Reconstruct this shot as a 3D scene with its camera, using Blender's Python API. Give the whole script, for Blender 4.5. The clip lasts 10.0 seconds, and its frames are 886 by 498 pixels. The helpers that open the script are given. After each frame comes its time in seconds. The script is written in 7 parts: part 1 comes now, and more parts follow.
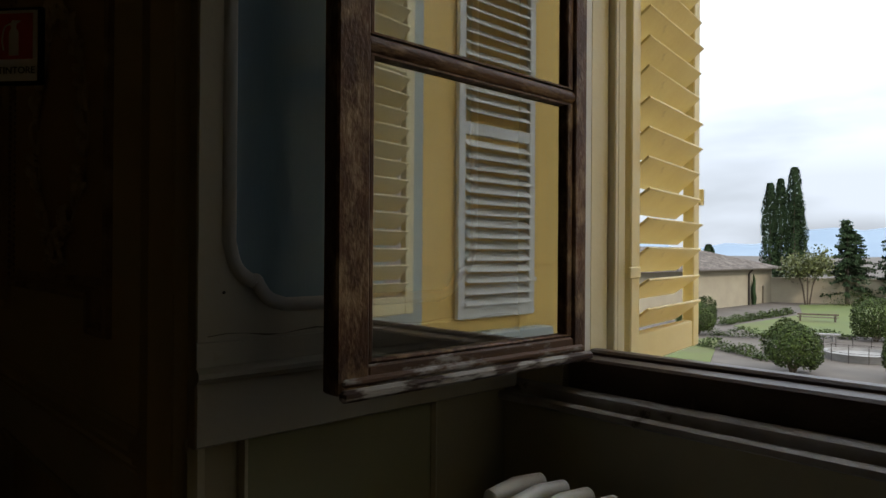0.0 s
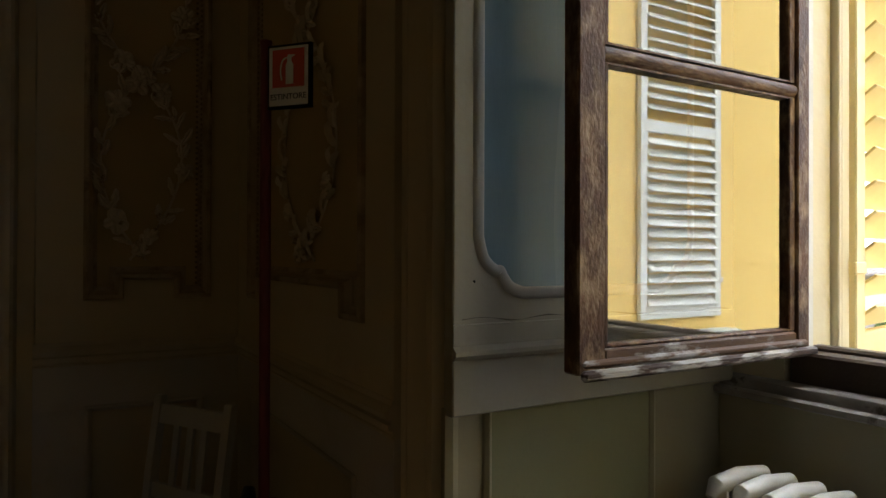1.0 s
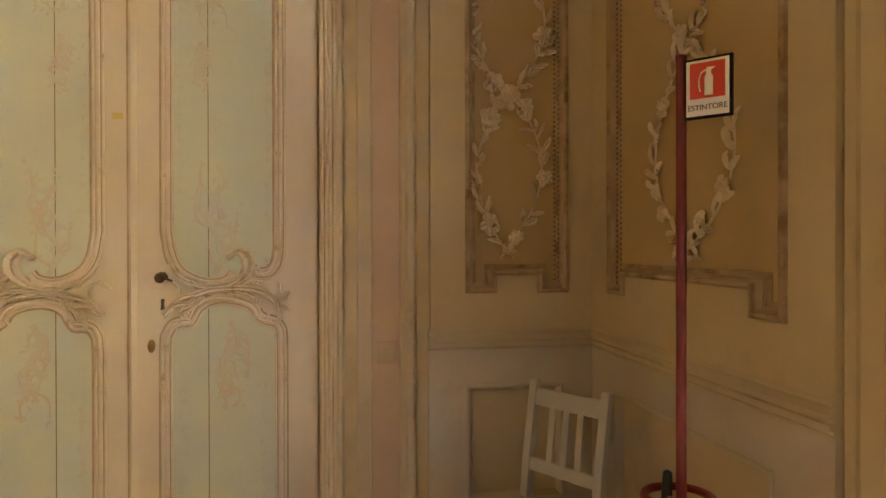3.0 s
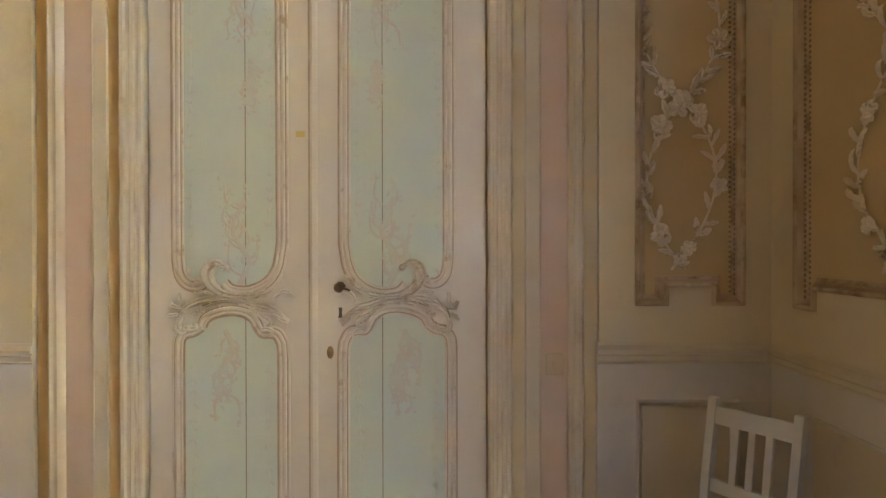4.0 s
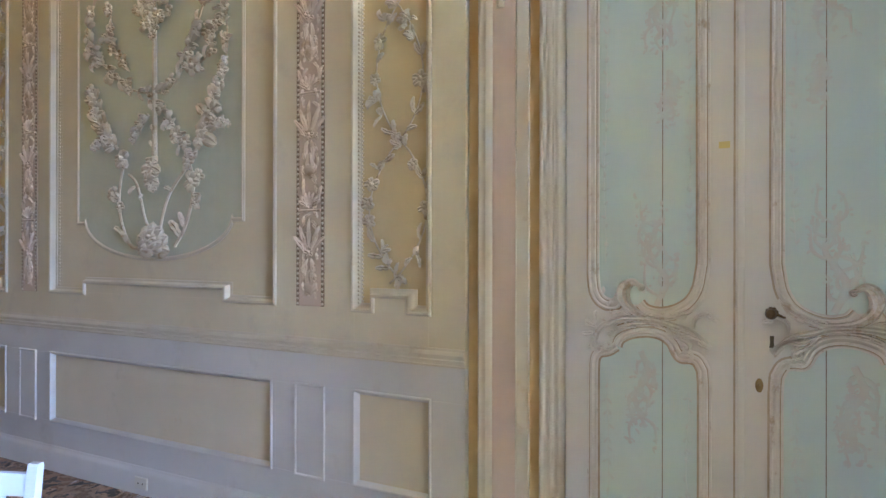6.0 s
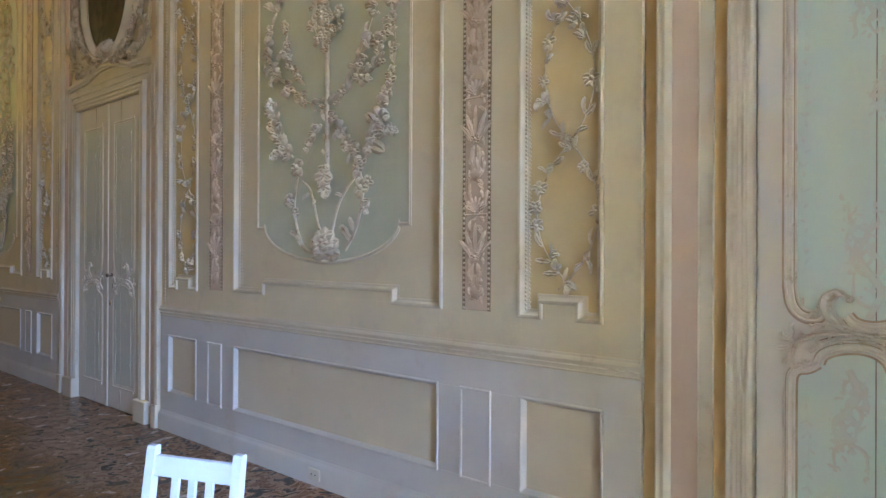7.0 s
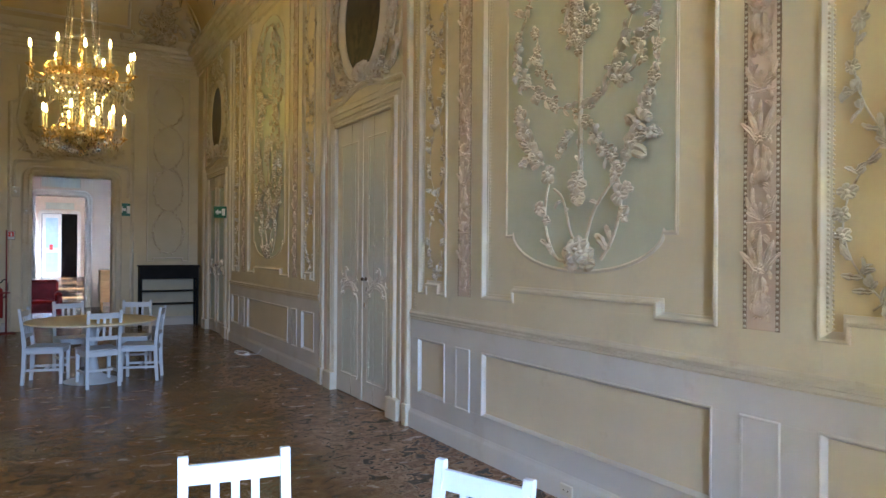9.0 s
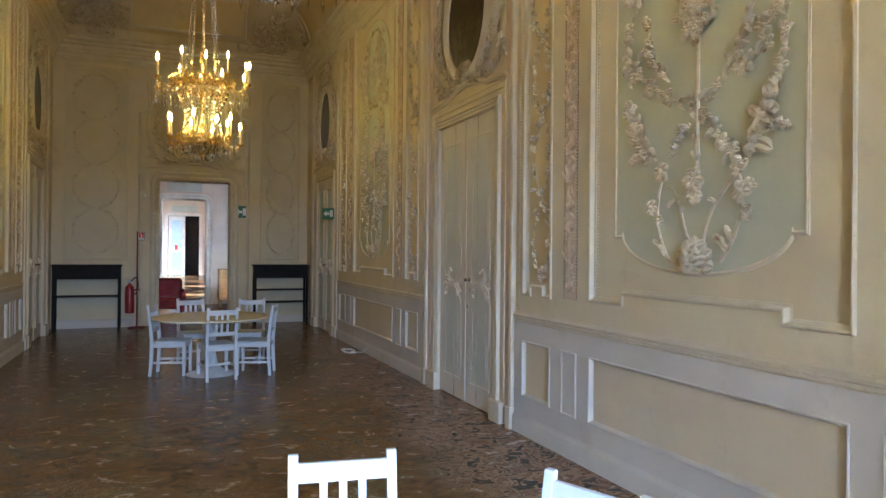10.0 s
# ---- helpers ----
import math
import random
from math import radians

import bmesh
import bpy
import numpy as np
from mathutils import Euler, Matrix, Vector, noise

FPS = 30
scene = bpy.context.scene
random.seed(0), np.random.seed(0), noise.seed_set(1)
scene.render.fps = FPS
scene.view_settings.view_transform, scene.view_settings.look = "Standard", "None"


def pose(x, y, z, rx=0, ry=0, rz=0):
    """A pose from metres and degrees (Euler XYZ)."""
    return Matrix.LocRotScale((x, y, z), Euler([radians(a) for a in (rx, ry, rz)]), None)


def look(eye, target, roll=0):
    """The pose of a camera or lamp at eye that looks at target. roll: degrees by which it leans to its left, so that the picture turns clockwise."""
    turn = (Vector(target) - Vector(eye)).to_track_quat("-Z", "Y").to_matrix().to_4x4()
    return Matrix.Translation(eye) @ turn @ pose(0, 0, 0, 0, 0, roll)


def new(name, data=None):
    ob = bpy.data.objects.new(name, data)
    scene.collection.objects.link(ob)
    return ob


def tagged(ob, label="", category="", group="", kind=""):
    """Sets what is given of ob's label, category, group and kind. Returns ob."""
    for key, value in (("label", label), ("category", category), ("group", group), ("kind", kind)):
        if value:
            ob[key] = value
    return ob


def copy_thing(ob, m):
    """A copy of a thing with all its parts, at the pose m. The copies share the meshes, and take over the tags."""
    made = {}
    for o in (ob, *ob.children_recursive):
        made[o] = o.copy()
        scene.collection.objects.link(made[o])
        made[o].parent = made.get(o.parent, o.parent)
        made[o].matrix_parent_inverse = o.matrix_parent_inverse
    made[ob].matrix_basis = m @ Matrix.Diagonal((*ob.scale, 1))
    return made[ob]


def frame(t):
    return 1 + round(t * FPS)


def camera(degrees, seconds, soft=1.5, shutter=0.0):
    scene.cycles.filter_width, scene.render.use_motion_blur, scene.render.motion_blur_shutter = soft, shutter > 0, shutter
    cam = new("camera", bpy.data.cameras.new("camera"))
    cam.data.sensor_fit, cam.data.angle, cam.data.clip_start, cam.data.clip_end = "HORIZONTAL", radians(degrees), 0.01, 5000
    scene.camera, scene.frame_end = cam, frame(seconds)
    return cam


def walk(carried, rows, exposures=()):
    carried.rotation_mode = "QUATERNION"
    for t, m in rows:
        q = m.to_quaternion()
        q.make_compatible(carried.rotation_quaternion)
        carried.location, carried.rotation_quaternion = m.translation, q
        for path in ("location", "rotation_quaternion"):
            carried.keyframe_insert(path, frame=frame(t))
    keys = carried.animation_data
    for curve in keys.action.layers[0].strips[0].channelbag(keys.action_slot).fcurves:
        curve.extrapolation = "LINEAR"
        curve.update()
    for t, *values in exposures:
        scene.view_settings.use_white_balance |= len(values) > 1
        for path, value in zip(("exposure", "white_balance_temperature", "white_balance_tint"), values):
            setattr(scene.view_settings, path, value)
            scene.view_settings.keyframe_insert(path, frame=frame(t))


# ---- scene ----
cam = camera(66.3, 10.0)
PATH = [
    (0, (0.312, 0.299, 1.417), (1.685, 1.753, 1.424), 0.4),
    (0.5, (0.218, 0.291, 1.403), (1.398, 1.906, 1.416), 0.2),
    (1, (0.127, 0.287, 1.399), (1.126, 2.02, 1.411), 0.2),
    (1.5, (0.02, 0.293, 1.4), (0.836, 2.119, 1.401), 0.1),
    (2, (-0.088, 0.296, 1.404), (0.55, 2.191, 1.402), -0.1),
    (2.5, (-0.199, 0.289, 1.407), (0.27, 2.233, 1.401), -0.1),
    (4, (-0.556, 0.304, 1.471), (-0.558, 2.304, 1.46), -0.1),
    (4.5, (-0.658, 0.323, 1.487), (-0.873, 2.312, 1.48), 0.0),
    (5, (-0.721, 0.34, 1.494), (-1.187, 2.285, 1.5), 0.1),
    (5.5, (-0.761, 0.355, 1.516), (-1.506, 2.211, 1.521), 0.1),
    (6, (-0.82, 0.333, 1.529), (-1.797, 2.079, 1.532), 0.1),
    (7.5, (-1.029, 0.28, 1.562), (-2.469, 1.668, 1.566), 0.3),
    (8, (-1.11, 0.256, 1.578), (-2.656, 1.526, 1.581), 0.3),
    (8.5, (-1.172, 0.224, 1.588), (-2.808, 1.376, 1.592), 0.4),
    (9, (-1.209, 0.199, 1.595), (-2.925, 1.227, 1.6), 0.4),
    (9.5, (-1.246, 0.198, 1.596), (-3.033, 1.097, 1.601), 0.4),
    (10, (-1.278, 0.212, 1.598), (-3.128, 0.973, 1.602), 0.5),
]
EXPOSURES = [(0, -0.97, 6700, 12), (0.5, -0.03, 6600, 12), (1, 0.95, 6500, 12), (1.5, 2.65, 7400, 19), (2, 3.85, 8000, 24), (2.5, 4.45, 7800, 26), (4, 4.8, 5250, 21), (5, 4.75, 4650, 20), (6, 4.73, 4450, 18), (8, 4.86, 4450, 14), (10, 4.92, 4800, 12)]
# the exposure rises as the view turns away from the window
walk(cam, [(t, look(eye, target, roll)) for t, eye, target, roll in PATH], EXPOSURES)

# ---- light ----
FZ = 0.03                      # floor level
NORTH, SOUTH, EAST, WEST = 3.10, -1.78, 0.81, -16.1
world = bpy.data.worlds.new("sky")
scene.world = world
world.use_nodes = True
wn, wl = world.node_tree.nodes, world.node_tree.links
wn.clear()
w_out, w_bg = wn.new("ShaderNodeOutputWorld"), wn.new("ShaderNodeBackground")
w_sky, w_mix = wn.new("ShaderNodeTexSky"), wn.new("ShaderNodeMix")
w_co, w_map, w_noise, w_ramp = wn.new("ShaderNodeTexCoord"), wn.new("ShaderNodeMapping"), wn.new("ShaderNodeTexNoise"), wn.new("ShaderNodeValToRGB")
w_sky.sky_type, w_sky.sun_disc = "NISHITA", False
w_sky.sun_elevation, w_sky.sun_rotation = radians(38), radians(200)
w_sky.dust_density = 3.0
w_map.inputs["Scale"].default_value = (1.0, 1.0, 4.0)
w_noise.inputs["Scale"].default_value, w_noise.inputs["Detail"].default_value = 2.2, 6
w_ramp.color_ramp.elements[0].position, w_ramp.color_ramp.elements[1].position = 0.30, 0.58
w_ramp.color_ramp.elements[0].color, w_ramp.color_ramp.elements[1].color = (0.5, 0.5, 0.5, 1), (1, 1, 1, 1)
w_mix.data_type = "RGBA"
w_mix.inputs["B"].default_value = (16.2, 18.4, 21.0, 1)     # bright cloud
w_bg.inputs["Strength"].default_value = 0.10
wl.new(w_co.outputs["Generated"], w_map.inputs["Vector"])
wl.new(w_map.outputs["Vector"], w_noise.inputs["Vector"])
wl.new(w_noise.outputs["Fac"], w_ramp.inputs["Fac"])
wl.new(w_ramp.outputs["Color"], w_mix.inputs["Factor"])
wl.new(w_sky.outputs["Color"], w_mix.inputs["A"])
w_sep, w_rise, w_mul = wn.new("ShaderNodeSeparateXYZ"), wn.new("ShaderNodeMapRange"), wn.new("ShaderNodeVectorMath")
w_rise.inputs["From Min"].default_value, w_rise.inputs["From Max"].default_value = 0.10, 0.70     # an overcast sky is brighter overhead
w_rise.inputs["To Min"].default_value, w_rise.inputs["To Max"].default_value = 0.98, 3.7
w_mul.operation = "SCALE"
wl.new(w_co.outputs["Generated"], w_sep.inputs[0])
wl.new(w_sep.outputs["Z"], w_rise.inputs["Value"])
wl.new(w_mix.outputs["Result"], w_mul.inputs[0])
wl.new(w_rise.outputs["Result"], w_mul.inputs["Scale"])
wl.new(w_mul.outputs["Vector"], w_bg.inputs["Color"])
wl.new(w_bg.outputs["Background"], w_out.inputs["Surface"])

portal = new("window_portal", bpy.data.lights.new("window_portal", "AREA"))   # guides the sky's light through the window
portal.data.shape, portal.data.size, portal.data.size_y = "RECTANGLE", 2.5, 1.52
portal.data.cycles.is_portal = True
portal.matrix_world = look((1.9, 0.52, 2.33), (0.9, 0.52, 2.33), 90)

sun = new("sun", bpy.data.lights.new("sun", "SUN"))
sun.data.energy, sun.data.angle, sun.data.color = 3.6, radians(1.0), (1.0, 0.93, 0.82)
sun.matrix_world = look((0, 0, 30), (6, 18, 30 - 15))


# ---- materials ----
def mat(name, a, b=None, rough=0.5, metal=0.0, scale=4.0, grain=90.0, bump=0.15, stretch=(1, 1, 1), sharp=(0.35, 0.65), stain=None, stain_at=(0.62, 0.72), stain_scale=2.5, rvar=0.1, coat=0.0, isle=0.0, spec=0.5):
    """A surface of colours a and b in patches, with fine grain, and optional stains."""
    m = bpy.data.materials.new(name)
    m.use_nodes = True
    n, l = m.node_tree.nodes, m.node_tree.links
    p = n["Principled BSDF"]
    b = b or tuple(c * 0.86 for c in a)
    co, mp = n.new("ShaderNodeTexCoord"), n.new("ShaderNodeMapping")
    mp.inputs["Scale"].default_value = stretch
    l.new(co.outputs["Object"], mp.inputs["Vector"])
    big, fine = n.new("ShaderNodeTexNoise"), n.new("ShaderNodeTexNoise")
    big.inputs["Scale"].default_value, big.inputs["Detail"].default_value = scale, 6
    fine.inputs["Scale"].default_value, fine.inputs["Detail"].default_value = grain, 3
    for q in (big, fine):
        l.new(mp.outputs["Vector"], q.inputs["Vector"])
    ramp = n.new("ShaderNodeValToRGB")
    ramp.color_ramp.elements[0].position, ramp.color_ramp.elements[1].position = sharp
    ramp.color_ramp.elements[0].color, ramp.color_ramp.elements[1].color = (*a, 1), (*b, 1)
    l.new(big.outputs["Fac"], ramp.inputs["Fac"])
    colour = ramp.outputs["Color"]
    if stain:
        st, sr, mx = n.new("ShaderNodeTexNoise"), n.new("ShaderNodeValToRGB"), n.new("ShaderNodeMix")
        st.inputs["Scale"].default_value, st.inputs["Detail"].default_value, st.inputs["Roughness"].default_value = stain_scale, 9, 0.65
        l.new(mp.outputs["Vector"], st.inputs["Vector"])
        sr.color_ramp.elements[0].position, sr.color_ramp.elements[1].position = stain_at
        l.new(st.outputs["Fac"], sr.inputs["Fac"])
        mx.data_type = "RGBA"
        mx.inputs["B"].default_value = (*stain, 1)
        l.new(sr.outputs["Color"], mx.inputs["Factor"])
        l.new(colour, mx.inputs["A"])
        colour = mx.outputs["Result"]
    if isle:
        gi, hs, mm = n.new("ShaderNodeNewGeometry"), n.new("ShaderNodeHueSaturation"), n.new("ShaderNodeMapRange")
        mm.inputs["To Min"].default_value, mm.inputs["To Max"].default_value = 1 - isle, 1 + isle
        l.new(gi.outputs["Random Per Island"], mm.inputs["Value"])
        l.new(mm.outputs["Result"], hs.inputs["Value"])
        l.new(colour, hs.inputs["Color"])
        colour = hs.outputs["Color"]
    l.new(colour, p.inputs["Base Color"])
    rr = n.new("ShaderNodeMapRange")
    rr.inputs["To Min"].default_value, rr.inputs["To Max"].default_value = max(rough - rvar, 0.02), min(rough + rvar, 1)
    l.new(big.outputs["Fac"], rr.inputs["Value"])
    l.new(rr.outputs["Result"], p.inputs["Roughness"])
    p.inputs["Metallic"].default_value = metal
    p.inputs["Specular IOR Level"].default_value = spec
    p.inputs["Coat Weight"].default_value = coat
    if bump:
        bp, ad = n.new("ShaderNodeBump"), n.new("ShaderNodeMath")
        ad.operation = "ADD"
        l.new(big.outputs["Fac"], ad.inputs[0])
        l.new(fine.outputs["Fac"], ad.inputs[1])
        bp.inputs["Strength"].default_value, bp.inputs["Distance"].default_value = bump, 0.004
        l.new(ad.outputs["Value"], bp.inputs["Height"])
        l.new(bp.outputs["Normal"], p.inputs["Normal"])
    return m


def glow(name, colour, strength):
    m = bpy.data.materials.new(name)
    m.use_nodes = True
    p = m.node_tree.nodes["Principled BSDF"]
    p.inputs["Base Color"].default_value = (*colour, 1)
    p.inputs["Emission Color"].default_value, p.inputs["Emission Strength"].default_value = (*colour, 1), strength
    return m


def clear_glass(name, rough=0.0, tint=(1, 1, 1), ior=1.5):
    m = bpy.data.materials.new(name)
    m.use_nodes = True
    n, l = m.node_tree.nodes, m.node_tree.links
    p = n["Principled BSDF"]
    p.inputs["Base Color"].default_value = (*tint, 1)
    p.inputs["Transmission Weight"].default_value = 1.0
    p.inputs["Roughness"].default_value = rough
    p.inputs["IOR"].default_value = ior
    return m


def terrazzo():
    """Old polished floor: brown stone crossed by thin pale veins, olive in patches, worn to tan flakes along the wall."""
    m = bpy.data.materials.new("terrazzo")
    m.use_nodes = True
    n, l = m.node_tree.nodes, m.node_tree.links
    p = n["Principled BSDF"]
    co, mp = n.new("ShaderNodeTexCoord"), n.new("ShaderNodeMapping")
    mp.inputs["Scale"].default_value = (1.35, 1.0, 1.0)
    l.new(co.outputs["Object"], mp.inputs["Vector"])

    def noise(scale, detail, distortion=0.0, rough=0.5):
        q = n.new("ShaderNodeTexNoise")
        q.inputs["Scale"].default_value, q.inputs["Detail"].default_value, q.inputs["Distortion"].default_value, q.inputs["Roughness"].default_value = scale, detail, distortion, rough
        l.new(mp.outputs["Vector"], q.inputs["Vector"])
        return q.outputs["Fac"]

    def ramp(fac, *stops):
        q = n.new("ShaderNodeValToRGB")
        while len(q.color_ramp.elements) < len(stops):
            q.color_ramp.elements.new(0.5)
        for e, (at, c) in zip(q.color_ramp.elements, stops):
            e.position, e.color = at, (*(c if hasattr(c, "__len__") else (c, c, c)), 1)
        l.new(fac, q.inputs["Fac"])
        return q.outputs["Color"]

    def maths(kind, a, b):
        q = n.new("ShaderNodeMath")
        q.operation = kind
        for k, x in enumerate((a, b)):
            if isinstance(x, (int, float)):
                q.inputs[k].default_value = x
            else:
                l.new(x, q.inputs[k])
        return q.outputs["Value"]

    def mixed(fac, a, b):
        q = n.new("ShaderNodeMix")
        q.data_type = "RGBA"
        l.new(fac, q.inputs["Factor"])
        for key, x in (("A", a), ("B", b)):
            if isinstance(x, tuple):
                q.inputs[key].default_value = (*x, 1)
            else:
                l.new(x, q.inputs[key])
        return q.outputs["Result"]

    tone, chips, flake = noise(4.5, 9, 0.8, 0.6), noise(16.0, 5, 1.6, 0.6), noise(7.5, 6, 1.2, 0.6)
    base = ramp(tone, (0.30, (0.062, 0.029, 0.010)), (0.52, (0.135, 0.068, 0.022)), (0.74, (0.22, 0.118, 0.040)))
    olive = maths("MULTIPLY", ramp(noise(0.9, 4, 0.8), (0.50, 0.0), (0.64, 1.0)), ramp(chips, (0.44, 0.0), (0.54, 0.75)))
    base = mixed(olive, base, (0.125, 0.108, 0.045))
    vein = ramp(maths("ABSOLUTE", maths("SUBTRACT", chips, 0.5), 0), (0.0, 1.0), (0.028, 0.0))
    vein = maths("MULTIPLY", vein, ramp(noise(1.4, 4), (0.36, 0.05), (0.66, 0.62)))
    base = mixed(vein, base, (0.46, 0.36, 0.20))
    sep = n.new("ShaderNodeSeparateXYZ")                 # wear along the north wall
    l.new(co.outputs["Object"], sep.inputs[0])
    near = n.new("ShaderNodeMapRange")
    near.inputs["From Min"].default_value, near.inputs["From Max"].default_value = 1.7, 3.0
    near.clamp = True
    l.new(sep.outputs["Y"], near.inputs["Value"])
    worn = ramp(maths("ADD", maths("MULTIPLY", near.outputs["Result"], 0.62), maths("MULTIPLY", noise(0.8, 5, 0.5), 0.62)), (0.47, 0.0), (0.60, 1.0))
    tan = ramp(flake, (0.43, (0.030, 0.016, 0.008)), (0.45, (0.33, 0.215, 0.13)), (0.54, (0.25, 0.155, 0.09)), (0.56, (0.085, 0.046, 0.024)), (0.61, (0.20, 0.115, 0.066)))
    colour = mixed(maths("MULTIPLY", worn, 0.85), base, tan)
    l.new(colour, p.inputs["Base Color"])
    rr = n.new("ShaderNodeMapRange")
    rr.inputs["From Min"].default_value, rr.inputs["From Max"].default_value = 0.3, 0.7
    rr.inputs["To Min"].default_value, rr.inputs["To Max"].default_value = 0.16, 0.30
    l.new(tone, rr.inputs["Value"])
    l.new(rr.outputs["Result"], p.inputs["Roughness"])
    p.inputs["Specular IOR Level"].default_value = 0.2
    bp = n.new("ShaderNodeBump")
    bp.inputs["Strength"].default_value, bp.inputs["Distance"].default_value = 0.15, 0.004
    l.new(maths("ADD", chips, maths("MULTIPLY", noise(60, 3), 0.3)), bp.inputs["Height"])
    l.new(bp.outputs["Normal"], p.inputs["Normal"])
    return m


PLASTER = mat("cream_plaster", (0.615, 0.53, 0.352), (0.575, 0.485, 0.31), 0.7, spec=0.3, scale=1.6, grain=60, stain=(0.50, 0.42, 0.295), stain_at=(0.55, 0.75), bump=0.1)
MOULD = mat("moulding_paint", (0.597, 0.522, 0.381), (0.557, 0.477, 0.334), 0.68, spec=0.3, scale=5, grain=70, bump=0.12, stain=(0.419, 0.306, 0.18), stain_at=(0.62, 0.8), stain_scale=5)
STUCCO = mat("stucco", (0.586, 0.512, 0.377), (0.502, 0.423, 0.293), 0.8, spec=0.2, scale=14, grain=120, bump=0.25, stain=(0.353, 0.251, 0.144), stain_at=(0.54, 0.68), stain_scale=16)
LIGHT_STUCCO = mat("light_stucco", (0.74, 0.66, 0.51), (0.66, 0.57, 0.42), 0.8, spec=0.2, scale=14, grain=120, bump=0.25, stain=(0.34, 0.24, 0.13), stain_at=(0.56, 0.66), stain_scale=16)
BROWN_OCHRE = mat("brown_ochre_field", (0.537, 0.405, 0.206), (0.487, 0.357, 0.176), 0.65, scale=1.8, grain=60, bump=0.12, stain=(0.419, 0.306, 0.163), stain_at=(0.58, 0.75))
PINK_STUCCO = mat("pinkish_stucco", (0.60, 0.475, 0.335), (0.53, 0.40, 0.27), 0.75, spec=0.2, scale=14, grain=120, bump=0.25, stain=(0.40, 0.28, 0.16), stain_at=(0.55, 0.7), stain_scale=14)
OCHRE = mat("ochre_field", (0.617, 0.487, 0.251), (0.567, 0.438, 0.215), 0.65, scale=1.8, grain=60, bump=0.12, stain=(0.477, 0.371, 0.206), stain_at=(0.58, 0.75))
SAGE = mat("sage_field", (0.52, 0.51, 0.365), (0.47, 0.465, 0.33), 0.65, scale=1.2, grain=60, bump=0.12, stain=(0.53, 0.52, 0.40), stain_at=(0.5, 0.75))
PINK = mat("pink_field", (0.585, 0.455, 0.325), (0.54, 0.405, 0.28), 0.65, spec=0.3, scale=3, grain=60, bump=0.12)
DADO = mat("dado_field", (0.617, 0.527, 0.362), (0.567, 0.477, 0.315), 0.6, scale=1.5, grain=60, bump=0.1, stain=(0.438, 0.343, 0.215), stain_at=(0.58, 0.75))
DADO_PAINT = mat("dado_paint", (0.577, 0.532, 0.463), (0.527, 0.482, 0.414), 0.6, spec=0.3, scale=1.8, grain=60, bump=0.1, stain=(0.468, 0.4, 0.306), stain_at=(0.58, 0.78))
DARK_BROWN = mat("dark_brown", (0.27, 0.195, 0.12), (0.21, 0.145, 0.085), 0.8, scale=20, bump=0.1)
DULL = mat("dull_field", (0.557, 0.487, 0.324), (0.507, 0.438, 0.278), 0.65, scale=1.8, grain=60, bump=0.12)
BAND = mat("casing_band_paint", (0.585, 0.445, 0.325), (0.545, 0.405, 0.29), 0.55, spec=0.3, scale=3, grain=60, bump=0.1)
OCHRE_SHADED = mat("ochre_line_shaded", (0.64, 0.45, 0.19), (0.57, 0.39, 0.15), 0.65, scale=6, bump=0.15, spec=0.2)
OCHRE_LIT = mat("ochre_line_lit", (0.64, 0.52, 0.31), (0.59, 0.47, 0.27), 0.65, scale=6, bump=0.15, spec=0.2)
DOOR = mat("door_paint", (0.637, 0.577, 0.468), (0.587, 0.517, 0.409), 0.58, spec=0.3, scale=2.2, grain=50, bump=0.14, stretch=(1, 1, 0.3), stain=(0.381, 0.278, 0.163), stain_at=(0.64, 0.8), stain_scale=6)
CARVED = mat("carving_paint", (0.655, 0.59, 0.475), (0.60, 0.525, 0.41), 0.6, scale=6, grain=60, bump=0.15, spec=0.25, stain=(0.40, 0.285, 0.165), stain_at=(0.58, 0.72), stain_scale=14)
AQUA = mat("aqua_field", (0.555, 0.60, 0.505), (0.515, 0.565, 0.46), 0.5, scale=1.4, grain=50, bump=0.12, stretch=(1, 1, 0.4), spec=0.3, stain=(0.56, 0.555, 0.44), stain_at=(0.5, 0.75))
FADED = mat("faded_painting", (0.55, 0.495, 0.395), (0.535, 0.545, 0.45), 0.6, scale=16, grain=60, bump=0.05, sharp=(0.38, 0.60), spec=0.2)
TENDRIL = mat("faint_tendril", (0.565, 0.545, 0.45), (0.53, 0.555, 0.46), 0.6, scale=20, grain=60, bump=0.05, sharp=(0.4, 0.6), spec=0.2)
BROWN_LINE = mat("brown_line", (0.36, 0.265, 0.165), (0.46, 0.365, 0.245), 0.85, scale=14, grain=60, bump=0.1, spec=0.2)
DARK_MOULD = mat("dark_moulding", (0.50, 0.40, 0.27), (0.40, 0.31, 0.20), 0.75, spec=0.2, scale=5, grain=70, bump=0.12, stain=(0.25, 0.18, 0.11), stain_at=(0.50, 0.66), stain_scale=9)
CRACK = mat("dark_joint", (0.10, 0.08, 0.05), None, 0.8, bump=0)
SASH = mat("worn_brown_wood", (0.13, 0.055, 0.022), (0.06, 0.026, 0.012), 0.5, spec=0.22, scale=14, grain=150, bump=0.5, stretch=(1, 1, 0.5), stain=(0.34, 0.22, 0.12), stain_at=(0.48, 0.70), stain_scale=26)
SASH_BAR = mat("worn_brown_bar", (0.13, 0.055, 0.022), (0.06, 0.026, 0.012), 0.5, spec=0.22, scale=14, grain=150, bump=0.5, stretch=(0.28, 1, 1), stain=(0.36, 0.225, 0.115), stain_at=(0.50, 0.72), stain_scale=45)
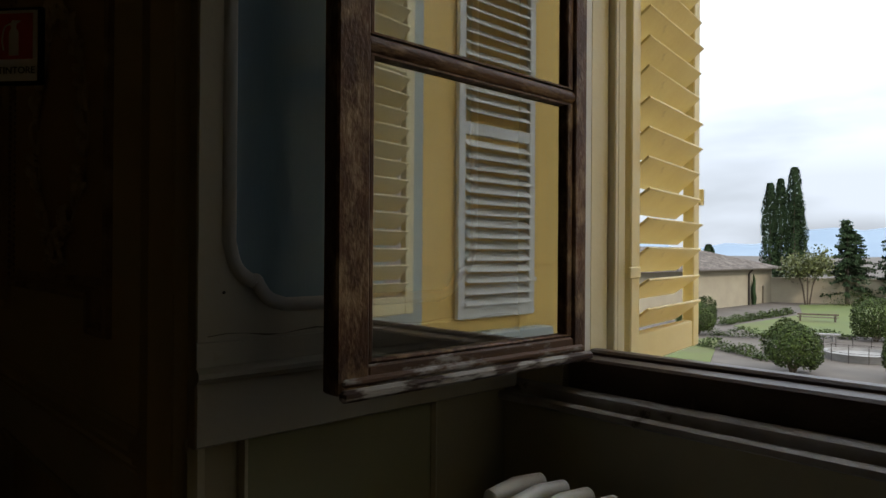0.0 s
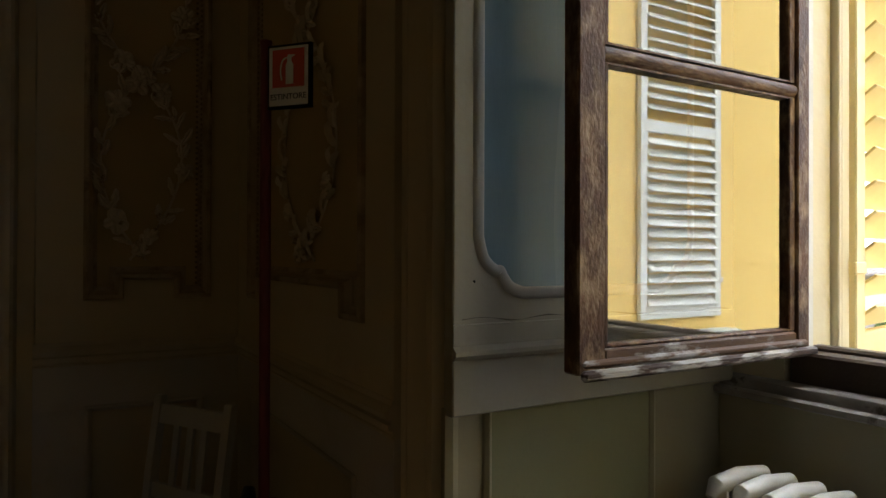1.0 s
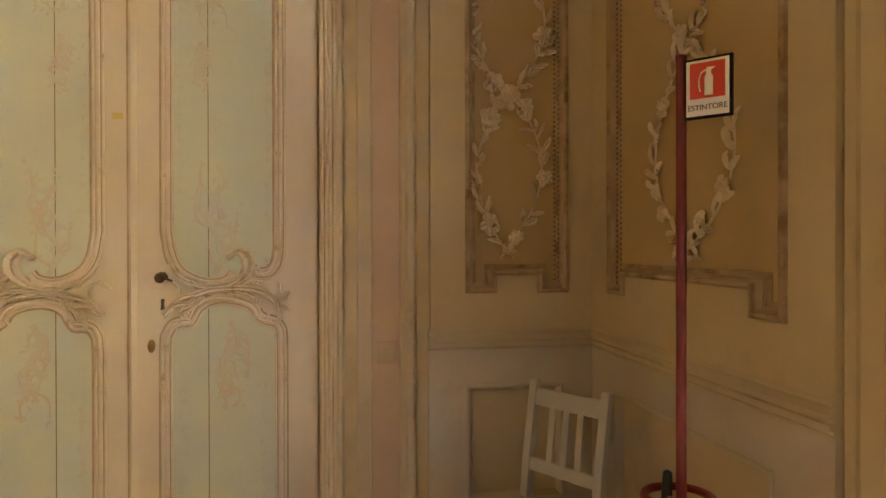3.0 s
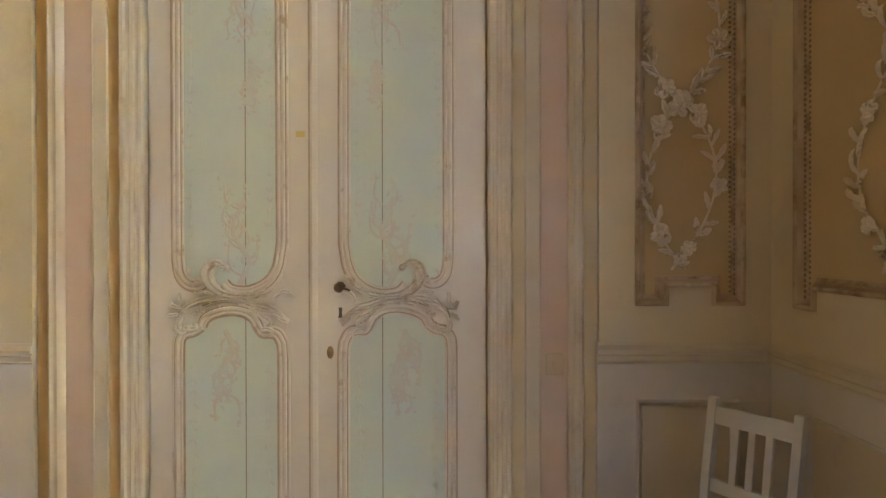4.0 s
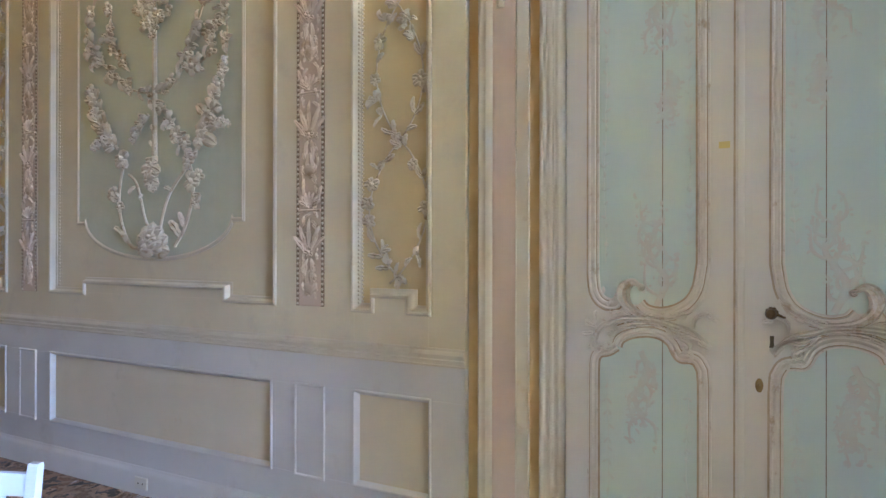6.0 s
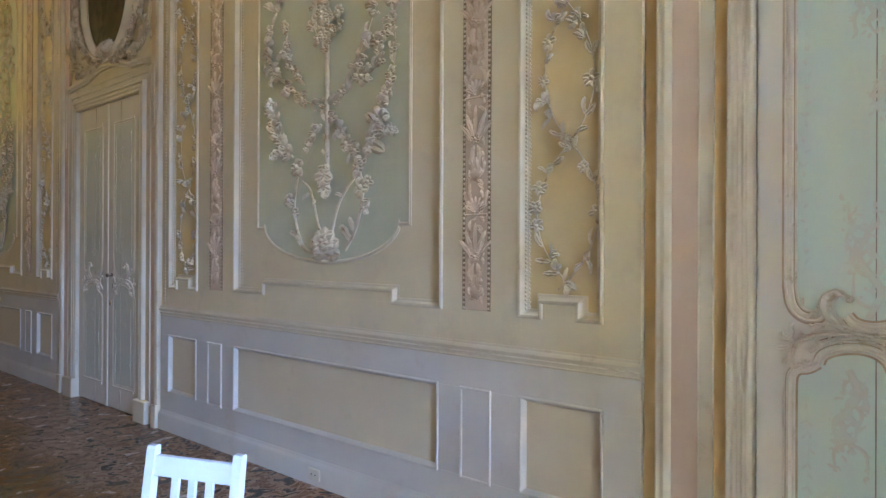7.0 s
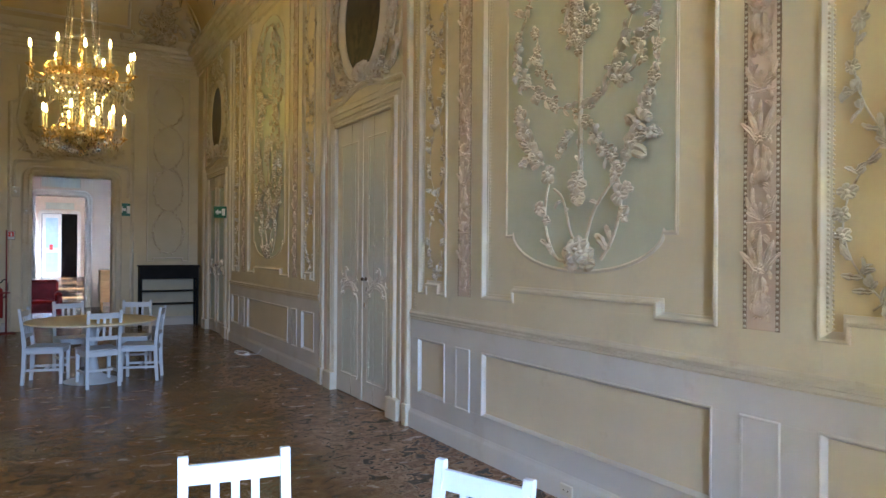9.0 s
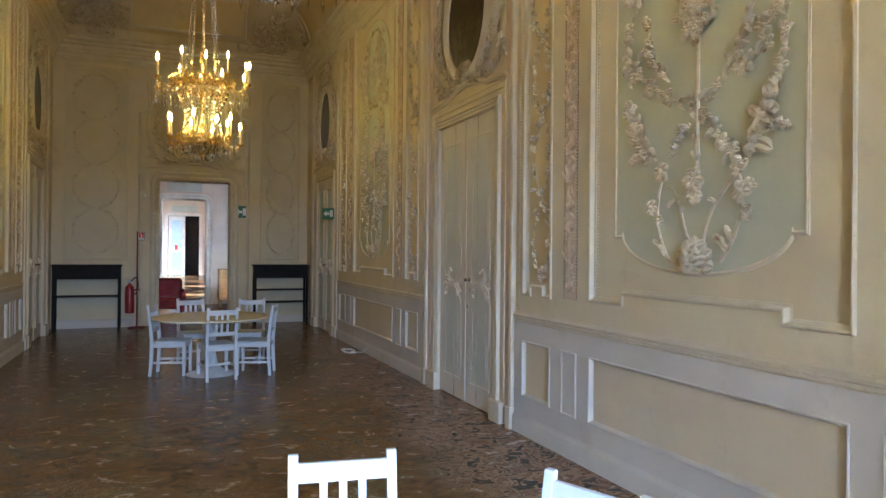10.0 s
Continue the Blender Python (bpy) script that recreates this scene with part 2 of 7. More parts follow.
WEATHERED = mat("weathered_wood", (0.36, 0.33, 0.29), (0.06, 0.036, 0.026), 0.65, spec=0.2, scale=28, grain=140, bump=0.6, stretch=(0.35, 1, 1.6), sharp=(0.46, 0.54))
FLAKED = mat("flaked_rail", (0.085, 0.045, 0.025), (0.16, 0.085, 0.045), 0.6, spec=0.2, scale=10, grain=140, bump=0.5, stretch=(0.3, 1, 1), stain=(0.36, 0.33, 0.30), stain_at=(0.50, 0.60), stain_scale=22)
FRAME = mat("dark_window_frame", (0.07, 0.045, 0.032), (0.05, 0.03, 0.022), 0.45, scale=6, grain=100, bump=0.3, stain=(0.2, 0.16, 0.12), stain_at=(0.62, 0.7), stain_scale=9)
SILL = mat("worn_sill_paint", (0.36, 0.34, 0.31), (0.24, 0.21, 0.18), 0.5, scale=9, grain=90, bump=0.3, stain=(0.12, 0.1, 0.08), stain_at=(0.62, 0.66), stain_scale=8)
SCURO = mat("inner_shutter_paint", (0.368, 0.334, 0.257), (0.334, 0.296, 0.218), 0.30, scale=3, grain=60, bump=0.12, stain=(0.257, 0.201, 0.134), stain_at=(0.66, 0.8), stain_scale=7)
SHUTTER_RIM = mat("shutter_rim_paint", (0.44, 0.428, 0.377), (0.403, 0.383, 0.327), 0.35, scale=5, grain=60, bump=0.1)
BLUE = mat("blue_field", (0.17, 0.279, 0.333), (0.255, 0.348, 0.364), 0.24, scale=1.2, grain=60, bump=0.08, stretch=(2.5, 1, 0.3))
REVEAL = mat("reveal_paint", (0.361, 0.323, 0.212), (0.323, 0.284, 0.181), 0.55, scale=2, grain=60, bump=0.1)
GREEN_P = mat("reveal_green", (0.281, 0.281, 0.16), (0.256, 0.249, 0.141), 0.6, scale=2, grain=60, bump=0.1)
YELLOW = mat("yellow_shutter_paint", (0.88, 0.75, 0.40), (0.82, 0.68, 0.34), 0.5, scale=5, grain=70, bump=0.15, stain=(0.5, 0.38, 0.2), stain_at=(0.66, 0.8), stain_scale=9)
FACADE = mat("yellow_facade", (0.78, 0.51, 0.14), (0.73, 0.47, 0.12), 0.8, scale=0.9, grain=40, bump=0.2)
WHITE = mat("white_chair_paint", (0.549, 0.544, 0.526), (0.513, 0.508, 0.491), 0.42, scale=5, grain=60, bump=0.05)
BLACK = mat("black_wood", (0.014, 0.012, 0.010), (0.009, 0.008, 0.007), 0.6, spec=0.12, scale=5, bump=0.1)
RED = mat("red_paint", (0.27, 0.02, 0.018), (0.22, 0.017, 0.015), 0.35, scale=8, bump=0.06)
POLE_RED = mat("dull_red_tube", (0.195, 0.0225, 0.0225), (0.15, 0.0188, 0.0188), 0.45, scale=8, bump=0.06)
RUBBER = mat("black_rubber", (0.02, 0.02, 0.02), None, 0.5, bump=0.05)
STEEL = mat("steel", (0.5, 0.5, 0.5), None, 0.3, metal=1.0, bump=0.05)
BRASS = mat("aged_brass", (0.55, 0.36, 0.12), (0.35, 0.22, 0.08), 0.32, metal=1.0, scale=20, bump=0.1)
OLD_BRASS = mat("tarnished_brass", (0.30, 0.20, 0.075), (0.19, 0.125, 0.05), 0.45, metal=0.7, scale=30, bump=0.15)
GILT = mat("gilt_bronze", (0.82, 0.58, 0.18), (0.58, 0.38, 0.10), 0.28, metal=1.0, scale=25, bump=0.2)
IRON = mat("dark_iron", (0.05, 0.04, 0.035), None, 0.5, metal=0.6, bump=0.2)
BRONZE = mat("dark_bronze", (0.16, 0.105, 0.055), (0.09, 0.06, 0.035), 0.4, metal=0.8, scale=40, bump=0.2)
RADIATOR = mat("radiator_enamel", (0.66, 0.64, 0.58), (0.58, 0.55, 0.48), 0.4, scale=10, bump=0.15, stain=(0.4, 0.33, 0.25), stain_at=(0.64, 0.78), stain_scale=14)
TABLE = mat("pale_table_veneer", (0.68, 0.60, 0.38), (0.63, 0.54, 0.33), 0.45, scale=3, stretch=(0.3, 3, 1), bump=0.05)
PAINTING = mat("dark_oil_painting", (0.035, 0.025, 0.017), (0.14, 0.09, 0.05), 0.32, scale=3.2, bump=0.1, sharp=(0.45, 0.7), stain=(0.02, 0.015, 0.012), stain_at=(0.5, 0.6), stain_scale=4)
SIGN_RED, SIGN_WHITE, SIGN_GREEN = mat("sign_red", (0.60, 0.04, 0.03), None, 0.35, bump=0), mat("sign_white", (0.8, 0.8, 0.78), None, 0.35, bump=0), mat("sign_green", (0.01, 0.12, 0.07), None, 0.35, bump=0)
SWITCH = mat("ivory_plastic", (0.52, 0.42, 0.26), None, 0.4, bump=0)
SOCKET = mat("socket_plastic", (0.62, 0.56, 0.42), None, 0.4, bump=0)
CANDLE = mat("candle_sleeve", (0.75, 0.62, 0.36), None, 0.4, bump=0.03)
BULB = glow("lit_bulb", (1.0, 0.66, 0.12), 8.5)
NEAR_BULB = glow("bright_bulb", (1.0, 0.64, 0.12), 4.4)

CRYSTAL = clear_glass("crystal", 0.03, (1.0, 0.97, 0.9))
PANE = clear_glass("window_glass", ior=2.4)
PALE_AQUA = mat("pale_aqua_field", (0.577, 0.562, 0.458), (0.527, 0.512, 0.409), 0.6, scale=1.4, grain=50, bump=0.12, spec=0.3)
FLOOR = terrazzo()
TAPE = mat("yellow_tape", (0.66, 0.52, 0.16), None, 0.5, bump=0)


# ---- building tools ----
class Acc:
    """Gathers vertices and faces. Wall pieces are drawn in (u, v, w): along the wall, up, out of the wall; they become (u, -w, v)."""

    def __init__(s):
        s.v, s.f = [], []

    def add(s, verts, faces):
        k = len(s.v)
        s.v.extend(tuple(float(c) for c in q) for q in verts)
        s.f.extend(tuple(i + k for i in f) for f in faces)

    def box(s, x0, x1, y0, y1, z0, z1, b=0.0):
        """A box, its edges cut by b."""
        if b <= 0:
            s.add([(x, y, z) for z in (z0, z1) for y in (y0, y1) for x in (x0, x1)],
                  [(0, 2, 3, 1), (4, 5, 7, 6), (0, 1, 5, 4), (2, 6, 7, 3), (0, 4, 6, 2), (1, 3, 7, 5)])
            return
        rings = []
        for z, i in ((z0, b), (z0 + b, 0), (z1 - b, 0), (z1, b)):
            xa, xb, ya, yb = x0 + i, x1 - i, y0 + i, y1 - i
            c = b if i == 0 else b * 0.5
            rings.append([(xa + c, ya, z), (xb - c, ya, z), (xb, ya + c, z), (xb, yb - c, z), (xb - c, yb, z), (xa + c, yb, z), (xa, yb - c, z), (xa, ya + c, z)])
        s.rings(rings, True)

    def rings(s, rings, caps=False, loop=True):
        n = len(rings[0])
        verts = [q for r in rings for q in r]
        faces = []
        for j in range(len(rings) - 1):
            for i in range(n if loop else n - 1):
                i2 = (i + 1) % n
                faces.append((j * n + i, j * n + i2, (j + 1) * n + i2, (j + 1) * n + i))
        if caps:
            faces.append(tuple(range(n))[::-1])
            faces.append(tuple((len(rings) - 1) * n + i for i in range(n)))
        s.add(verts, faces)

    def slab(s, u0, u1, v0, v1, w0, w1, b=0.003):
        s.rings([[(u0, -w0, v0), (u1, -w0, v0), (u1, -w0, v1), (u0, -w0, v1)],
                 [(u0, -w1 + b, v0), (u1, -w1 + b, v0), (u1, -w1 + b, v1), (u0, -w1 + b, v1)],
                 [(u0 + b, -w1, v0 + b), (u1 - b, -w1, v0 + b), (u1 - b, -w1, v1 - b), (u0 + b, -w1, v1 - b)]], True)

    def prism(s, pts, w0, w1):
        n = len(pts)
        s.add([(u, -w0, v) for u, v in pts] + [(u, -w1, v) for u, v in pts],
              [tuple(range(n)), tuple(range(n, 2 * n))[::-1]] + [(i, (i + 1) % n, n + (i + 1) % n, n + i) for i in range(n)])

    def sweep(s, path, prof, closed=False):
        """A moulding of profile (offset to the left, w) along a path in the wall's plane, with mitred corners."""
        pts = [np.array(path[0], float)]
        for q in path[1:]:
            if np.hypot(*(np.array(q, float) - pts[-1])) > 1e-5:
                pts.append(np.array(q, float))
        n = len(pts)
        rings = []
        for i in range(n):
            a = pts[i] - pts[i - 1] if (i > 0 or closed) else pts[1] - pts[0]
            b = pts[(i + 1) % n] - pts[i] if (i < n - 1 or closed) else pts[-1] - pts[-2]
            a, b = a / (np.hypot(*a) + 1e-9), b / (np.hypot(*b) + 1e-9)
            na, nb = np.array((-a[1], a[0])), np.array((-b[1], b[0]))
            m = na + nb
            m = m / max(m @ na, 0.35)
            rings.append([(pts[i][0] + m[0] * o, -w, pts[i][1] + m[1] * o) for o, w in prof])
        if closed:
            rings.append(rings[0])
        s.rings(rings, not closed, False)

    def run(s, u0, u1, prof, m0=0.0, m1=0.0):
        """A level moulding of profile (w, v) from u0 to u1; m0, m1: mitres at the ends."""
        s.rings([[(u0 + m0 * w, -w, v) for w, v in prof], [(u1 - m1 * w, -w, v) for w, v in prof]], True, False)

    def rise(s, v0, v1, prof):
        """An upright moulding of profile (u, w)."""
        s.rings([[(u, -w, v0) for u, w in prof], [(u, -w, v1) for u, w in prof]], True, False)

    def tube(s, pts, r, n=6, caps=True):
        pts = [Vector(q) for q in pts]
        rr = list(r) if hasattr(r, "__len__") else [r] * len(pts)
        rings, ref = [], None
        for i, q in enumerate(pts):
            d = (pts[min(i + 1, len(pts) - 1)] - pts[max(i - 1, 0)]).normalized()
            if ref is None:
                ref = d.orthogonal().normalized()
            ref = (ref - d * ref.dot(d)).normalized()
            side = d.cross(ref)
            rings.append([tuple(q + (ref * math.cos(2 * math.pi * k / n) + side * math.sin(2 * math.pi * k / n)) * rr[i]) for k in range(n)])
        s.rings(rings, caps)

    def lathe(s, prof, n=16, at=(0, 0, 0)):
        s.rings([[(at[0] + r * math.cos(2 * math.pi * k / n), at[1] + r * math.sin(2 * math.pi * k / n), at[2] + z) for k in range(n)] for r, z in prof], True)

    def leaf(s, u, v, ang, length, width, lift=0.014, base=0.0, bend=0.0, blunt=0.0):
        """A modelled leaf or petal, hollow along its rib and standing free of the wall at its lobed edges."""
        verts = []
        wid = (0.22, 0.80, 1.0, 1.0, 0.92, 0.72) if blunt > 0.5 else (0.16, 0.82, 0.62, 1.0, 0.66, 0.56)
        tip = 0.55 * math.sin(u * 91.7 + v * 53.3 + length * 310)                # one edge stands higher
        for j, t in enumerate((0.0, 0.18, 0.36, 0.54, 0.72, 0.88)):
            a = ang + bend * t
            cu, cv = u + math.cos(a) * length * t, v + math.sin(a) * length * t
            nu, nv = -math.sin(a), math.cos(a)
            h = width * 0.5 * wid[j]
            top = base + lift * (0.45, 0.8, 1.0, 1.1, 1.12, 0.95)[j]
            e0, e1 = top - lift * (0.42 - 0.30 * tip), top - lift * (0.42 + 0.30 * tip)
            verts += [(cu + nu * h, -max(e0, base), cv + nv * h), (cu + nu * h * 0.5, -top, cv + nv * h * 0.5), (cu, -(top - lift * 0.38), cv),
                      (cu - nu * h * 0.5, -top, cv - nv * h * 0.5), (cu - nu * h, -max(e1, base), cv - nv * h)]
        a = ang + bend
        verts.append((u + math.cos(a) * length, -(base + lift * 0.45), v + math.sin(a) * length))
        f = [(j * 5 + i, j * 5 + i + 1, j * 5 + i + 6, j * 5 + i + 5) for j in range(5) for i in range(4)]
        f += [(25 + i, 26 + i, 30) for i in range(4)]
        s.add(verts, f)

    def ridge(s, path, wide, high, crease=0.35, n=6):
        """A carved scroll lying on the wall: two rolls with a crease between, as wide and high as the lists say along the path."""
        p = np.array(spline(path, n), float)
        k = len(p)
        d = np.gradient(p, axis=0)
        d /= np.hypot(d[:, 0], d[:, 1])[:, None] + 1e-9
        q = np.linspace(0, 1, k)
        ww, hh = np.interp(q, np.linspace(0, 1, len(wide)), wide), np.interp(q, np.linspace(0, 1, len(high)), high)
        sec = ((-1, 0.0), (-0.92, 0.55), (-0.6, 1.0), (-0.25, 1 - 0.5 * crease), (0, 1 - crease), (0.25, 1 - 0.5 * crease), (0.6, 0.9), (0.92, 0.5), (1, 0.0))
        s.rings([[(p[i][0] - d[i][1] * ww[i] * o, -hh[i] * h, p[i][1] + d[i][0] * ww[i] * o) for o, h in sec] for i in range(k)], True, False)

    def acanthus(s, path, width, rng, lift=0.03):
        """A long serrated leaf: a rib with overlapping lobes to both sides."""
        p = np.array(spline(path, 6), float)
        s.ridge(path, [0.010, 0.012, 0.010, 0.005], [0.022, 0.03, 0.03, 0.02], 0.2)
        for i in range(1, len(p) - 1, 2):
            d = p[i + 1] - p[i - 1]
            a = math.atan2(d[1], d[0])
            t = i / (len(p) - 1)
            ln = width * (0.45 + 0.75 * math.sin(math.pi * min(t * 0.95 + 0.08, 1)))
            for q in (-1, 1):
                s.leaf(p[i][0], p[i][1], a + q * rng.uniform(0.45, 1.25), ln * rng.uniform(0.6, 1.2), ln * rng.uniform(0.5, 0.85), lift * rng.uniform(0.6, 1.5), rng.uniform(0.002, 0.016), -q * rng.uniform(-0.4, 0.9), rng.choice((0.2, 1.0)))
                s.leaf(p[i][0], p[i][1], a + q * rng.uniform(0.1, 0.6), ln * rng.uniform(0.4, 0.7), ln * 0.4, lift * 1.2, 0.014, q * rng.uniform(-0.5, 0.8), 1.0)
        d = p[-1] - p[-3]
        s.flower(p[-1][0], p[-1][1], width * 0.45, rng, 0.012, 4)

    def dome(s, u, v, r, h, base=0.0, n=8):
        rings = [[(u + r * c * math.cos(2 * math.pi * k / n), -(base + h * q), v + r * c * math.sin(2 * math.pi * k / n)) for k in range(n)] for c, q in ((1, 0), (0.85, 0.55), (0.45, 0.92))]
        k0 = len(s.v)
        s.rings(rings)
        s.add([(u, -(base + h), v)], [])
        top = len(s.v) - 1
        s.f += [(k0 + 2 * n + k, k0 + 2 * n + (k + 1) % n, top) for k in range(n)]

    def bead(s, u, v, r, base=0.0):
        n = 6
        ring = [(u + r * math.cos(2 * math.pi * k / n), -base, v + r * math.sin(2 * math.pi * k / n)) for k in range(n)]
        mid = [(u + 0.75 * r * math.cos(2 * math.pi * k / n), -base - 0.7 * r, v + 0.75 * r * math.sin(2 * math.pi * k / n)) for k in range(n)]
        s.add(ring + mid + [(u, -base - r, v)], [(k, (k + 1) % n, n + (k + 1) % n, n + k) for k in range(n)] + [(n + k, n + (k + 1) % n, 2 * n) for k in range(n)])

    def flower(s, u, v, r, rng, base=0.0, petals=5):
        a0 = rng.uniform(0, 6.28)
        for k in range(petals):
            s.leaf(u, v, a0 + k * 6.283 / petals + rng.uniform(-0.15, 0.15), r * rng.uniform(0.85, 1.15), r * 0.85, r * 0.42, base, rng.uniform(-0.3, 0.3), 1.0)
        s.dome(u, v, r * 0.32, r * 0.6, base + 0.004)

    def vine(s, path, rng, step=0.06, leaf=0.07, thick=0.006, bloom=0.25, size=0.045, spread=0.9, lift=0.016, tuft=0.0):
        """A stem along a path, with leaves to both sides and flowers now and then."""
        pts = np.array(path, float)
        seg = np.hypot(*(np.diff(pts, axis=0).T))
        run = np.concatenate(([0], np.cumsum(seg)))
        s.tube([(u, -thick * 0.6, v) for u, v in pts], thick, 5)
        d, k = step * 0.5, 0
        while d < run[-1]:
            u, v = np.interp(d, run, pts[:, 0]), np.interp(d, run, pts[:, 1])
            u2, v2 = np.interp(min(d + 0.01, run[-1]), run, pts[:, 0]), np.interp(min(d + 0.01, run[-1]), run, pts[:, 1])
            a = math.atan2(v2 - v, u2 - u + 1e-9)
            side = 1 if k % 2 else -1
            if rng.random() < bloom:
                s.flower(u + rng.uniform(-0.012, 0.012), v + rng.uniform(-0.012, 0.012), size * rng.uniform(0.8, 1.25), rng, thick)
            else:
                for q in ((side,) if rng.random() < 0.6 else (1, -1)):
                    a1 = a + q * spread * rng.uniform(0.5, 1.1)
                    if tuft and rng.random() < tuft:          # a ragged clump of three or four lobes
                        u1, v1 = u + math.cos(a1) * leaf * 0.25, v + math.sin(a1) * leaf * 0.25
                        for j in range(rng.choice((3, 4))):
                            s.leaf(u1, v1, a1 + rng.uniform(-1.5, 1.5), leaf * rng.uniform(0.45, 0.95), leaf * rng.uniform(0.3, 0.5), lift * rng.uniform(0.9, 2.0), rng.uniform(0.0, 0.012), rng.uniform(-0.9, 0.9), rng.random())
                    else:
                        s.leaf(u, v, a1, leaf * rng.uniform(0.75, 1.3), leaf * rng.uniform(0.34, 0.5), lift * rng.uniform(0.8, 1.3), 0.002, q * rng.uniform(-0.6, 0.2))
            d += step * rng.uniform(0.75, 1.3)
            k += 1

    def moved(s, m):
        s.v = [tuple(m @ Vector(q)) for q in s.v]
        return s

    def mesh(s, name, material, smooth=38.0):
        me = bpy.data.meshes.new(name)
        me.from_pydata(s.v, [], s.f)
        bm = bmesh.new()
        bm.from_mesh(me)
        bmesh.ops.recalc_face_normals(bm, faces=bm.faces)
        bm.to_mesh(me)
        bm.free()
        me.materials.append(material)
        if smooth:
            me.polygons.foreach_set("use_smooth", [True] * len(me.polygons))
            me.set_sharp_from_angle(angle=radians(smooth))
        return me


def part(name, acc, material, parent=None, label="", m=None, smooth=38.0):
    """One mesh object, under a thing or a part."""
    ob = new(name, acc.mesh(name, material, smooth) if isinstance(acc, Acc) else acc)
    if parent:
        ob.parent = parent
    if m is not None:
        ob.matrix_basis = m
    if label:
        ob["label"] = label
    return ob


def empty(name, m=None):
    ob = new(name)
    if m is not None:
        ob.matrix_basis = m
    return ob


def on_wall(side, u, z=0.0):
    """The pose that lays a wall piece on one of the hall's walls, its origin at u along the wall."""
    return {"north": pose(u, NORTH, z), "south": pose(u, SOUTH, z, 0, 0, 180), "east": pose(EAST, u, z, 0, 0, -90), "west": pose(WEST, u, z, 0, 0, 90)}[side]


def arc(cu, cv, ru, rv, a0, a1, n=16):
    return [(cu + ru * math.cos(radians(a0 + (a1 - a0) * k / n)), cv + rv * math.sin(radians(a0 + (a1 - a0) * k / n))) for k in range(n + 1)]


def spline(pts, n=8):
    """A smooth curve through points."""
    p = [np.array(q, float) for q in pts]
    p = [2 * p[0] - p[1]] + p + [2 * p[-1] - p[-2]]
    out = []
    for i in range(1, len(p) - 2):
        for k in range(n):
            t = k / n
            out.append(tuple(0.5 * ((2 * p[i]) + (p[i + 1] - p[i - 1]) * t + (2 * p[i - 1] - 5 * p[i] + 4 * p[i + 1] - p[i + 2]) * t * t + (3 * p[i] - p[i - 1] - 3 * p[i + 1] + p[i + 2]) * t ** 3)))
    out.append(tuple(p[-2]))
    return out


ROLL = [(-0.016, 0.0), (-0.015, 0.010), (-0.008, 0.013), (-0.005, 0.020), (0.003, 0.023), (0.010, 0.018), (0.013, 0.008), (0.017, 0.007), (0.018, 0.0)]
THIN = [(-0.009, 0.0), (-0.008, 0.008), (-0.002, 0.014), (0.004, 0.012), (0.009, 0.005), (0.010, 0.0)]


# ---- the hall: floor, walls, ceiling ----
DOORS = (-1.09, -7.68, -14.27)
BAYS = (-4.40, -11.00)
CORNICE = 5.22

acc = Acc()
acc.box(WEST - 0.4, 1.85, SOUTH - 0.35, NORTH + 0.35, -0.3, FZ)
floor = tagged(part("floor", acc, FLOOR, smooth=0), "polished brown terrazzo floor with worn pale chips", "floor", kind="structure")


def long_wall(name, side):
    acc, t = Acc(), 0.35
    y0, y1 = (NORTH, NORTH + t) if side == "north" else (SOUTH - t, SOUTH)
    edges = [WEST - 0.4] + [e for c in reversed(DOORS) for e in (c - 0.72, c + 0.72)] + [1.86]
    for a, b in zip(edges[0::2], edges[1::2]):
        acc.box(a, b, y0, y1, FZ, 6.2)
    for c in DOORS:
        acc.box(c - 0.72, c + 0.72, y0, y1, 2.96, 6.2)
        acc.box(c - 1.0, c + 1.0, *((y1, y1 + 0.05) if side == "north" else (y0 - 0.05, y0)), FZ, 3.2)
    return tagged(part(name, acc, PLASTER, smooth=0), "cream painted plaster wall with stucco panels", "wall", kind="structure")


wall_north = long_wall("wall_north", "north")
wall_south = long_wall("wall_south", "south")

acc = Acc()                                   # west wall, with the doorway to the next room
acc.box(WEST - 0.4, WEST, SOUTH, 0.11, FZ, 6.2)
acc.box(WEST - 0.4, WEST, 1.49, NORTH, FZ, 6.2)
acc.box(WEST - 0.4, WEST, 0.11, 1.49, 2.98, 6.2)
wall_west = tagged(part("wall_west", acc, PLASTER, smooth=0), "cream end wall with faded stucco wreaths", "wall", kind="structure")

WIN = 0.52                                    # the window's middle along the east wall
acc = Acc()                                   # east wall, with the deep window bay
acc.box(EAST, 1.62, 1.43, NORTH, FZ, 6.2)
acc.box(EAST, 1.62, SOUTH, -0.39, FZ, 6.2)
acc.box(EAST, 1.62, -0.39, 1.43, 3.75, 6.2)
acc.box(1.62, 1.86, SOUTH, -0.22, FZ, 6.2)
acc.box(1.62, 1.86, 1.27, NORTH, FZ, 6.2)
acc.box(1.62, 1.86, -0.22, 1.27, FZ, 1.08)
acc.box(1.62, 1.86, -0.22, 1.27, 3.55, 6.2)
wall_east = tagged(part("wall_east", acc, PLASTER, smooth=0), "cream plaster wall with a deep window bay", "wall", kind="structure")

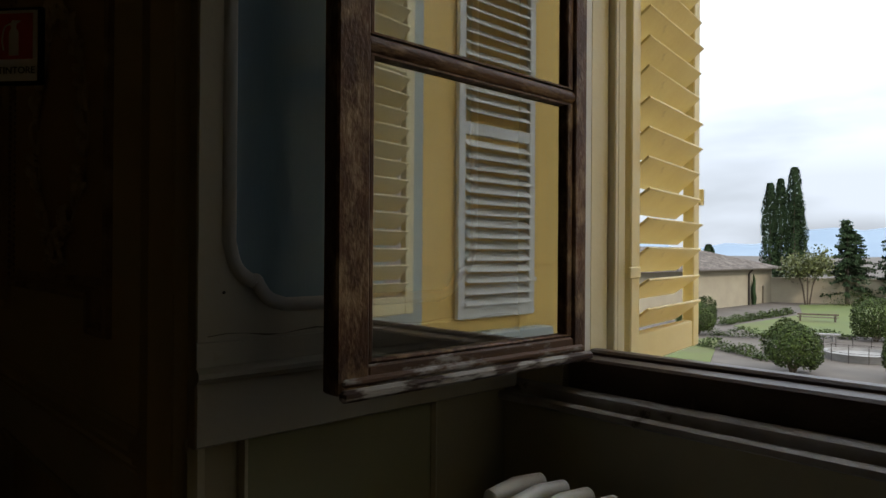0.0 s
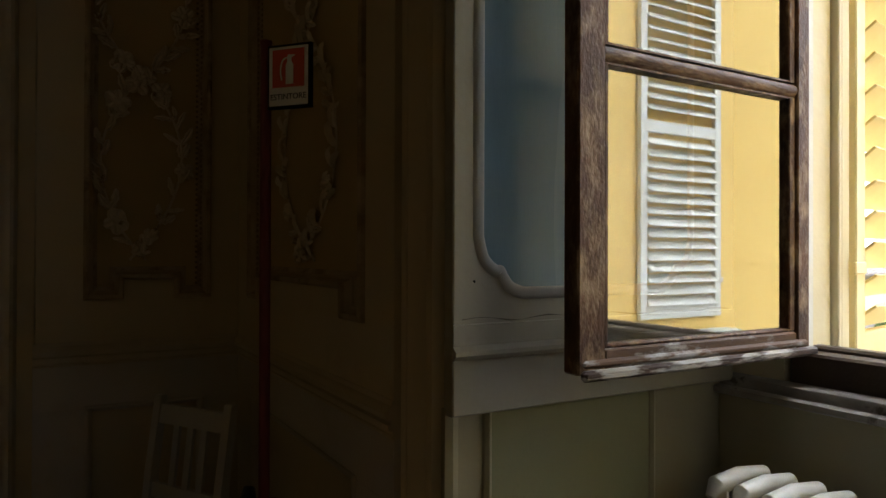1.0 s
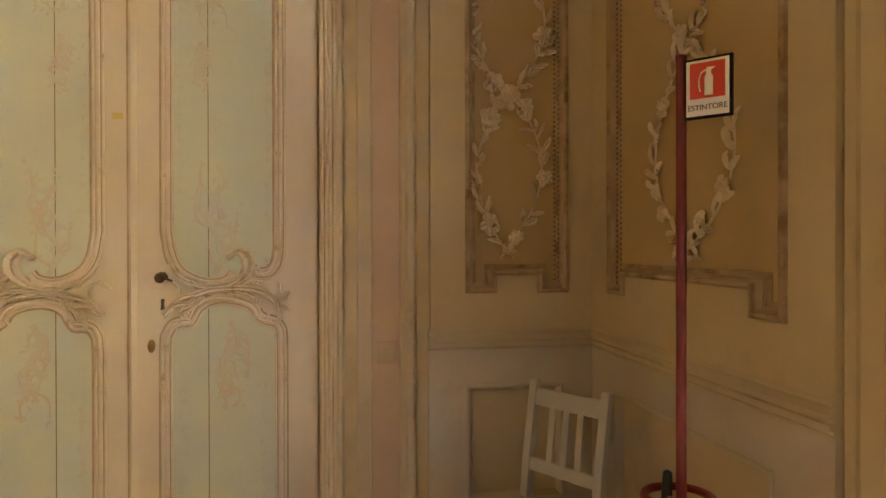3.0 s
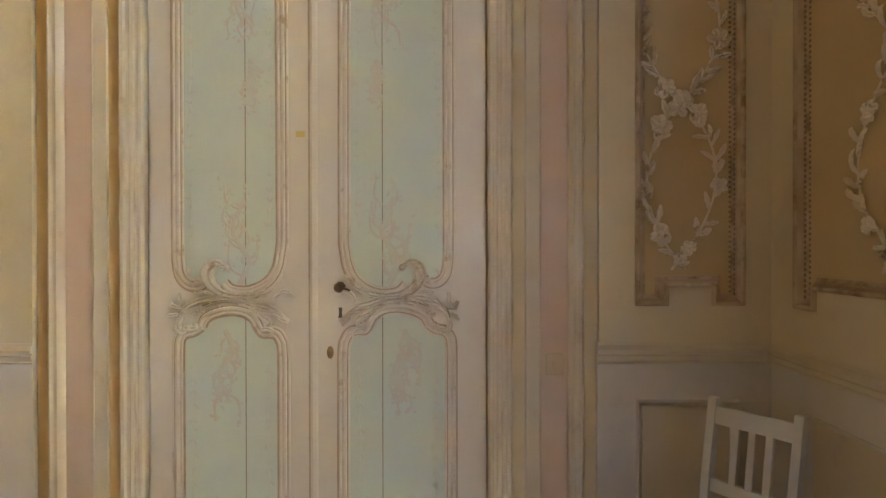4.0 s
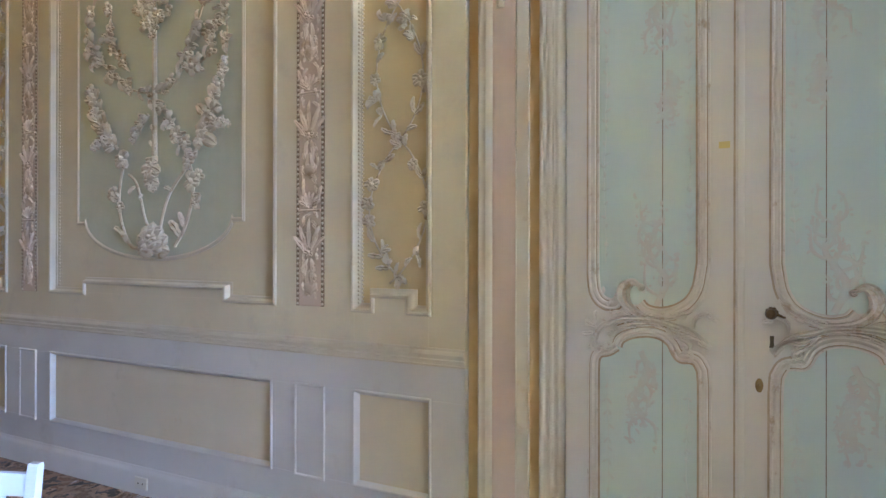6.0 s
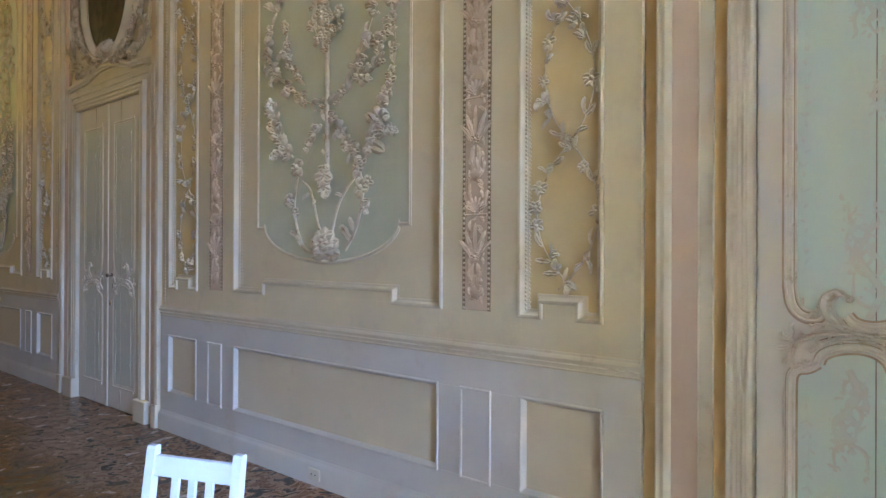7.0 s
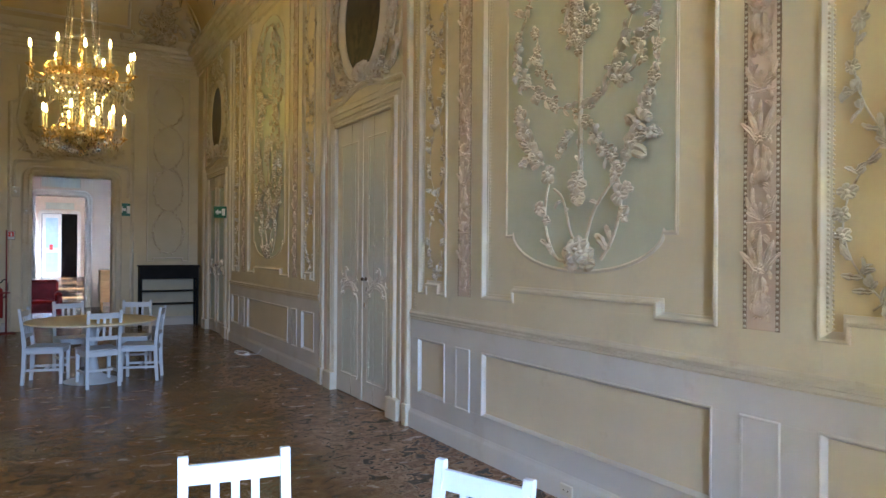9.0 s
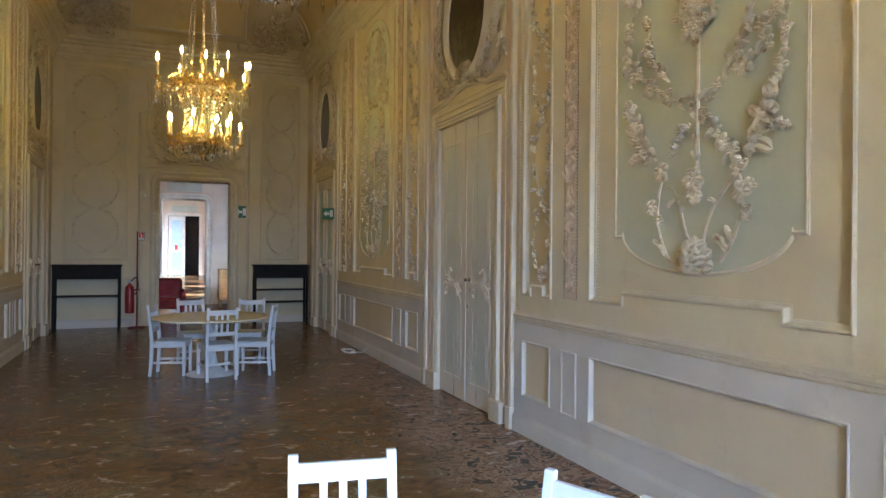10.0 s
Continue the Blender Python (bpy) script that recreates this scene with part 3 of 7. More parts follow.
# vaulted ceiling that springs from the cornice
acc, COVE, Z0 = Acc(), 1.5, 5.66
rings = []
for k in range(11):
    a = radians(9 * k)
    i, z = COVE * (1 - math.cos(a)), Z0 + COVE * math.sin(a)
    rings.append([(WEST - 0.02 + i, SOUTH - 0.02 + i, z), (EAST + 0.02 - i, SOUTH - 0.02 + i, z), (EAST + 0.02 - i, NORTH + 0.02 - i, z), (WEST - 0.02 + i, NORTH + 0.02 - i, z)])
acc.rings(rings, False)
k = len(acc.v) - 4
acc.add(rings[-1], [(0, 1, 2, 3)])
acc.box(WEST - 0.4, 1.86, SOUTH - 0.35, NORTH + 0.35, 7.3, 7.4)
ceiling = tagged(part("ceiling", acc, mat("vault_paint", (0.56, 0.45, 0.27), (0.50, 0.39, 0.22), 0.7, scale=0.8, grain=40, bump=0.1, stain=(0.40, 0.34, 0.22), stain_at=(0.52, 0.72), stain_scale=1.5)), "faded ochre painted vault above the cornice", "ceiling", kind="structure")

CORN = [(0.0, 5.215), (0.036, 5.215), (0.040, 5.26), (0.058, 5.265), (0.062, 5.33), (0.095, 5.345), (0.100, 5.395), (0.125, 5.405), (0.132, 5.475), (0.190, 5.495), (0.200, 5.545), (0.260, 5.565), (0.265, 5.625), (0.290, 5.635), (0.290, 5.675), (0.0, 5.70)]
for side, u, half in (("north", (WEST + EAST) / 2, (EAST - WEST) / 2), ("south", (WEST + EAST) / 2, (EAST - WEST) / 2), ("west", (NORTH + SOUTH) / 2, (NORTH - SOUTH) / 2), ("east", (NORTH + SOUTH) / 2, (NORTH - SOUTH) / 2)):
    acc = Acc()
    acc.run(-half, half, CORN, 1, 1)
    tagged(part("cornice", acc, MOULD, m=on_wall(side, u)), "moulded cream plaster cornice", "cornice", kind="structure")

RAIL = [(0.0, 0.987), (0.032, 0.987), (0.037, 0.996), (0.033, 0.999), (0.033, 1.006), (0.042, 1.008), (0.044, 1.020), (0.035, 1.024), (0.035, 1.031), (0.047, 1.033), (0.050, 1.045), (0.042, 1.056), (0.035, 1.062), (0.033, 1.074), (0.0, 1.074)]
BASE = [(0.0, FZ - 0.01), (0.052, FZ - 0.01), (0.052, FZ + 0.125), (0.046, FZ + 0.14), (0.037, FZ + 0.148), (0.033, FZ + 0.165), (0.0, FZ + 0.17)]


def skirt(wall, side, u0, u1, rail=True, m0=0, m1=0):
    """Chair rail and baseboard between two places along a wall."""
    c, h = (u0 + u1) / 2, abs(u1 - u0) / 2
    m = on_wall(side, c)
    if rail:
        acc = Acc()
        acc.run(-h, h, RAIL, m0, m1)
        part("chair_rail", acc, MOULD, wall, "cream moulded chair rail", m)
    acc = Acc()
    acc.run(-h, h, BASE, m0, m1)
    part("baseboard", acc, DADO_PAINT, wall, "greyish painted skirting", m)


def step_path(h, v0, v1, corner, lift):
    """Outline of a panel whose bottom and top are stepped towards the middle."""
    return [(-h, v0), (-h + corner, v0), (-h + corner, v0 + lift), (h - corner, v0 + lift), (h - corner, v0), (h, v0),
            (h, v1), (h - corner, v1), (h - corner, v1 - lift), (-h + corner, v1 - lift), (-h + corner, v1), (-h, v1)]


def bead_row(acc, u, v0, v1, r=0.0085, gap=0.0225, base=0.0):
    v = v0
    while v < v1:
        acc.bead(u, v, r, base)
        v += gap


SINK = 0.030                                  # the wall's boarding stands this proud of its sunk panels


def wall_board(wall, side, centre, u0, u1, holes):
    """Plaster between the panels, standing proud of them; holes are (middle, half width, bottom, top, corner, lift) from one side to the other."""
    acc = Acc()
    low, high = 1.072, 5.218
    at = u0
    for c, h, v0, v1, corner, lift in holes:
        acc.slab(at, c - h, low, high, -0.005, SINK, 0.0005)
        acc.slab(c - h, c + h, low, v0, -0.005, SINK, 0.0005)
        acc.slab(c - h, c + h, v1, high, -0.005, SINK, 0.0005)
        for a, b in ((v0, v0 + lift), (v1 - lift, v1)):
            acc.slab(c - h + corner, c + h - corner, a, b, -0.005, SINK, 0.0005)
        at = c + h
    acc.slab(at, u1, low, high, -0.005, SINK, 0.0005)
    part("wall_board", acc, PLASTER, wall, "smooth cream plaster between the panels", on_wall(side, centre), smooth=0)


def side_panel(h, v0, v1, beads, seed, wide=0.65, tuft=0.5):
    """A tall stuccoed panel: ochre field, stepped moulding, beaded edge, two crossing sprays."""
    rng = random.Random(seed)
    path = step_path(h, v0, v1, min(0.11, h * 0.5), 0.075)
    acc = Acc()
    acc.prism([(u * 0.985, v) for u, v in path], -0.01, 0.003)
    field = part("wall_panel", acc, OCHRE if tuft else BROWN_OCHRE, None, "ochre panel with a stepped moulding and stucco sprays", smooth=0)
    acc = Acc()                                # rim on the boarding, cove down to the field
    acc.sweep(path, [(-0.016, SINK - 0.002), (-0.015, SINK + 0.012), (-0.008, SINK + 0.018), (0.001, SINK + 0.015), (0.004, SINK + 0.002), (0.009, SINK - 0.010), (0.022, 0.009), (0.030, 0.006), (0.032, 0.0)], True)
    part("panel_moulding", acc, MOULD if tuft else DARK_MOULD, field)
    if not tuft:                               # the corner's rims get a darker brown line inside
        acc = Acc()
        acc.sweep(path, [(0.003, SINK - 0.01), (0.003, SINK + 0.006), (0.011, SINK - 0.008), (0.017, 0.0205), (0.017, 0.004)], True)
        part("dust_line", acc, BROWN_LINE, field, "brown line along the rim")
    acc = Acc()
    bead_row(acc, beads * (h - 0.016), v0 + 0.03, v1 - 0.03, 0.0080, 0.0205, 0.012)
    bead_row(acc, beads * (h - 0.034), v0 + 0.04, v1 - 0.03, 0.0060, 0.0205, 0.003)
    part("bead_row", acc, STUCCO if tuft else DARK_BROWN, field)
    acc, amp, mid = Acc(), h * wide, -beads * 0.03
    n, ph = int((v1 - v0 - 0.2) / 0.05), rng.uniform(-0.1, 0.1)
    for s in (1, -1):
        path = []
        for k in range(n + 1):
            v = v0 + 0.13 + (v1 - v0 - 0.26) * k / n
            q = math.pi * (v - v0 - 0.16) / 0.66 + ph
            path.append((mid + s * amp * (1 + 0.18 * math.sin(2.3 * v + seed)) * math.copysign(abs(math.sin(q)) ** 0.8, math.sin(q)) + 0.016 * math.sin(5.1 * v + 2 * seed + s), v))
        acc.vine(path, rng, 0.092 if tuft else 0.05, 0.075 if tuft else 0.068, 0.005, 0.30 * (0.4 + tuft), 0.040, 0.9, 0.020, tuft)
    part("stucco_spray", acc, STUCCO if tuft else LIGHT_STUCCO, field, "white stucco sprays of leaves and flowers")
    return field


def strip_panel(h, v0, v1, seed):
    """A narrow pink band with beaded edges and a chain of stucco ornaments."""
    rng = random.Random(seed)
    acc = Acc()
    acc.slab(-h, h, v0, v1, -0.01, 0.003)
    field = part("ornament_band", acc, PINK, None, "narrow pink band with beaded edges and stucco ornaments", smooth=0)
    acc = Acc()
    for s in (-1, 1):
        bead_row(acc, s * (h - 0.010), v0 + 0.012, v1, 0.0095, 0.026)
    part("bead_row", acc, STUCCO, field)
    # dark strips behind the beads paint in the shade between them
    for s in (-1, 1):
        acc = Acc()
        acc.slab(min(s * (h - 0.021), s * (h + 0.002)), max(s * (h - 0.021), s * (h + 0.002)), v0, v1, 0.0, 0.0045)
        part("bead_groove", acc, DARK_BROWN, field, "dark strip painted as shade behind the beads", smooth=0)
    acc, v, k = Acc(), v0 + 0.05, 0
    while v < v1 - 0.3:
        kind = k % 3
        if kind == 0:                          # vase with rising leaves
            acc.dome(0, v + 0.05, 0.045, 0.022)
            acc.leaf(0, v, math.pi / 2, 0.14, 0.075, 0.02)
            for s in (-1, 1):
                acc.leaf(s * 0.01, v + 0.09, math.pi / 2 - s * 0.5, 0.11, 0.035, 0.018, 0, s * 0.5)
                acc.leaf(s * 0.01, v + 0.02, math.pi / 2 - s * 1.2, 0.065, 0.03, 0.014, 0, s * 0.6)
            v += 0.21
        elif kind == 1:                        # long palmette
            for s in (-2, -1, 0, 1, 2):
                acc.leaf(s * 0.008, v, math.pi / 2 - s * 0.24, 0.2 - 0.03 * abs(s), 0.034, 0.02, 0, -s * 0.12)
            acc.flower(0, v + 0.02, 0.034, rng, 0.004)
            v += 0.23
        else:                                  # shell over a bar
            acc.slab(-h * 0.8, h * 0.8, v, v + 0.012, 0, 0.012)
            for s in range(-3, 4):
                acc.leaf(0, v + 0.02, math.pi / 2 - s * 0.36, 0.085, 0.026, 0.018)
            acc.leaf(-0.05, v + 0.05, 1.9, 0.09, 0.03, 0.014)
            acc.leaf(0.05, v + 0.05, 1.24, 0.09, 0.03, 0.014)
            v += 0.17
        k += 1
    v = v0 + 0.04
    while v < v1 - 0.1:                        # small leaves that fill the band
        for s in (-1, 1):
            acc.leaf(s * rng.uniform(0.035, 0.05), v + rng.uniform(-0.008, 0.008), math.pi / 2 + s * rng.uniform(-0.9, 0.5), rng.uniform(0.035, 0.055), 0.024, rng.uniform(0.008, 0.014), 0, s * 0.5)
        v += 0.034
    part("stucco_chain", acc, PINK_STUCCO, field, "stucco chain of vases, palmettes and shells")
    return field


def great_panel(seed, dense=False):
    """The middle panel of a bay: framed field with a sage niche, a shell and climbing garlands."""
    rng = random.Random(seed)
    path = step_path(1.01, 1.249, 5.16, 0.36, 0.072)
    acc = Acc()
    acc.prism([(u * 0.995, v) for u, v in path], -0.01, 0.003)
    field = part("wall_panel", acc, PLASTER, None, "large cream panel with a sage niche of climbing stucco flowers", smooth=0)
    acc = Acc()
    acc.sweep(path, [(-0.018, SINK - 0.002), (-0.017, SINK + 0.011), (-0.008, SINK + 0.018), (0.002, SINK + 0.013), (0.005, SINK), (0.012, 0.012), (0.024, 0.007), (0.027, 0.0)], True)
    part("panel_moulding", acc, MOULD, field)
    acc = Acc()
    bead_row(acc, -0.965, 1.29, 5.1, 0.0095, 0.024)
    bead_row(acc, -0.940, 1.29, 5.1, 0.006, 0.024)
    part("bead_row", acc, STUCCO, field)
    niche = [(-0.755, 4.25), (-0.755, 1.70), (-0.675, 1.70)] + arc(0, 1.72, 0.675, 0.25, 184, 356, 22) + [(0.675, 1.70), (0.755, 1.70), (0.755, 4.25)] + arc(0, 4.25, 0.755, 0.74, 4, 176, 18)
    acc = Acc()
    acc.prism([(u * 0.99, v) for u, v in niche], 0.0, 0.006)
    part("niche_field", acc, SAGE, field, "sage green field", smooth=0)
    acc = Acc()
    acc.sweep(niche, [(o * 0.8, w * 0.62 + 0.003) for o, w in ROLL], True)
    part("niche_moulding", acc, MOULD, field)
    acc = Acc()
    for ring, r, cnt in ((0, 0.150, 7), (1, 0.125, 6), (2, 0.095, 5), (3, 0.06, 3)):          # the shell-like rose at the foot
        for k in range(cnt):
            a = radians(-18 + 216 * k / (cnt - 1) + 9 * ring)
            acc.leaf(0.015, 1.535 + 0.016 * ring, a, r * rng.uniform(0.85, 1.12), 0.095 - 0.010 * ring, 0.038, 0.004 + 0.015 * ring, 0.2 * math.cos(a), 1.0)
    acc.dome(0.015, 1.57, 0.04, 0.03, 0.045)
    for pts, r0, r1 in (([(-0.08, 1.53), (-0.20, 1.55), (-0.28, 1.66), (-0.32, 1.80), (-0.31, 1.95), (-0.26, 2.12)], 0.013, 0.009), ([(-0.04, 1.66), (-0.08, 1.74), (-0.11, 1.84), (-0.16, 1.95), (-0.23, 2.00)], 0.010, 0.008),
                        ([(0.07, 1.66), (0.10, 1.76), (0.15, 1.86), (0.23, 1.95), (0.32, 2.03)], 0.011, 0.010), ([(0.20, 1.55), (0.28, 1.65), (0.34, 1.79), (0.36, 1.93), (0.33, 2.03)], 0.012, 0.010)):
        q = spline(pts, 6)
        acc.tube([(u, -0.010, v) for u, v in q], np.linspace(r0, r1, len(q)), 6)
    for u, v, a, ln in ((-0.27, 1.62, 2.2, 0.10), (-0.24, 1.57, 1.7, 0.09), (0.25, 1.60, 1.9, 0.14), (0.28, 1.66, 1.5, 0.10), (-0.16, 1.92, 3.6, 0.07), (-0.12, 1.84, 0.3, 0.05), (0.18, 1.88, 2.4, 0.07), (0.37, 1.80, 0.2, 0.08), (0.36, 1.86, -0.5, 0.07)):
        acc.leaf(u, v, a, ln, ln * 0.5, 0.028, 0.006, 0.4, 0.4)
    for u, v, r in ((-0.36, 1.88, 0.062), (-0.30, 1.80, 0.042), (-0.27, 2.10, 0.07), (0.36, 1.93, 0.065), (0.42, 1.96, 0.045), (0.39, 1.80, 0.040), (0.33, 2.05, 0.055), (0.22, 2.21, 0.055), (0.30, 2.16, 0.048)):
        acc.flower(u, v, r, rng, 0.010, 5)
    acc.acanthus([(-0.34, 2.17), (-0.46, 2.30), (-0.54, 2.43), (-0.60, 2.57)], 0.105, rng)         # two great serrated leaves
    acc.acanthus([(-0.38, 2.19), (-0.48, 2.22), (-0.56, 2.19)], 0.055, rng)
    acc.acanthus([(0.33, 2.05), (0.45, 2.20), (0.54, 2.36), (0.61, 2.54)], 0.11, rng)
    acc.acanthus([(0.46, 2.24), (0.57, 2.26), (0.65, 2.24)], 0.05, rng)
    acc.acanthus([(-0.04, 2.36), (-0.10, 2.30), (-0.18, 2.20)], 0.055, rng)                        # leaf below the crossing
    for u, v, r in ((-0.62, 2.92, 0.055), (-0.60, 3.08, 0.06), (-0.53, 2.76, 0.065), (-0.37, 2.63, 0.07), (-0.26, 2.71, 0.06), (-0.22, 2.55, 0.055), (-0.42, 2.93, 0.05), (-0.43, 3.08, 0.055), (-0.38, 2.80, 0.05),
                    (0.17, 2.54, 0.055), (0.33, 2.68, 0.055), (0.37, 2.60, 0.075), (0.50, 2.78, 0.07), (0.53, 2.67, 0.055), (0.61, 2.86, 0.05), (0.63, 2.72, 0.045), (0.64, 3.02, 0.08), (0.08, 2.38, 0.045), (0.14, 2.30, 0.05), (0.60, 2.58, 0.05)):
        acc.flower(u, v, r * 0.86, rng, rng.uniform(0.006, 0.018), rng.choice((3, 4, 5)))
    stems = [([(-0.60, 3.1), (-0.62, 2.91), (-0.51, 2.75), (-0.35, 2.62), (-0.2, 2.53), (-0.02, 2.49), (0.12, 2.49), (0.22, 2.56), (0.32, 2.69), (0.40, 2.88), (0.48, 3.05)], 0.062, 0.085, 0.10), ([(-0.42, 3.1), (-0.41, 2.95), (-0.38, 2.82), (-0.27, 2.67)], 0.06, 0.075, 0.1),
             ([(-0.06, 2.46), (0.06, 2.40), (0.14, 2.30), (0.22, 2.21), (0.32, 2.05)], 0.05, 0.08, 0.15), ([(0.37, 2.60), (0.50, 2.68), (0.50, 2.78), (0.60, 2.86), (0.64, 3.02)], 0.07, 0.07, 0.1), ([(0.61, 2.54), (0.63, 2.72), (0.62, 2.9)], 0.07, 0.06, 0.1),
             ([(0.48, 3.05), (0.5, 3.3), (0.36, 3.55), (0.12, 3.72), (-0.14, 3.74), (-0.4, 3.95), (-0.55, 4.2)], 0.06, 0.085, 0.4), ([(-0.60, 3.1), (-0.5, 3.3), (-0.34, 3.58), (-0.1, 3.75), (0.16, 3.8), (0.42, 4.0), (0.55, 4.25)], 0.06, 0.085, 0.4),
             ([(0.55, 4.25), (0.46, 4.55), (0.22, 4.78), (0.0, 4.85)], 0.075, 0.08, 0.35), ([(-0.55, 4.25), (-0.46, 4.55), (-0.22, 4.78), (0.0, 4.85)], 0.075, 0.08, 0.35)]
    for pts, step, leaf, bloom in stems:
        acc.vine(spline(pts, 7), rng, step, leaf, 0.008, bloom, 0.042, 0.8, 0.028, 0.35)
    if dense:                                  # the farther panel is overgrown with blooms
        for s in (-1, 1):
            for v in np.arange(2.0, 4.75, 0.055):
                for q in (0.30, 0.50):
                    w = q + 0.1 * math.sin(5 * v + s) + rng.uniform(-0.1, 0.1)
                    if rng.random() < 0.75:
                        acc.flower(s * min(w, 0.64), v + rng.uniform(-0.03, 0.03), rng.uniform(0.04, 0.065), rng, rng.uniform(0.0, 0.03))
    acc.tube([(0.02, -0.012, 2.1), (0.02, -0.016, 3.1)], [0.018, 0.014], 8)         # middle stalk, its drooping bloom and the bunch at its head
    for v, r, q in ((2.08, 0.056, 0), (2.02, 0.088, 0.012), (1.94, 0.072, 0.006)):
        for k in range(5):
            acc.leaf(0.018, v, radians(-165 + 150 * k / 4 + rng.uniform(-10, 10)), r * rng.uniform(0.8, 1.1), r * 0.85, 0.034, 0.008 + q, rng.uniform(-0.3, 0.3), 1.0)
        acc.dome(0.018, v, r * 0.5, 0.04)
    for v, a in ((2.13, 0.9), (2.15, 2.2), (2.20, 1.2), (2.24, 1.9)):
        acc.leaf(0.02, v, a, 0.06, 0.03, 0.02, 0.012)
    for k in range(34):
        a, q = rng.uniform(0, 6.28), rng.uniform(0, 0.17)
        acc.flower(0.01 + q * math.cos(a), 3.06 + 1.1 * q * math.sin(a), rng.uniform(0.032, 0.052), rng, 0.01 + 0.03 * rng.random(), rng.choice((3, 4, 5)))
    for v, r in ((2.90, 0.05), (2.84, 0.04), (2.96, 0.06)):
        acc.flower(0.01, v, r, rng, 0.02)
    for q in (-0.05, 0.03):
        acc.ridge([(q, 3.2), (q - 0.03, 3.05), (q - 0.01, 2.93)], [0.012, 0.02, 0.006], [0.04, 0.055, 0.03])
    for k in range(22):
        a, q = rng.uniform(0, 6.28), rng.uniform(0, 0.2)
        acc.flower(q * math.cos(a), 4.2 + 1.2 * q * math.sin(a), rng.uniform(0.03, 0.05), rng, 0.01 + 0.02 * rng.random())
    part("stucco_garland", acc, STUCCO, field, "stucco shell, lilies and crossing flower garlands")
    return field


def dado_panel(h, v0=0.36, v1=0.825, flat=False):
    acc = Acc()
    acc.slab(-h, h, v0, v1, -0.01, 0.0325 if flat else 0.006)
    field = part("dado_panel", acc, DADO_PAINT if flat else DADO, None, smooth=0)
    acc = Acc()
    if flat:                                   # only a thin raised frame
        acc.sweep([(-h, v0), (h, v0), (h, v1), (-h, v1)], [(-0.008, 0.028), (-0.007, 0.0345), (-0.002, 0.040), (0.004, 0.038), (0.008, 0.0325), (0.008, 0.028)], True)
        part("dado_moulding", acc, DADO_PAINT, field)
        return field
    acc.sweep([(-h, v0), (h, v0), (h, v1), (-h, v1)], [(-0.010, 0.02), (-0.009, 0.036), (-0.003, 0.040), (0.003, 0.037), (0.006, 0.028), (0.010, 0.020), (0.015, 0.011), (0.018, 0.008), (0.019, 0.0)], True)
    part("dado_moulding", acc, DADO_PAINT, field)
    return field


def dado_board(wall, side, centre, u0, u1, panels, v0=0.36, v1=0.825):
    """Painted boarding of the dado, with holes for its sunk panels."""
    acc = Acc()
    acc.slab(u0, u1, v1, 0.99, -0.005, 0.030, 0.001)
    acc.slab(u0, u1, FZ + 0.1, v0, -0.005, 0.030, 0.001)
    edges = [u0] + [e for c, h in panels for e in (c - h, c + h)] + [u1]
    for a, b in zip(edges[0::2], edges[1::2]):
        acc.slab(a, b, v0, v1, -0.005, 0.030, 0.0005)
    part("dado_board", acc, DADO_PAINT, wall, "greyish white painted dado", on_wall(side, centre), smooth=0)


def hang(ob, wall, side, u, out=0.0):
    ob.parent = wall
    ob.matrix_basis = on_wall(side, u) @ pose(0, -out, 0)
    return ob


def again(ob, wall, side, u, out=0.0):
    c = copy_thing(ob, on_wall(side, u) @ pose(0, -out, 0))
    c.parent = wall
    return c


first = {}
c = BAYS[0]
for key, maker, u in (("great", lambda: great_panel(5), 0.0), ("strip_r", lambda: strip_panel(0.092, 1.237, 5.12, 7), 1.26), ("strip_l", lambda: strip_panel(0.092, 1.237, 5.12, 8), -1.275),
                      ("side_r", lambda: side_panel(0.215, 1.234, 5.12, -1, 11), 1.757), ("side_l", lambda: side_panel(0.215, 1.234, 5.12, -1, 12), -1.775),
                      ("dado", lambda: dado_panel(1.005), -0.015), ("dado_s", lambda: dado_panel(0.095, 0.352, 0.825, True), 1.256), ("dado_e", lambda: dado_panel(0.218), 1.76)):
    first[key] = (hang(maker(), wall_north, "north", c + u, SINK * key.startswith("strip")), u)
again(first["dado_s"][0], wall_north, "north", c - 1.29)
again(first["dado_e"][0], wall_north, "north", c - 1.79)
hang(great_panel(6, True), wall_north, "north", BAYS[1])
for wall, side, centre in ((wall_north, "north", BAYS[1]), (wall_south, "south", BAYS[0]), (wall_south, "south", BAYS[1])):
    for key, (ob, u) in first.items():
        if key != "great" or side == "south":
            again(ob, wall, side, centre + u, SINK * key.startswith("strip"))
    again(first["dado_s"][0], wall, side, centre - 1.29)
    again(first["dado_e"][0], wall, side, centre - 1.79)
for wall, side in ((wall_north, "north"), (wall_south, "south")):
    for centre in BAYS:
        skirt(wall, side, centre - 2.15, centre + 2.165)
        wall_board(wall, side, centre, -2.115, 2.165, ((-1.775, 0.215, 1.234, 5.12, 0.1075, 0.075), (0.0, 1.01, 1.249, 5.16, 0.36, 0.072), (1.757, 0.215, 1.234, 5.12, 0.1075, 0.075)) if side == "north" else ((-1.757, 0.215, 1.234, 5.12, 0.1075, 0.075), (0.0, 1.01, 1.249, 5.16, 0.36, 0.072), (1.775, 0.215, 1.234, 5.12, 0.1075, 0.075)))
        dado_board(wall, side, centre, -2.15, 2.165, ((-1.79, 0.218), (-0.015, 1.005), (1.76, 0.218)))

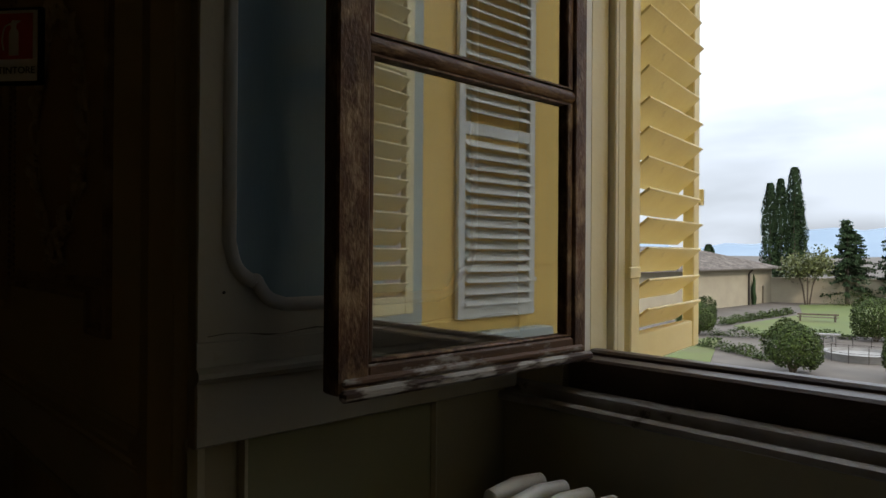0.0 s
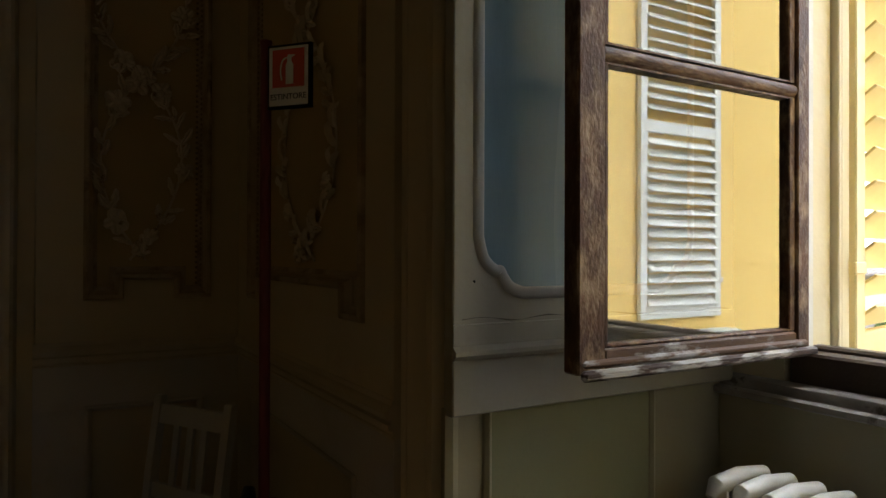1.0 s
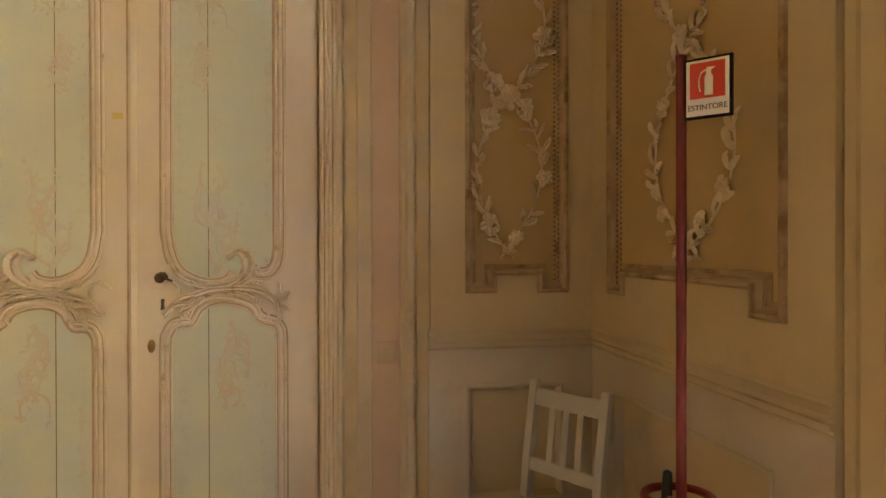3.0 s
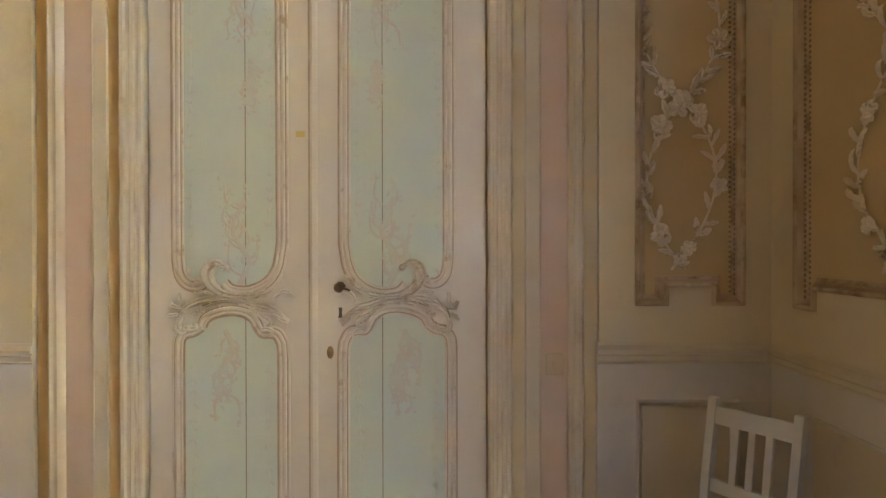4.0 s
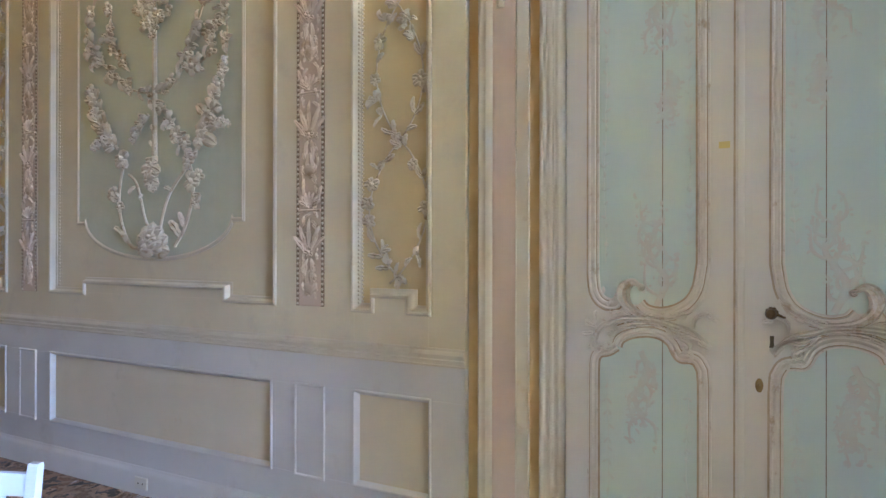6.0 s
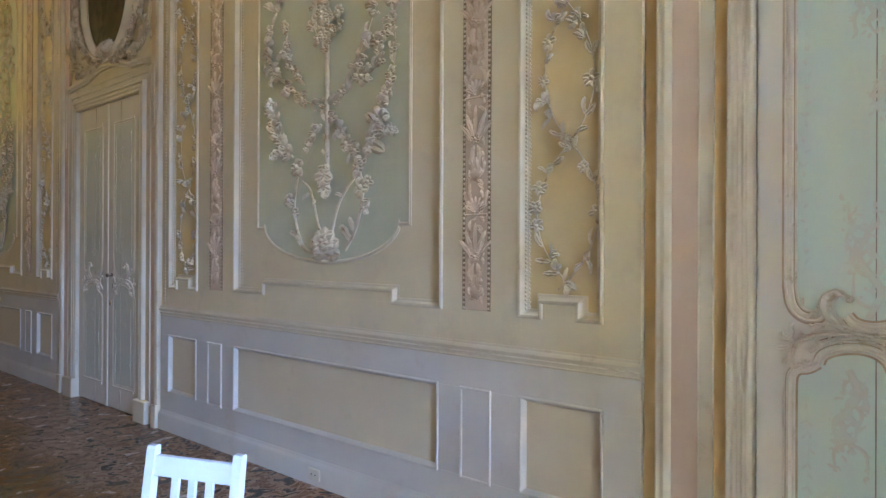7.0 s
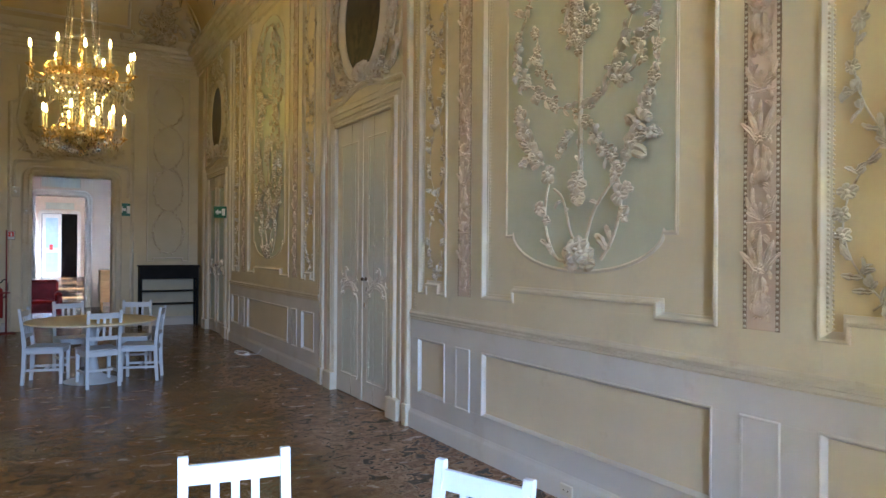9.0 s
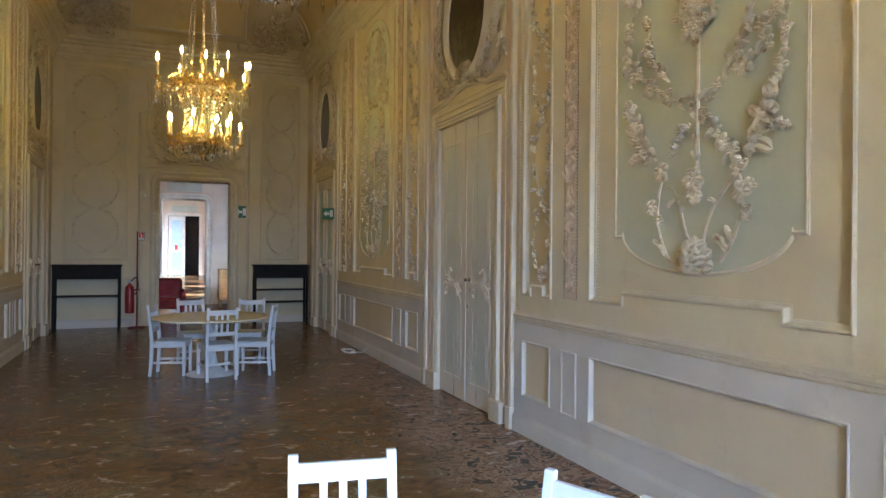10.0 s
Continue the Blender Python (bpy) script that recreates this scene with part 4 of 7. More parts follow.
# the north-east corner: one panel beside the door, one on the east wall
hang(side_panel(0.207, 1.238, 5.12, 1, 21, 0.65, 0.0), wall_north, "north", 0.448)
hang(dado_panel(0.20, 0.36, 0.83), wall_north, "north", 0.44)
skirt(wall_north, "north", 0.07, EAST, m1=1)
wall_board(wall_north, "north", 0.44, -0.362, 0.37, ((0.008, 0.207, 1.238, 5.12, 0.1035, 0.075),))
dado_board(wall_north, "north", 0.44, -0.37, 0.355, ((0.0, 0.20),), 0.36, 0.83)
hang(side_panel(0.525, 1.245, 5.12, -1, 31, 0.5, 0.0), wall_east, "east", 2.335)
hang(dado_panel(0.48, 0.36, 0.84), wall_east, "east", 2.335)
skirt(wall_east, "east", 1.635, NORTH, m0=1)
wall_board(wall_east, "east", 2.335, -0.735, 0.70, ((0.0, 0.525, 1.245, 5.12, 0.11, 0.075),))
dado_board(wall_east, "east", 2.335, -0.75, 0.70, ((0.0, 0.48),), 0.36, 0.84)
skirt(wall_east, "east", SOUTH, -0.59, m1=1)
for y in (1.53, -0.49):                       # upright trim on both sides of the window bay
    acc = Acc()
    s = 1 if y > 0.5 else -1
    prof = [(-0.10, 0), (-0.10, 0.012), (-0.085, 0.022), (-0.07, 0.012), (-0.05, 0.012), (-0.045, 0.03), (-0.02, 0.04), (0.0, 0.028), (0.01, 0.012), (0.05, 0.016), (0.06, 0.034), (0.085, 0.04), (0.098, 0.02), (0.10, 0)]
    acc.rise(FZ, CORNICE, [(s * u, w) for u, w in (prof if s > 0 else prof)])
    part("window_trim", acc, PLASTER, wall_east, "upright moulding beside the window bay", on_wall("east", y))


# ---- double doors with carved panels ----
def door_leaf(s, parent):
    """One leaf; s is -1 or 1 for the side of the meeting line."""
    acc = Acc()
    edge = 0.711 if s > 0 else 0.683            # the west leaf is a little narrower
    acc.slab(min(s * 0.004, s * edge), max(s * 0.004, s * edge), FZ + 0.008, 2.955, -0.05, 0.0, 0.004)
    leaf = part("door_leaf", acc, DOOR, parent, "cream door leaf with two aqua panels and rocaille carving", smooth=0)
    k = 0.00241                                # carved outline in small units from the meeting line

    def P(x, y):
        return (s * (727 - x) * k, 1.337 - (y - 500) * 0.00236)

    def Z(x, y):
        return P(400 + x / 2.5, 430 + y / 2.5)

    up_in = [P(673, -95), P(674, 300), P(674, 440)] + spline([Z(680, 60), Z(668, 125), Z(640, 180), Z(600, 213), Z(550, 234), Z(500, 238), Z(455, 226), Z(430, 200)], 5)
    up_out = [P(495, -95), P(495, 300), P(495, 450)] + spline([Z(238, 90), Z(246, 150), Z(266, 186), Z(295, 204), Z(328, 203), Z(338, 188), Z(322, 177)], 5)
    low_left = [P(494, 960), P(494, 640)] + spline([Z(236, 470), Z(240, 440), Z(262, 412), Z(300, 402), Z(332, 380)], 5)
    low_right = spline([Z(332, 380), Z(345, 352), Z(375, 330), Z(425, 314), Z(480, 310), Z(530, 322), Z(566, 350), Z(585, 388), Z(602, 408), Z(632, 408), Z(664, 420), Z(686, 460)], 5) + [P(676, 640), P(676, 960)]
    acc = Acc()                                # fields
    acc.prism([P(493, -95), P(674, -95), P(674, 455)] + [Z(*q) for q in ((668, 125), (600, 213), (500, 238), (430, 205), (330, 190), (250, 150))] + [P(493, 460)], -0.004, 0.002)
    part("upper_field", acc, AQUA, leaf, "faded aqua painted field", smooth=0)
    acc = Acc()
    acc.prism([P(492, 960), P(492, 640)] + [Z(*q) for q in ((238, 450), (300, 402), (345, 352), (425, 314), (530, 322), (585, 388), (664, 420), (688, 470))] + [P(677, 960)], -0.004, 0.002)
    part("lower_field", acc, AQUA, leaf, "faded aqua painted field", smooth=0)
    wide = [(-0.023, 0.0), (-0.022, 0.007), (-0.016, 0.011), (-0.010, 0.006), (-0.006, 0.008), (0.000, 0.017), (0.008, 0.016), (0.012, 0.005), (0.018, 0.008), (0.023, 0.006), (0.024, 0.0)]
    acc, dirt = Acc(), Acc()
    for path in (up_in, up_out, low_left, low_right, [P(673, -95), P(495, -95)], [P(494, 960), P(676, 960)]):
        acc.sweep(path, wide)
        for o in (-0.0255, 0.0150):            # thin brown strips along the hollows
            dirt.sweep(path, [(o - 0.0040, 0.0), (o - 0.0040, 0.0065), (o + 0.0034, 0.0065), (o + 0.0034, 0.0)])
    part("panel_moulding", acc, CARVED, leaf)
    part("dust_line", dirt, BROWN_LINE, leaf, "thin strips in the hollows of the moulding")
    rng = random.Random(40 + s)
    acc = Acc()                                # rocaille between the panels
    m0 = 1.0 / 1000                            # widths and heights in millimetres
    for pts, wd, ht in (([(440, 128), (405, 108), (374, 128), (366, 165), (384, 208), (430, 240), (500, 254), (570, 248), (640, 216), (684, 160)], (5, 16, 26, 27, 20, 14, 12, 11, 9, 5), (8, 18, 26, 26, 22, 18, 16, 15, 13, 8)),
                        ([(425, 118), (446, 126), (440, 138), (428, 132)], (8, 9, 7, 4), (24, 26, 24, 18)),
                        ([(205, 275), (212, 294), (230, 296), (244, 276), (240, 246), (250, 236)], (5, 9, 9, 8, 5, 3), (10, 15, 15, 13, 9, 5)),
                        ([(244, 372), (258, 322), (296, 288), (352, 268), (430, 262), (510, 268), (570, 286), (640, 306), (712, 362)], (4, 12, 14, 13, 12, 13, 13, 10, 3), (8, 17, 20, 19, 17, 18, 18, 14, 6)),
                        ([(316, 336), (352, 306), (410, 286), (470, 282), (530, 288)], (3, 9, 10, 8, 3), (8, 15, 16, 14, 6)),
                        ([(318, 246), (334, 236), (368, 240), (392, 252)], (9, 8, 6, 3), (14, 13, 10, 6)),
                        ([(646, 288), (650, 256), (672, 236), (700, 232), (712, 242)], (4, 8, 9, 8, 5), (9, 14, 15, 13, 9)),
                        ([(556, 300), (600, 322), (660, 330), (706, 372)], (4, 11, 10, 3), (9, 17, 15, 6)),
                        ([(574, 330), (600, 346), (626, 362), (620, 382), (604, 376)], (5, 11, 12, 9, 5), (12, 20, 20, 18, 12)),
                        ([(590, 404), (608, 396), (634, 400), (646, 414)], (5, 10, 10, 4), (12, 18, 18, 8)),
                        ([(240, 350), (238, 388), (258, 408), (280, 396)], (6, 12, 12, 6), (12, 18, 18, 10)),
                        ([(284, 376), (296, 394), (316, 388), (314, 372)], (6, 10, 10, 6), (14, 19, 18, 12)),
                        ([(300, 330), (316, 340), (330, 328)], (6, 9, 6), (14, 18, 12))):
        acc.ridge([Z(*q) for q in pts], [w * m0 for w in wd], [1.6 * h * m0 for h in ht], 0.45)
    for x, y, a, ln in ((238, 330, 3.6, 0.05), (252, 306, 2.9, 0.045), (248, 366, 4.2, 0.05), (296, 300, 2.2, 0.04), (330, 290, 5.2, 0.04), (372, 276, 5.4, 0.036), (540, 296, 5.6, 0.05), (580, 300, 5.5, 0.05), (618, 336, 5.3, 0.05), (664, 344, 5.5, 0.05),
                        (300, 214, 1.2, 0.03), (280, 160, 1.0, 0.03), (700, 250, 0.3, 0.04), (640, 392, 5.0, 0.04), (590, 250, 0.2, 0.035), (560, 246, 0.15, 0.03)):
        u, v = Z(x, y)
        a = math.pi - a if s > 0 else a
        acc.leaf(u, v, a, ln, ln * 0.5, 0.016, 0.006, rng.uniform(-0.6, 0.6))
    for x, y in ((556, 238), (588, 232), (524, 242), (312, 238), (352, 240), (414, 296), (350, 308), (322, 318), (604, 366), (262, 396), (300, 388)):
        u, v = Z(x, y)
        acc.dome(u, v, 0.007, 0.010, 0.014)
    part("rocaille_carving", acc, CARVED, leaf, "carved shells and scrolls between the panels")
    acc = Acc()                                # brown shade of the scrolls, painted as flat ridges beside them
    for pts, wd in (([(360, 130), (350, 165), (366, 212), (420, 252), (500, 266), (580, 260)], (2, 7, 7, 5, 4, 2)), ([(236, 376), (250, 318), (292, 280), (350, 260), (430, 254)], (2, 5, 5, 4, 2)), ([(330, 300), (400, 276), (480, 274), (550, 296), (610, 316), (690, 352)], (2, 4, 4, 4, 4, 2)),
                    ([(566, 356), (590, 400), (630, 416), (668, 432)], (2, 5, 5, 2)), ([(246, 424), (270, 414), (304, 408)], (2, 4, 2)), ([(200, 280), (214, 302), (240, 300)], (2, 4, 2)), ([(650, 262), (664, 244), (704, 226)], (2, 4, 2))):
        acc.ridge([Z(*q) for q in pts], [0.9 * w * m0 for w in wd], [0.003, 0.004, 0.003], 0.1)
    part("dust_line", acc, BROWN_LINE, leaf, "brown shade painted beside the scrolls")
    def bouquet(acc, x, y, up, size):
        """A loosely brushed spray: a swaying stalk with twigs that open to both sides."""
        u, v = P(x, y)
        stalk = spline([(u, v), (u + 0.10 * size, v + up * 0.3 * size), (u - 0.08 * size, v + up * 0.62 * size), (u + 0.06 * size, v + up * size)], 6)
        acc.ridge(stalk[::3], [0.012, 0.014, 0.010, 0.006], [0.0012, 0.0016, 0.001], 0.1, 4)
        for k in range(2, len(stalk) - 1, 2):
            for q in (-1, 1):
                a = up * (math.pi / 2 - q * rng.uniform(0.5, 1.1))
                ln = size * rng.uniform(0.18, 0.42)
                p0 = stalk[k]
                twig = [p0, (p0[0] + 0.5 * ln * math.cos(a), p0[1] + 0.5 * ln * math.sin(a)), (p0[0] + ln * math.cos(a + 0.5 * q * up), p0[1] + ln * math.sin(a + 0.5 * q * up))]
                acc.ridge(twig, [0.006, 0.007, 0.003], [0.0010, 0.0014, 0.0008], 0.1, 4)
                for c, w in ((twig[1], 0.018), (twig[2], 0.026)):
                    for _ in range(3):
                        acc.leaf(c[0] + rng.gauss(0, 0.008), c[1] + rng.gauss(0, 0.008), rng.uniform(0, 6.28), w * rng.uniform(0.6, 1.1), w * rng.uniform(0.3, 0.6), 0.0015, 0.0, rng.uniform(-1, 1), 1.0)

    acc = Acc()                                # faded painted sprays
    bouquet(acc, 600, 512, 1, 0.36)
    bouquet(acc, 575, 590, -1, 0.30)
    bouquet(acc, 606, -60, -1, 0.30)
    bouquet(acc, 620, 120, -1, 0.16)
    part("painted_spray", acc, FADED, leaf, "faded pinkish brown painted flower sprays", m=pose(0, -0.0022, 0), smooth=60)
    acc = Acc()                                # pale tendrils along the edges of the fields
    for pts in ([P(517, 440), P(514, 300), P(518, 120), P(520, -60)], [P(650, 420), P(654, 300), P(651, 120), P(650, -60)], [P(518, 640), P(522, 760), P(517, 940)], [P(652, 650), P(648, 780), P(653, 940)]):
        q = np.array(spline(pts, 7))
        q[:, 0] += np.array([rng.uniform(-0.004, 0.004) for _ in q])
        acc.vine(q, rng, 0.05, 0.026, 0.0012, 0.1, 0.012, 0.9, 0.0020)
    part("painted_tendril", acc, TENDRIL, leaf, "very faint painted tendrils", m=pose(0, -0.0022, 0), smooth=60)
    acc = Acc()                                # joint between the boards
    u = P(610, 0)[0]
    acc.slab(u - 0.0018, u + 0.0018, FZ + 0.02, 2.94, -0.01, 0.0034, 0.0005)
    part("board_joint", acc, DARK_BROWN, leaf, smooth=0)
    return leaf


def overdoor(parent, oval=True):
    """Stucco above the door: shouldered head, oval picture frame, shells and leaves."""
    rng = random.Random(77)
    acc = Acc()
    head = [(-0.97, 2.6), (-0.97, 3.12)] + arc(-0.87, 3.12, 0.10, 0.10, 180, 90, 6) + [(-0.6, 3.24)] + spline([(-0.5, 3.24), (-0.25, 3.30), (0, 3.32), (0.25, 3.30), (0.5, 3.24)], 6) + [(0.6, 3.24)] + arc(0.87, 3.12, 0.10, 0.10, 90, 0, 6) + [(0.97, 3.12), (0.97, 2.6)]
    acc.sweep(head, [(o * 2.2, w * 1.8) for o, w in ROLL])
    for s in (-1, 1):
        acc.sweep(spline([(s * 0.92, 5.0), (s * 0.88, 4.4), (s * 0.93, 3.95), (s * 0.82, 3.55), (s * 0.9, 3.4)], 8), [(o * 1.4, w * 1.3) for o, w in ROLL])
    part("overdoor_moulding", acc, MOULD, parent)
    acc = Acc()
    for s in (-1, 1):
        for pts in ([(s * 0.08, 3.36), (s * 0.3, 3.4), (s * 0.5, 3.52), (s * 0.62, 3.75)], [(s * 0.1, 3.34), (s * 0.4, 3.33), (s * 0.7, 3.38), (s * 0.82, 3.55)], [(s * 0.66, 3.6), (s * 0.74, 3.9), (s * 0.72, 4.2), (s * 0.62, 4.5)],
                    [(s * 0.08, 4.78), (s * 0.3, 4.86), (s * 0.52, 4.74), (s * 0.66, 4.5)], [(s * 0.05, 4.9), (s * 0.2, 5.08), (s * 0.4, 5.02)]):
            acc.vine(spline(pts, 7), rng, 0.05, 0.12, 0.018, 0.15, 0.05, 0.7, 0.045)
        for k in range(5):
            acc.leaf(s * 0.05, 3.36, math.pi / 2 - s * (0.35 + 0.3 * k), 0.2, 0.08, 0.05, 0.01, s * 0.5)
    for k in range(7):
        acc.leaf(0, 4.78, radians(15 + 25 * k), 0.26, 0.09, 0.06, 0.02, 0, 1)
        acc.leaf(0, 3.36, radians(15 + 25 * k), 0.15, 0.06, 0.06, 0.02, 0, 1)
    part("overdoor_stucco", acc, STUCCO, parent, "stucco leaves, shells and scrolls above the door")
    if not oval:
        acc = Acc()
        acc.sweep(arc(0, 4.02, 0.55, 0.55, 0, 352, 44), [(o * 2, w * 1.6) for o, w in ROLL], True)
        part("round_frame", acc, MOULD, parent)


def oval_painting(m):
    """A dark oval canvas in a moulded frame with a notched inner edge."""
    thing = empty("oval_painting", m)
    acc = Acc()
    acc.prism(arc(0, 0, 0.46, 0.585, 0, 354, 59), 0.0, 0.012)
    part("canvas", acc, PAINTING, thing, "darkened oil canvas", smooth=0)
    acc = Acc()
    acc.sweep(arc(0, 0, 0.52, 0.645, 0, 354, 59), [(-0.075, 0.0), (-0.072, 0.02), (-0.05, 0.028), (-0.03, 0.05), (0.0, 0.06), (0.03, 0.045), (0.05, 0.03), (0.062, 0.028), (0.066, 0.0)], True)
    for k in range(72):
        a = 2 * math.pi * k / 72
        acc.leaf(0.475 * math.cos(a), 0.60 * math.sin(a), a, 0.045, 0.026, 0.02, 0.022)
    part("frame", acc, MOULD, thing, "cream moulded oval frame with a notched edge")
    return tagged(thing, "dark oval oil painting in a cream stucco frame above a door", "painting", group="oval paintings over the doors")


def double_door(name, m, handle=True):
    thing = empty(name, m)
    for s in (-1, 1):
        leaf = door_leaf(s, thing)
        if s == 1 and handle:
            acc = Acc()
            acc.lathe([(0.004, 0), (0.019, 0.002), (0.02, 0.006), (0.009, 0.012), (0.008, 0.03), (0.016, 0.036), (0.021, 0.048), (0.016, 0.06), (0.004, 0.064)], 12)
            acc.moved(pose(0.108, 0, 1.300, 90, 0, 0))
            acc.tube([(0.108, -0.045, 1.300), (0.13, -0.048, 1.297), (0.155, -0.046, 1.287)], [0.007, 0.006, 0.004], 6)
            for j in range(8):
                a = 2 * math.pi * j / 8
                acc.leaf(0.108, 1.300, a, 0.024, 0.016, 0.010, 0.002, 0.3, 1.0)
            part("door_handle", acc, BRONZE, leaf, "dark bronze door handle")
            acc = Acc()
            acc.prism([(0.101, 1.215), (0.115, 1.215), (0.114, 1.19), (0.117, 1.172), (0.099, 1.172), (0.102, 1.19)], -0.01, 0.003)
            part("keyhole", acc, CRACK, leaf, smooth=0)
            acc = Acc()
            acc.prism(arc(0.066, 1.03, 0.014, 0.026, 0, 350, 24), 0.0, 0.006)
            acc.dome(0.066, 1.035, 0.006, 0.006, 0.005)
            part("lock_plate", acc, OLD_BRASS, leaf, "oval tarnished brass lock plate")
    acc = Acc()
    acc.rise(FZ + 0.01, 2.95, [(-0.016, 0), (-0.015, 0.006), (-0.006, 0.012), (0.006, 0.010), (0.014, 0.004), (0.015, 0)])
    part("meeting_bead", acc, DOOR, thing)
    acc = Acc()
    acc.slab(-0.023, -0.0155, FZ + 0.02, 2.94, -0.01, 0.0045, 0.001)
    part("meeting_joint", acc, BROWN_LINE, thing, "dusty joint where the leaves meet", smooth=0)
    inner = [(0.0, -0.06), (0.0, 0.030), (0.008, 0.040), (0.018, 0.042), (0.024, 0.036), (0.034, 0.036), (0.040, 0.044), (0.052, 0.046), (0.058, 0.040), (0.070, 0.040), (0.078, 0.050), (0.090, 0.052), (0.097, 0.044), (0.100, 0.014), (0.152, 0.014), (0.155, 0.027), (0.206, 0.029), (0.210, 0.034), (0.214, 0.029), (0.215, 0.0)]
    acc = Acc()
    acc.sweep([(0.715, FZ), (0.715, 2.95), (-0.687, 2.95), (-0.687, FZ)], [(-o, w) for o, w in inner])
    part("inner_casing", acc, MOULD, thing, "cream moulded door casing")
    for s in (-1, 1):
        e = 0.715 if s > 0 else 0.687          # edge of the leaf

        def up(v0, v1, prof, name, material, label=""):
            acc = Acc()
            acc.rise(v0, v1, [(s * (e + o), w) for o, w in prof])
            part(name, acc, material, thing, label)

        # one ochre paint in two tones: shaded left, lit right, put into the colour
        up(FZ + 0.19, 2.95, [(0.102, 0), (0.102, 0.0165), (0.1505, 0.0165), (0.1505, 0)], "casing_groove", OCHRE_SHADED if s < 0 else OCHRE_LIT, "ochre painted groove")
        up(FZ, CORNICE, [(0.215, 0), (0.215, 0.026), (0.325, 0.026), (0.325, 0)], "casing_band", BAND, "flat pink band")
        up(FZ, CORNICE, [(0.325, 0), (0.325, 0.030), (0.334, 0.048), (0.346, 0.056), (0.358, 0.050), (0.366, 0.050), (0.376, 0.056), (0.386, 0.048), (0.392, 0.020), (0.396, 0)], "outer_casing", MOULD, "cream moulded door casing")
        up(FZ + 0.19, CORNICE, [(0.396, 0), (0.396, 0.012), (0.448, 0.012), (0.448, 0)], "casing_fillet", OCHRE_SHADED if s < 0 else OCHRE_LIT, "ochre painted groove")
        for a, b, w in ((0.318, 0.402, 0.075), (-0.004, 0.216, 0.08)):
            acc = Acc()
            acc.slab(min(s * (e + a), s * (e + b)), max(s * (e + a), s * (e + b)), FZ - 0.01, FZ + 0.19, 0, w, 0.006)
            part("plinth", acc, MOULD, thing)
    overdoor(thing)
    return tagged(thing, "tall closed double door, cream with aqua panels and carving", "door", kind="structure")


door_one = double_door("door_1", on_wall("north", DOORS[0]))
door_two = copy_thing(door_one, on_wall("north", DOORS[1]))
door_two.name = "door_2"
for ob in door_two.children_recursive:             # its fields have faded more
    if ob.name.startswith(("upper_field", "lower_field")):
        ob.data = ob.data.copy()
        ob.data.materials[0] = PALE_AQUA
        ob["label"] = "aqua field faded almost to cream"
    elif ob.name.startswith(("panel_moulding", "rocaille_carving", "dust_line")):        # shallower carving
        ob.matrix_basis = Matrix.Diagonal((1, 0.35, 1, 1))
        ob.data = ob.data.copy()
        ob.data.materials[0] = DOOR
for k, (side, u) in enumerate((("north", DOORS[2]), ("south", DOORS[0]), ("south", DOORS[1]), ("south", DOORS[2]))):
    d = copy_thing(door_one, on_wall(side, u))
    d.name = "door_%d" % (k + 3)
for d in [door_two] + [ob for ob in bpy.data.objects if ob.name in ("door_3", "door_5", "door_6")]:      # beads beside the farther doors
    for s in (-1, 1):
        acc = Acc()
        bead_row(acc, s * 1.205, 1.10, 5.12, 0.010, 0.028, SINK)
        part("bead_row", acc, STUCCO, d, "row of stucco beads")
canvas_one = oval_painting(on_wall("north", DOORS[1], 4.03) @ pose(0, -0.004, 0))
for side, u in (("north", DOORS[0]), ("north", DOORS[2]), ("south", DOORS[1]), ("south", DOORS[2])):
    copy_thing(canvas_one, on_wall(side, u, 4.03) @ pose(0, -0.004, 0))

acc = Acc()                                   # a scrap of tape left on the door
acc.slab(-0.075, -0.035, 1.917, 1.943, 0.0005, 0.0015, 0.0003)
tagged(part("tape_scrap", acc, TAPE, m=on_wall("north", DOORS[0])), "scrap of yellowed tape stuck on the door", "tape")
acc = Acc()
acc.slab(-0.038, 0.038, -0.045, 0.045, 0, 0.008, 0.003)
plate = part("light_switch", acc, SWITCH, m=on_wall("north", -0.105, 0.985) @ pose(0, -0.026, 0))
acc = Acc()
acc.slab(-0.011, 0.011, -0.018, 0.018, 0.007, 0.013, 0.002)
part("rocker", acc, SWITCH, plate)
tagged(plate, "ivory plastic light switch beside the door", "switch")
acc = Acc()
acc.slab(-0.055, 0.055, -0.035, 0.035, 0, 0.012, 0.003)
plate = part("wall_socket", acc, SOCKET, m=on_wall("north", -4.44, FZ + 0.075) @ pose(0, -0.052, 0))
for s in (-1, 1):
    acc = Acc()
    acc.dome(s * 0.02, 0, 0.006, 0.002, 0.012)
    part("socket_hole", acc, CRACK, plate)
tagged(plate, "yellowed wall socket on the skirting", "socket")


